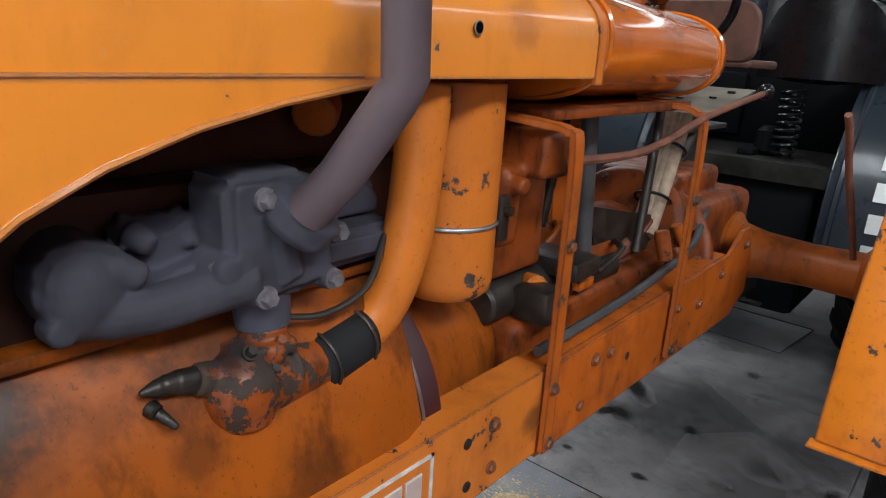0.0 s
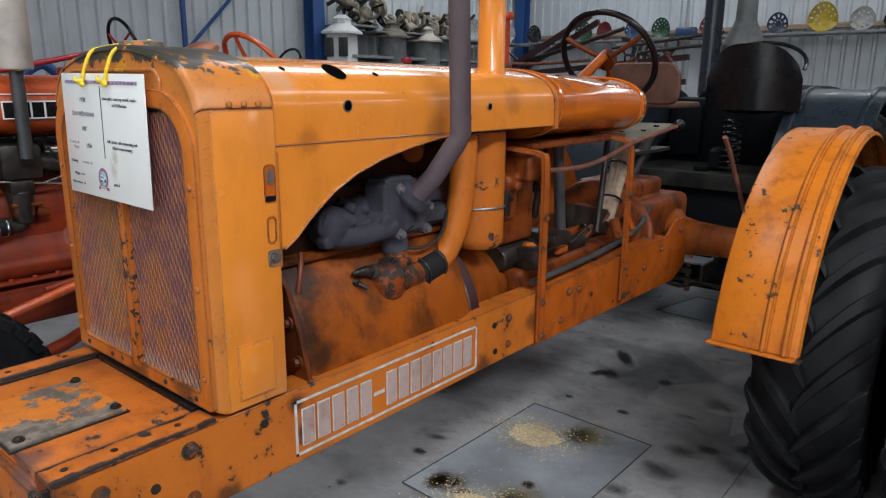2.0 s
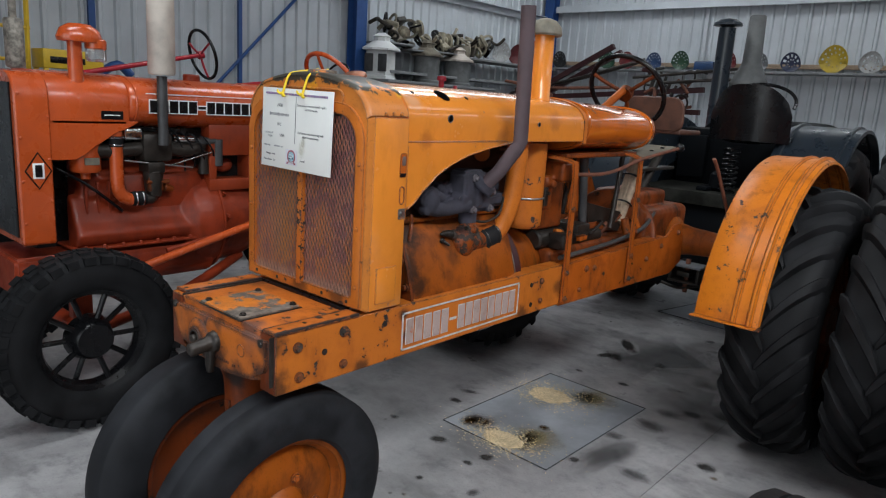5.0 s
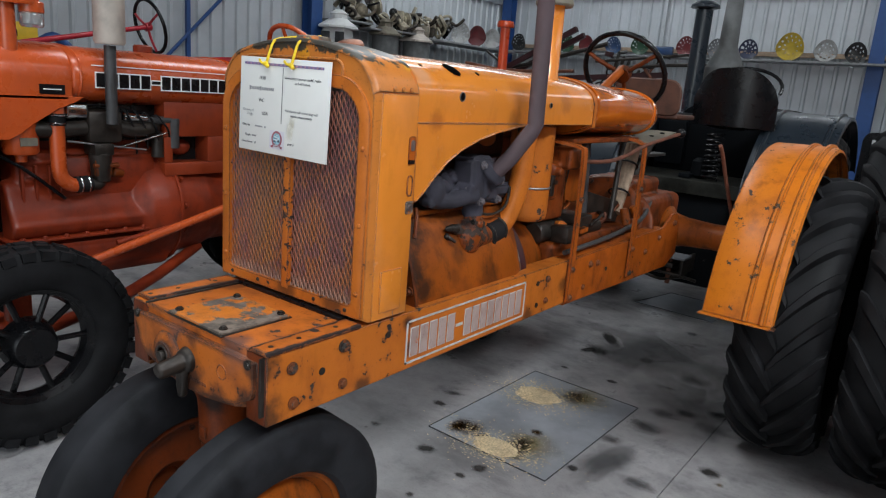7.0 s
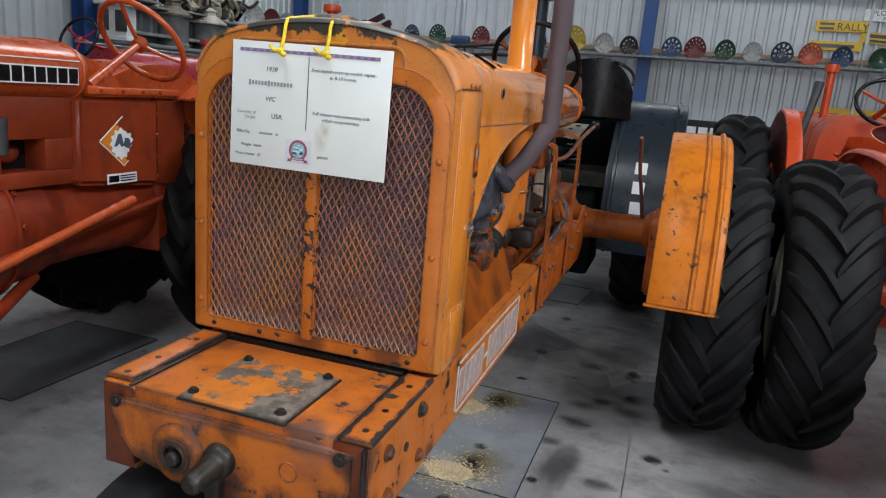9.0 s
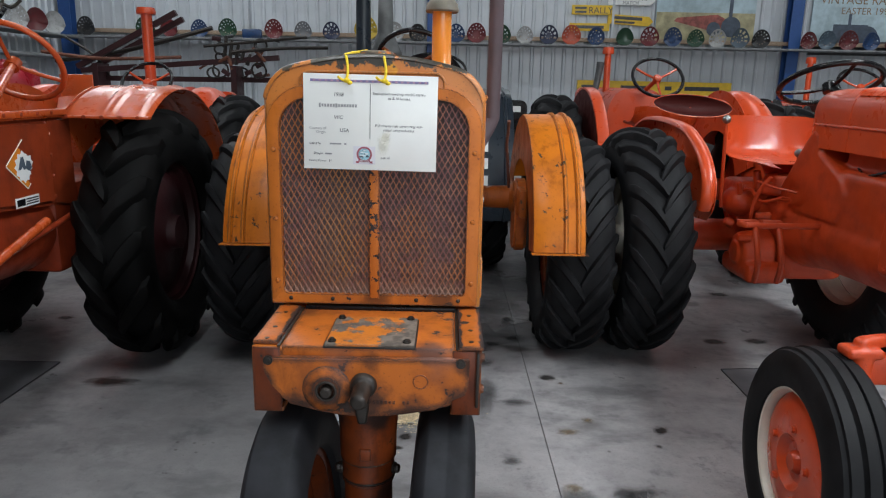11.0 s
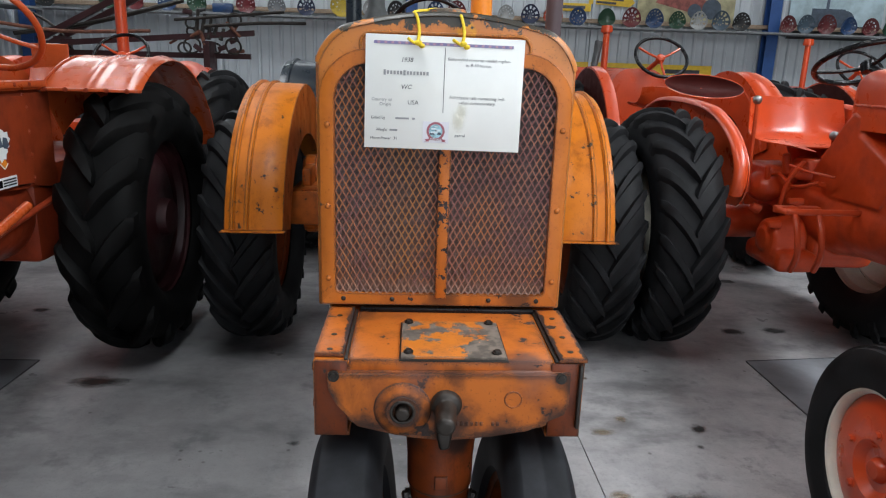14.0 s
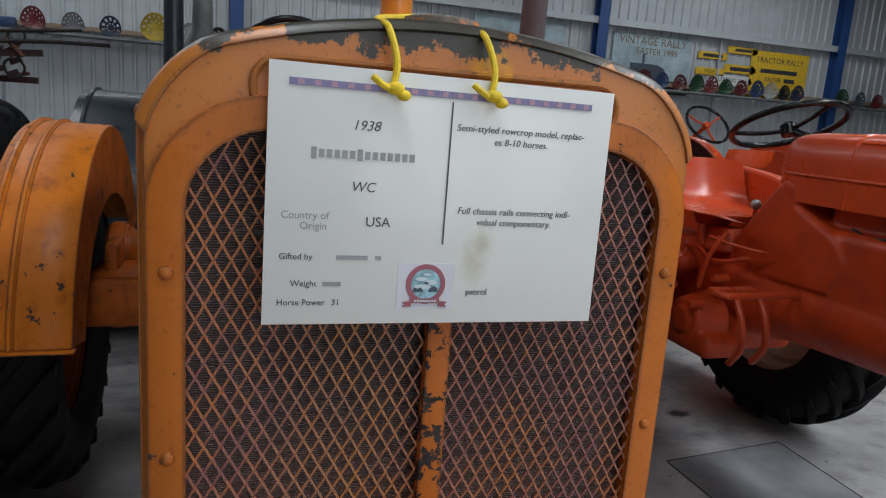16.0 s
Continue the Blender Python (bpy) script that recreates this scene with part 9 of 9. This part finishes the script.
def shed_lamp(at, r, h, mat, label, square=False):
    T = thing("old_lamp", label, "lamp", at, 20)
    seg = 4 if square else 20
    k = 1.25 if square else 1
    b = B()
    lathe(b, [(0, 0), (r * k, 0), (r * k, h * 0.06), (r * 0.92 * k, h * 0.08), (r * 0.92 * k, h * 0.62), (0, h * 0.62)], Matrix.Rotation(radians(45), 4, "Z"), seg)
    part("body", b, mat if square else M_CHIMNEY, T)
    b = B()
    lathe(b, [(0, h * 0.62), (r * 1.25 * k, h * 0.62), (r * 1.25 * k, h * 0.66), (r * 0.55 * k, h * 0.82), (r * 0.5 * k, h * 0.9), (r * 0.62 * k, h * 0.92), (r * 0.3, h), (0, h)], Matrix.Rotation(radians(45), 4, "Z"), 6 if not square else 8)
    part("hood", b, mat, T)
    if square:
        for s in (-1, 1):
            b = B()
            box(b, s * 0.11 - 0.07, s * 0.11 + 0.07, -r * 1.02, -r * 0.90, h * 0.16, h * 0.54, 0.01)
            part("pane", b, M_DKGREY, T)
    return T


shed_lamp((-6.95, 5.98, 1.62), 0.19, 0.66, M_WHITE, "white enamelled square lamp with dark panes", True)
shed_lamp((-6.95, 6.97, 1.62), 0.22, 0.66, M_BRASSY, "tarnished tin lamp with round hood")
shed_lamp((-6.95, 7.72, 1.62), 0.24, 0.62, M_GREYSTACK, "dusty pale lamp with conical hood")
M_PALEPART = plain("pale_dusty_alloy", (0.34, 0.30, 0.22), 0.6, 0.2, vary=0.5, scale=12, bump=0.4)
rnd_ = random.Random(14)
for hy, hz, dark in ((6.30, 2.36, 4), (6.85, 2.30, 4), (7.40, 2.32, 3), (7.95, 2.26, 2), (8.45, 2.28, 2)):
    heap = thing("machine_parts", "heap of old dark and pale machine parts on the wall", "machine parts", (X_L + 0.32, hy, hz))
    for k in range(12):
        b = B()
        c = Vector((rnd_.uniform(-0.12, 0.14), rnd_.uniform(-0.26, 0.26), rnd_.uniform(-0.16, 0.16)))
        turn = Matrix.Translation(c) @ Matrix.Rotation(rnd_.uniform(0, 3), 4, "X") @ Matrix.Rotation(rnd_.uniform(-0.8, 0.8), 4, "Y")
        w, h = rnd_.uniform(0.05, 0.12), rnd_.uniform(0.05, 0.10)
        if k % 4 == 0:
            lathe(b, [(0, -h), (w, -h), (w * 1.1, -h * 0.4), (w * 0.6, 0), (w * 0.7, h * 0.6), (w * 0.3, h), (0, h)], turn, 18)
        elif k % 4 == 1:
            box(b, -w, w, -h * 1.2, h * 1.2, -h * 0.5, h * 0.5, 0.02, turn)
        elif k % 4 == 2:
            ring(b, None, w * 1.2, 0.022, turn, 22, 8)
        else:
            tube(b, [turn @ Vector(p) for p in ((-0.20, 0, 0), (-0.06, 0.05, 0.05), (0.08, -0.03, 0.04), (0.20, 0.04, -0.06))], rnd_.uniform(0.016, 0.034), 10, 4)
        part("machine_part", b, (M_LEATHER, M_IRON, M_BLACKP, M_PALEPART, M_BRASSY)[(k * 3 + dark) % 5 if k % dark else 3], heap)
    b = B()
    box(b, -0.30, 0.22, -0.30, 0.30, -0.215, -0.190, 0.003)
    part("ledge", b, M_SHELF, heap)
YT = thing("yellow_trolley", "yellow steel trolley with a black slotted box by the wall", "trolley", (-6.72, 1.53, 0))
b = B()
box(b, -0.16, 0.16, -0.28, 0.28, 1.44, 1.62, 0.012)
part("box", b, M_YSIGN, YT)
b = B()
box(b, 0.155, 0.166, -0.22, 0.10, 1.49, 1.55, 0.004)
part("slot", b, M_BLACKP, YT)
for x in (-0.13, 0.13):
    for y in (-0.25, 0.25):
        b = B()
        box(b, x - 0.02, x + 0.02, y - 0.02, y + 0.02, 0, 1.45, 0.003)
        part("leg", b, M_YSIGN, YT)
b = B()
tube(b, [(0.14, 0.22, 1.40), (0.14, 0.42, 1.52), (0.14, 0.56, 1.42)], 0.045, 10, 4)
part("hose", b, M_POST, YT, "blue hose")
b = B()
for s in (-1, 1):
    tube(b, [(0, s * 0.2, 0), (0.25, s * 0.16, 2.3)], 0.025, 6)
for k in range(7):
    tube(b, [(0.03 + 0.034 * k, -0.19, 0.3 + 0.3 * k), (0.03 + 0.034 * k, 0.19, 0.3 + 0.3 * k)], 0.018, 6)
solo("step_ladder", b, M_YSIGN, "yellow step ladder leaning by the wall", "ladder", (-6.95, 1.02, 0))

# ---- information card hung on the grille ----
CARD = thing("information_card", "laminated white information card hung with yellow cord", "card", (-0.7215, -0.1285, 1.274))
CARD.matrix_basis = pose(-0.7215, -0.1285, 1.274, -1.0, 0.6, 0)
b = B()
box(b, -0.1495, 0.1495, -0.001, 0.001, -0.105, 0.105, 0.0004)
part("sheet", b, M_PAPER, CARD)


def card_text(body, x, z, size, mat=None, shear=0.0, align="CENTER"):
    text_part(body, size, mat or M_INK, CARD, pose(x - 0.018, -0.0012, z, 90, 0, 0), align, "lettering", shear, 0.0003)


def card_bar(x, z, w, h, mat=None, lift=0.0018):
    b = B()
    x -= 0.018 if w < 0.2 else 0.003
    box(b, x - w / 2, x + w / 2, -lift, -0.0005, z - h / 2, z + h / 2)
    part("text_bar", b, mat or M_INK, CARD)


card_bar(0.0, 0.0905, 0.262, 0.0055, M_PURPLE)
M_PINKINK = plain("faded_pink_print", (0.42, 0.24, 0.33), 0.3, vary=0.1, bump=0)
for k in range(20):
    card_bar(-0.107 + 0.0130 * k, 0.0905, 0.0050, 0.0040, M_PINKINK, 0.0024)
card_bar(0.0175, 0.025, 0.0012, 0.12)
M_GREYINK = plain("faded_grey_ink", (0.30, 0.30, 0.31), 0.3, vary=0.05, bump=0)
card_text("1938", -0.054, 0.060, 0.0115, None, 0.25)
for k in range(14):
    card_bar(-0.095 + 0.0062 * k, 0.0365, 0.0042, 0.0095 if k in (0, 6) else 0.0065, M_GREYINK)
card_text("WC", -0.054, 0.0105, 0.0115, None, 0.2)
card_text("Country of", -0.100, -0.014, 0.0085, M_GREYINK)
card_text("Origin", -0.093, -0.0225, 0.0085, M_GREYINK)
card_text("USA", -0.040, -0.018, 0.0115)
card_text("Gifted by", -0.106, -0.048, 0.0072)
for k in range(2):
    card_bar(-0.060 + 0.022 * k, -0.048, 0.026 if k == 0 else 0.005, 0.0035, M_GREYINK)
card_text("Weight", -0.099, -0.0705, 0.0072)
card_bar(-0.076, -0.0705, 0.015, 0.0035, M_GREYINK)
card_text("Horse Power", -0.1005, -0.0865, 0.0072)
card_text("31", -0.072, -0.0865, 0.0072)
card_text("petrol", 0.052, -0.077, 0.0082)
card_text("Semi-styled rowcrop model, replac-", 0.082, 0.0645, 0.0082, None, 0.15)
card_text("es 8-10 horses.", 0.082, 0.0545, 0.0082, None, 0.15)
card_text("Full chassis rails connecting indi-", 0.082, -0.0055, 0.0082, None, 0.15)
card_text("vidual componentary.", 0.082, -0.0150, 0.0082, None, 0.15)
b = B()
box(b, -0.038, 0.012, -0.0014, -0.0004, -0.0925, -0.052)
part("emblem", b, plain("emblem_ground", (0.68, 0.67, 0.72), 0.3, vary=0.05, bump=0), CARD)
EM = pose(-0.013, -0.0014, -0.070, 90, 0, 0)
b = B()
lathe(b, [(0.0132, 0), (0.0175, 0), (0.0175, 0.0008), (0.0132, 0.0008)], EM, 40, close=True)
part("emblem_ring", b, M_REDINK, CARD, "red ring emblem")
b = B()
lathe(b, [(0, 0), (0.0131, 0), (0.0131, 0.0006), (0, 0.0006)], EM, 32)
part("emblem_sky", b, plain("emblem_sky_print", (0.30, 0.52, 0.60), 0.3, vary=0.3, scale=140, bump=0), CARD)
M_PALEINK = plain("pale_print", (0.62, 0.70, 0.74), 0.3, vary=0.1, bump=0)
for x, z, w, h in ((-0.004, 0.0045, 0.0052, 0.0016), (0.0045, 0.0015, 0.0058, 0.0020), (-0.003, -0.0025, 0.0075, 0.0022), (0.001, 0.0085, 0.0035, 0.0010)):
    b = B()
    lathe(b, [(0, 0), (1, 0), (1, 0.0003), (0, 0.0003)], EM @ Matrix.Translation((x, z, 0.0006)) @ Matrix.Diagonal((w, h, 1, 1)), 18)
    part("emblem_cloud", b, M_PALEINK, CARD)
for pts in ([(-0.0112, -0.0068), (-0.0105, -0.0025), (-0.0075, -0.0040), (-0.0045, -0.0028), (-0.0015, -0.0066)], [(0.0020, -0.0066), (0.0045, -0.0030), (0.0070, -0.0015), (0.0100, -0.0030), (0.0112, -0.0066)], [(-0.0025, 0.0010), (0.0, 0.0022), (0.0032, 0.0012), (0.0008, -0.0002)]):
    b = B()
    prism(b, pts, "z", 0.0007, 0.0011, 0, EM)
    part("emblem_shape", b, M_DARKPRINT, CARD)
b = B()
prism(b, [(-0.0130, -0.0125), (0.0130, -0.0125), (0.0130, -0.0168), (-0.0130, -0.0168)], "z", 0.0006, 0.0013, 0, EM)
part("emblem_ribbon", b, M_REDINK, CARD)
for s in (-1, 1):
    b = B()
    prism(b, [(s * 0.0122, -0.0148), (s * 0.0205, -0.0158), (s * 0.0178, -0.0180), (s * 0.0205, -0.0202), (s * 0.0122, -0.0198)], "z", 0.0003, 0.0010, 0, EM)
    part("emblem_ribbon", b, M_REDINK, CARD)
for k in range(8):
    card_bar(-0.0034 + 0.0026 * k - 0.0006, -0.0847, 0.0018, 0.0018, M_PALEINK, 0.0031)
# cords over the radiator cap
for sx, kx in ((-0.052, -0.022), (0.032, 0.018)):
    b = B()
    x0 = XC + 0.0 + sx - 0.0065
    top = [(x0, -0.133, 1.366), (x0 + 0.003, -0.128, 1.388), (x0 - 0.002, -0.112, 1.415), (x0 - 0.006, -0.085, 1.424), (XC + kx, -0.045, 1.434)]
    tube(b, top, 0.0030, 8, 5)
    ball(b, (x0 + 0.001, -0.136, 1.366), 0.0065, (1.2, 0.9, 0.8), 12)
    ball(b, (x0 + 0.008, -0.137, 1.361), 0.005, (1.2, 0.8, 0.9), 10)
    tube(b, [(x0, -0.136, 1.364), (x0 - 0.010, -0.139, 1.368), (x0 - 0.018, -0.137, 1.374)], 0.0028, 8, 4)
    solo("cord", b, M_YELLOW, "knotted bright yellow cord over the radiator cap", "cord")


# ---- drip trays, sawdust, oil and floor shade ----
def tray(name, pts, label, mat=M_GALV):
    T = thing(name, label, "tray")
    b = B()
    prism(b, pts, "z", 0.001, 0.005)
    part("sheet", b, mat, T)
    n = len(pts)
    for i in range(n):
        b = B()
        p, q = pts[i], pts[(i + 1) % n]
        tube(b, [(p[0], p[1], 0.006), (q[0], q[1], 0.006)], 0.0022, 6)
        part("rolled_edge", b, M_DKGREY, T)
    return T


tray("drip_tray", [(-1.018, 0.901), (-0.471, 0.886), (-0.458, 1.717), (-0.999, 1.727)], "thin galvanised drip tray under the tractor, with oil and sawdust")
tray("drip_tray", [(0.852, 0.77), (1.45, 0.765), (1.493, 1.61), (0.852, 1.539)], "thin grey drip tray on the floor", M_GREYTRAY)
tray("drip_tray", [(-2.95, 0.64), (-2.446, 0.662), (-2.43, 1.45), (-2.95, 1.45)], "thin dark drip tray under a tractor", M_DULLTRAY)
tray("drip_tray", [(-1.128, 3.32), (-0.60, 3.30), (-0.55, 3.75), (-1.03, 3.765)], "thin grey drip tray behind the tractor")


def soft_mat(name, colour, rough, strength=1.0, scale=1.7):
    """A stain or painted shade that thins out towards its ragged edge."""
    m, nt, bs = node_mat(name)
    bs.inputs["Base Color"].default_value = (*colour, 1)
    bs.inputs["Roughness"].default_value = rough
    tc = nt.nodes.new("ShaderNodeTexCoord")
    ob = nt.nodes.new("ShaderNodeObjectInfo")
    sh = nt.nodes.new("ShaderNodeVectorMath")
    sh.operation = "ADD"
    sc = nt.nodes.new("ShaderNodeVectorMath")
    sc.operation = "SCALE"
    sc.inputs["Scale"].default_value = 40
    co = nt.nodes.new("ShaderNodeCombineXYZ")
    nt.links.new(ob.outputs["Random"], co.inputs[0])
    nt.links.new(co.outputs[0], sc.inputs[0])
    nt.links.new(tc.outputs["Object"], sh.inputs[0])
    nt.links.new(sc.outputs[0], sh.inputs[1])
    ns = n_noise(nt, scale, 5, 0.65, sh.outputs[0])
    ln = nt.nodes.new("ShaderNodeVectorMath")
    ln.operation = "LENGTH"
    nt.links.new(tc.outputs["Object"], ln.inputs[0])
    d = n_math(nt, "ADD", ln.outputs["Value"], n_math(nt, "MULTIPLY", n_math(nt, "SUBTRACT", ns, 0.5), 1.1))
    alpha = n_ramp(nt, d, 1.0, 0.12, 0.0, strength)
    nt.links.new(alpha, bs.inputs["Alpha"])
    return m


M_S_OIL = soft_mat("soft_oil_stain", (0.026, 0.023, 0.021), 0.34, 0.88)
M_S_GREY = soft_mat("soft_grey_mark_and_shade", (0.085, 0.085, 0.088), 0.5, 0.65, 1.2)
M_S_BROWN = soft_mat("soft_brown_oil", (0.055, 0.030, 0.010), 0.25, 0.97, 2.6)
M_S_RIM = soft_mat("soft_yellow_oil", (0.30, 0.22, 0.05), 0.2, 0.55, 2.0)
M_S_TAN = soft_mat("soft_tan_stain", (0.22, 0.16, 0.09), 0.5, 0.6)
_disc = bpy.data.meshes.new("stain")
_t = bmesh.new()
bmesh.ops.create_circle(_t, cap_ends=True, segments=24, radius=1.15)
_t.to_mesh(_disc)
_t.free()


for _x, _z, _rx, _rz in ((0.030, -0.048, 0.017, 0.028), (0.036, -0.030, 0.013, 0.018)):
    _me = _disc.copy()
    _me.materials.append(soft_mat("card_water_stain", (0.70, 0.64, 0.42), 0.35, 0.27, 0.8))
    _ob = new("water_stain", _me)
    _ob.parent = CARD
    _ob.matrix_basis = pose(_x, -0.0016, _z, 90, 0, 0) @ Matrix.Diagonal((_rx, _rz, 1, 1))


def stain(x, y, rx, ry, mat, z=0.0022, rz=0, label="dark oil drip and painted shade on the concrete"):
    me = _disc.copy()
    me.materials.append(mat)
    ob = new("oil_stain", me)
    ob.matrix_basis = pose(x, y, z, 0, 0, rz) @ Matrix.Diagonal((rx, ry, 1, 1))
    return tagged(ob, label, "stain", "stains on the floor", "structure")


for x, y, rx, ry, rz in ((-0.916, 0.76, 0.05, 0.04, 20), (-1.117, 1.10, 0.04, 0.03, 0), (-0.923, 1.894, 0.03, 0.02, 0), (-0.933, 2.483, 0.05, 0.15, 40), (-0.904, 2.252, 0.07, 0.10, 60), (-0.673, 1.911, 0.035, 0.025, 0), (-0.045, 1.395, 0.055, 0.045, 0), (-0.716, 0.705, 0.03, 0.02, 0), (-0.769, 0.489, 0.02, 0.02, 0), (-0.28, 1.834, 0.05, 0.04, 0), (-0.165, 2.237, 0.05, 0.07, 0), (-0.16, 1.93, 0.06, 0.06, 0), (-0.443, 1.044, 0.03, 0.03, 0), (0.968, 1.94, 0.085, 0.06, 0), (1.208, 1.96, 0.085, 0.055, 0), (1.349, 2.87, 0.08, 0.06, 0), (0.121, 0.092, 0.07, 0.05, 0), (-2.085, 1.243, 0.16, 0.07, 0), (-2.764, 2.106, 0.06, 0.04, 0),):
    stain(x, y, rx, ry, M_S_OIL, 0.0022, rz)
# Grey marks; the last four, large ones, paint shade around the tractor rears.
for x, y, rx, ry, rz in ((-1.136, 1.227, 0.06, 0.03, 30), (-0.367, 1.17, 0.10, 0.25, -8), (-0.36, 1.57, 0.11, 0.08, 0), (-0.36, 1.75, 0.07, 0.06, 0), (-0.43, 1.36, 0.06, 0.05, 0), (-0.08, 0.41, 0.09, 0.05, 0), (-0.19, 0.12, 0.10, 0.08, 0), (0.15, 0.43, 0.10, 0.05, 20), (-0.22, 1.12, 0.09, 0.05, 0), (-0.37, 2.25, 0.10, 0.08, 0), (-0.14, 1.77, 0.10, 0.06, 0), (0.097, 0.432, 0.07, 0.06, 0), (-0.28, 0.626, 0.05, 0.035, 0), (-0.124, 0.054, 0.08, 0.05, 0), (-0.2, 2.5, 0.25, 0.3, 0), (-0.10, 2.05, 0.55, 0.50, 20), (0.05, 2.95, 0.75, 0.60, 0), (-0.62, 2.45, 0.45, 0.55, 0), (-1.75, 1.9, 0.40, 0.55, 0)):
    stain(x, y, rx, ry, M_S_GREY, 0.0022, rz)
for x, y, rx, ry, rz in ((-0.031, 0.86, 0.06, 0.035, 0), (0.057, 0.25, 0.05, 0.04, 0), (-1.313, 0.094, 0.06, 0.12, 10),):
    stain(x, y, rx, ry, M_S_TAN, 0.0022, rz)
for x, y, rx, ry, mt in ((-0.90, 1.01, 0.10, 0.085, M_S_BROWN), (-0.668, 1.04, 0.055, 0.10, M_S_BROWN), (-0.715, 1.60, 0.075, 0.085, M_S_BROWN), (-0.672, 1.175, 0.035, 0.03, M_S_BROWN), (-0.80, 0.98, 0.06, 0.05, M_S_BROWN), (-0.64, 1.05, 0.14, 0.16, M_S_RIM), (-0.68, 1.62, 0.14, 0.14, M_S_RIM), (-0.93, 0.985, 0.05, 0.07, M_S_BROWN), (-0.66, 0.96, 0.06, 0.05, M_S_BROWN)):
    stain(x, y, rx, ry, mt, 0.0085, 0, "brown oil on the drip tray")


rnd_ = random.Random(5)
for k in range(34):
    x, y = rnd_.uniform(-1.3, 0.5), rnd_.uniform(-0.2, 3.0)
    if -1.03 < x < -0.45 and 0.88 < y < 1.74:
        continue
    r = rnd_.uniform(0.010, 0.040)
    stain(x, y, r * rnd_.uniform(0.8, 1.6), r, (M_S_GREY, M_S_GREY, M_S_OIL, M_S_TAN)[k % 4], 0.0024, rnd_.uniform(0, 180))


def sawdust_heap(x, y, rx, ry, seed, n=1500):
    """A scatter of small chips over a low mound."""
    rnd = random.Random(seed)
    t = bmesh.new()
    rings = []
    for i in range(6):
        r = i / 5
        rings.append([t.verts.new((rx * 0.62 * r * math.cos(a) * (1 + 0.25 * noise.noise((math.cos(a) * 2, math.sin(a) * 2, seed))), ry * 0.62 * r * math.sin(a), 0.014 * (1 - r ** 1.5) + 0.002)) for a in [2 * math.pi * k / 28 for k in range(28)]])
    for a, b_ in zip(rings[1:], rings[2:]):
        for k in range(28):
            t.faces.new((a[k], a[(k + 1) % 28], b_[(k + 1) % 28], b_[k]))
    t.faces.new(rings[1])
    for _ in range(n):
        a, r = rnd.uniform(0, 6.283), abs(rnd.gauss(0, 0.62)) * (1.5 if rnd.random() < 0.16 else 1)
        px, py = rx * r * math.cos(a), ry * r * math.sin(a)
        s = rnd.uniform(0.0012, 0.0040)
        z = 0.002 + 0.014 * max(0, 1 - (r / 0.62) ** 1.5)
        q = rnd.uniform(0, 3.1)
        vs = [t.verts.new((px + s * math.cos(q + k * 1.57) * (1.8 if k % 2 else 1), py + s * math.sin(q + k * 1.57), z + rnd.uniform(0, 0.003))) for k in range(4)]
        t.faces.new(vs)
    ob = solo("sawdust", t, M_SAWDUST, "pale sawdust scattered over spilt oil", "sawdust", (x, y, 0.006), 0, "", "stuff")
    return ob


sawdust_heap(-0.73, 0.955, 0.155, 0.10, 1, 2200)
sawdust_heap(-0.845, 1.483, 0.165, 0.13, 2, 2200)
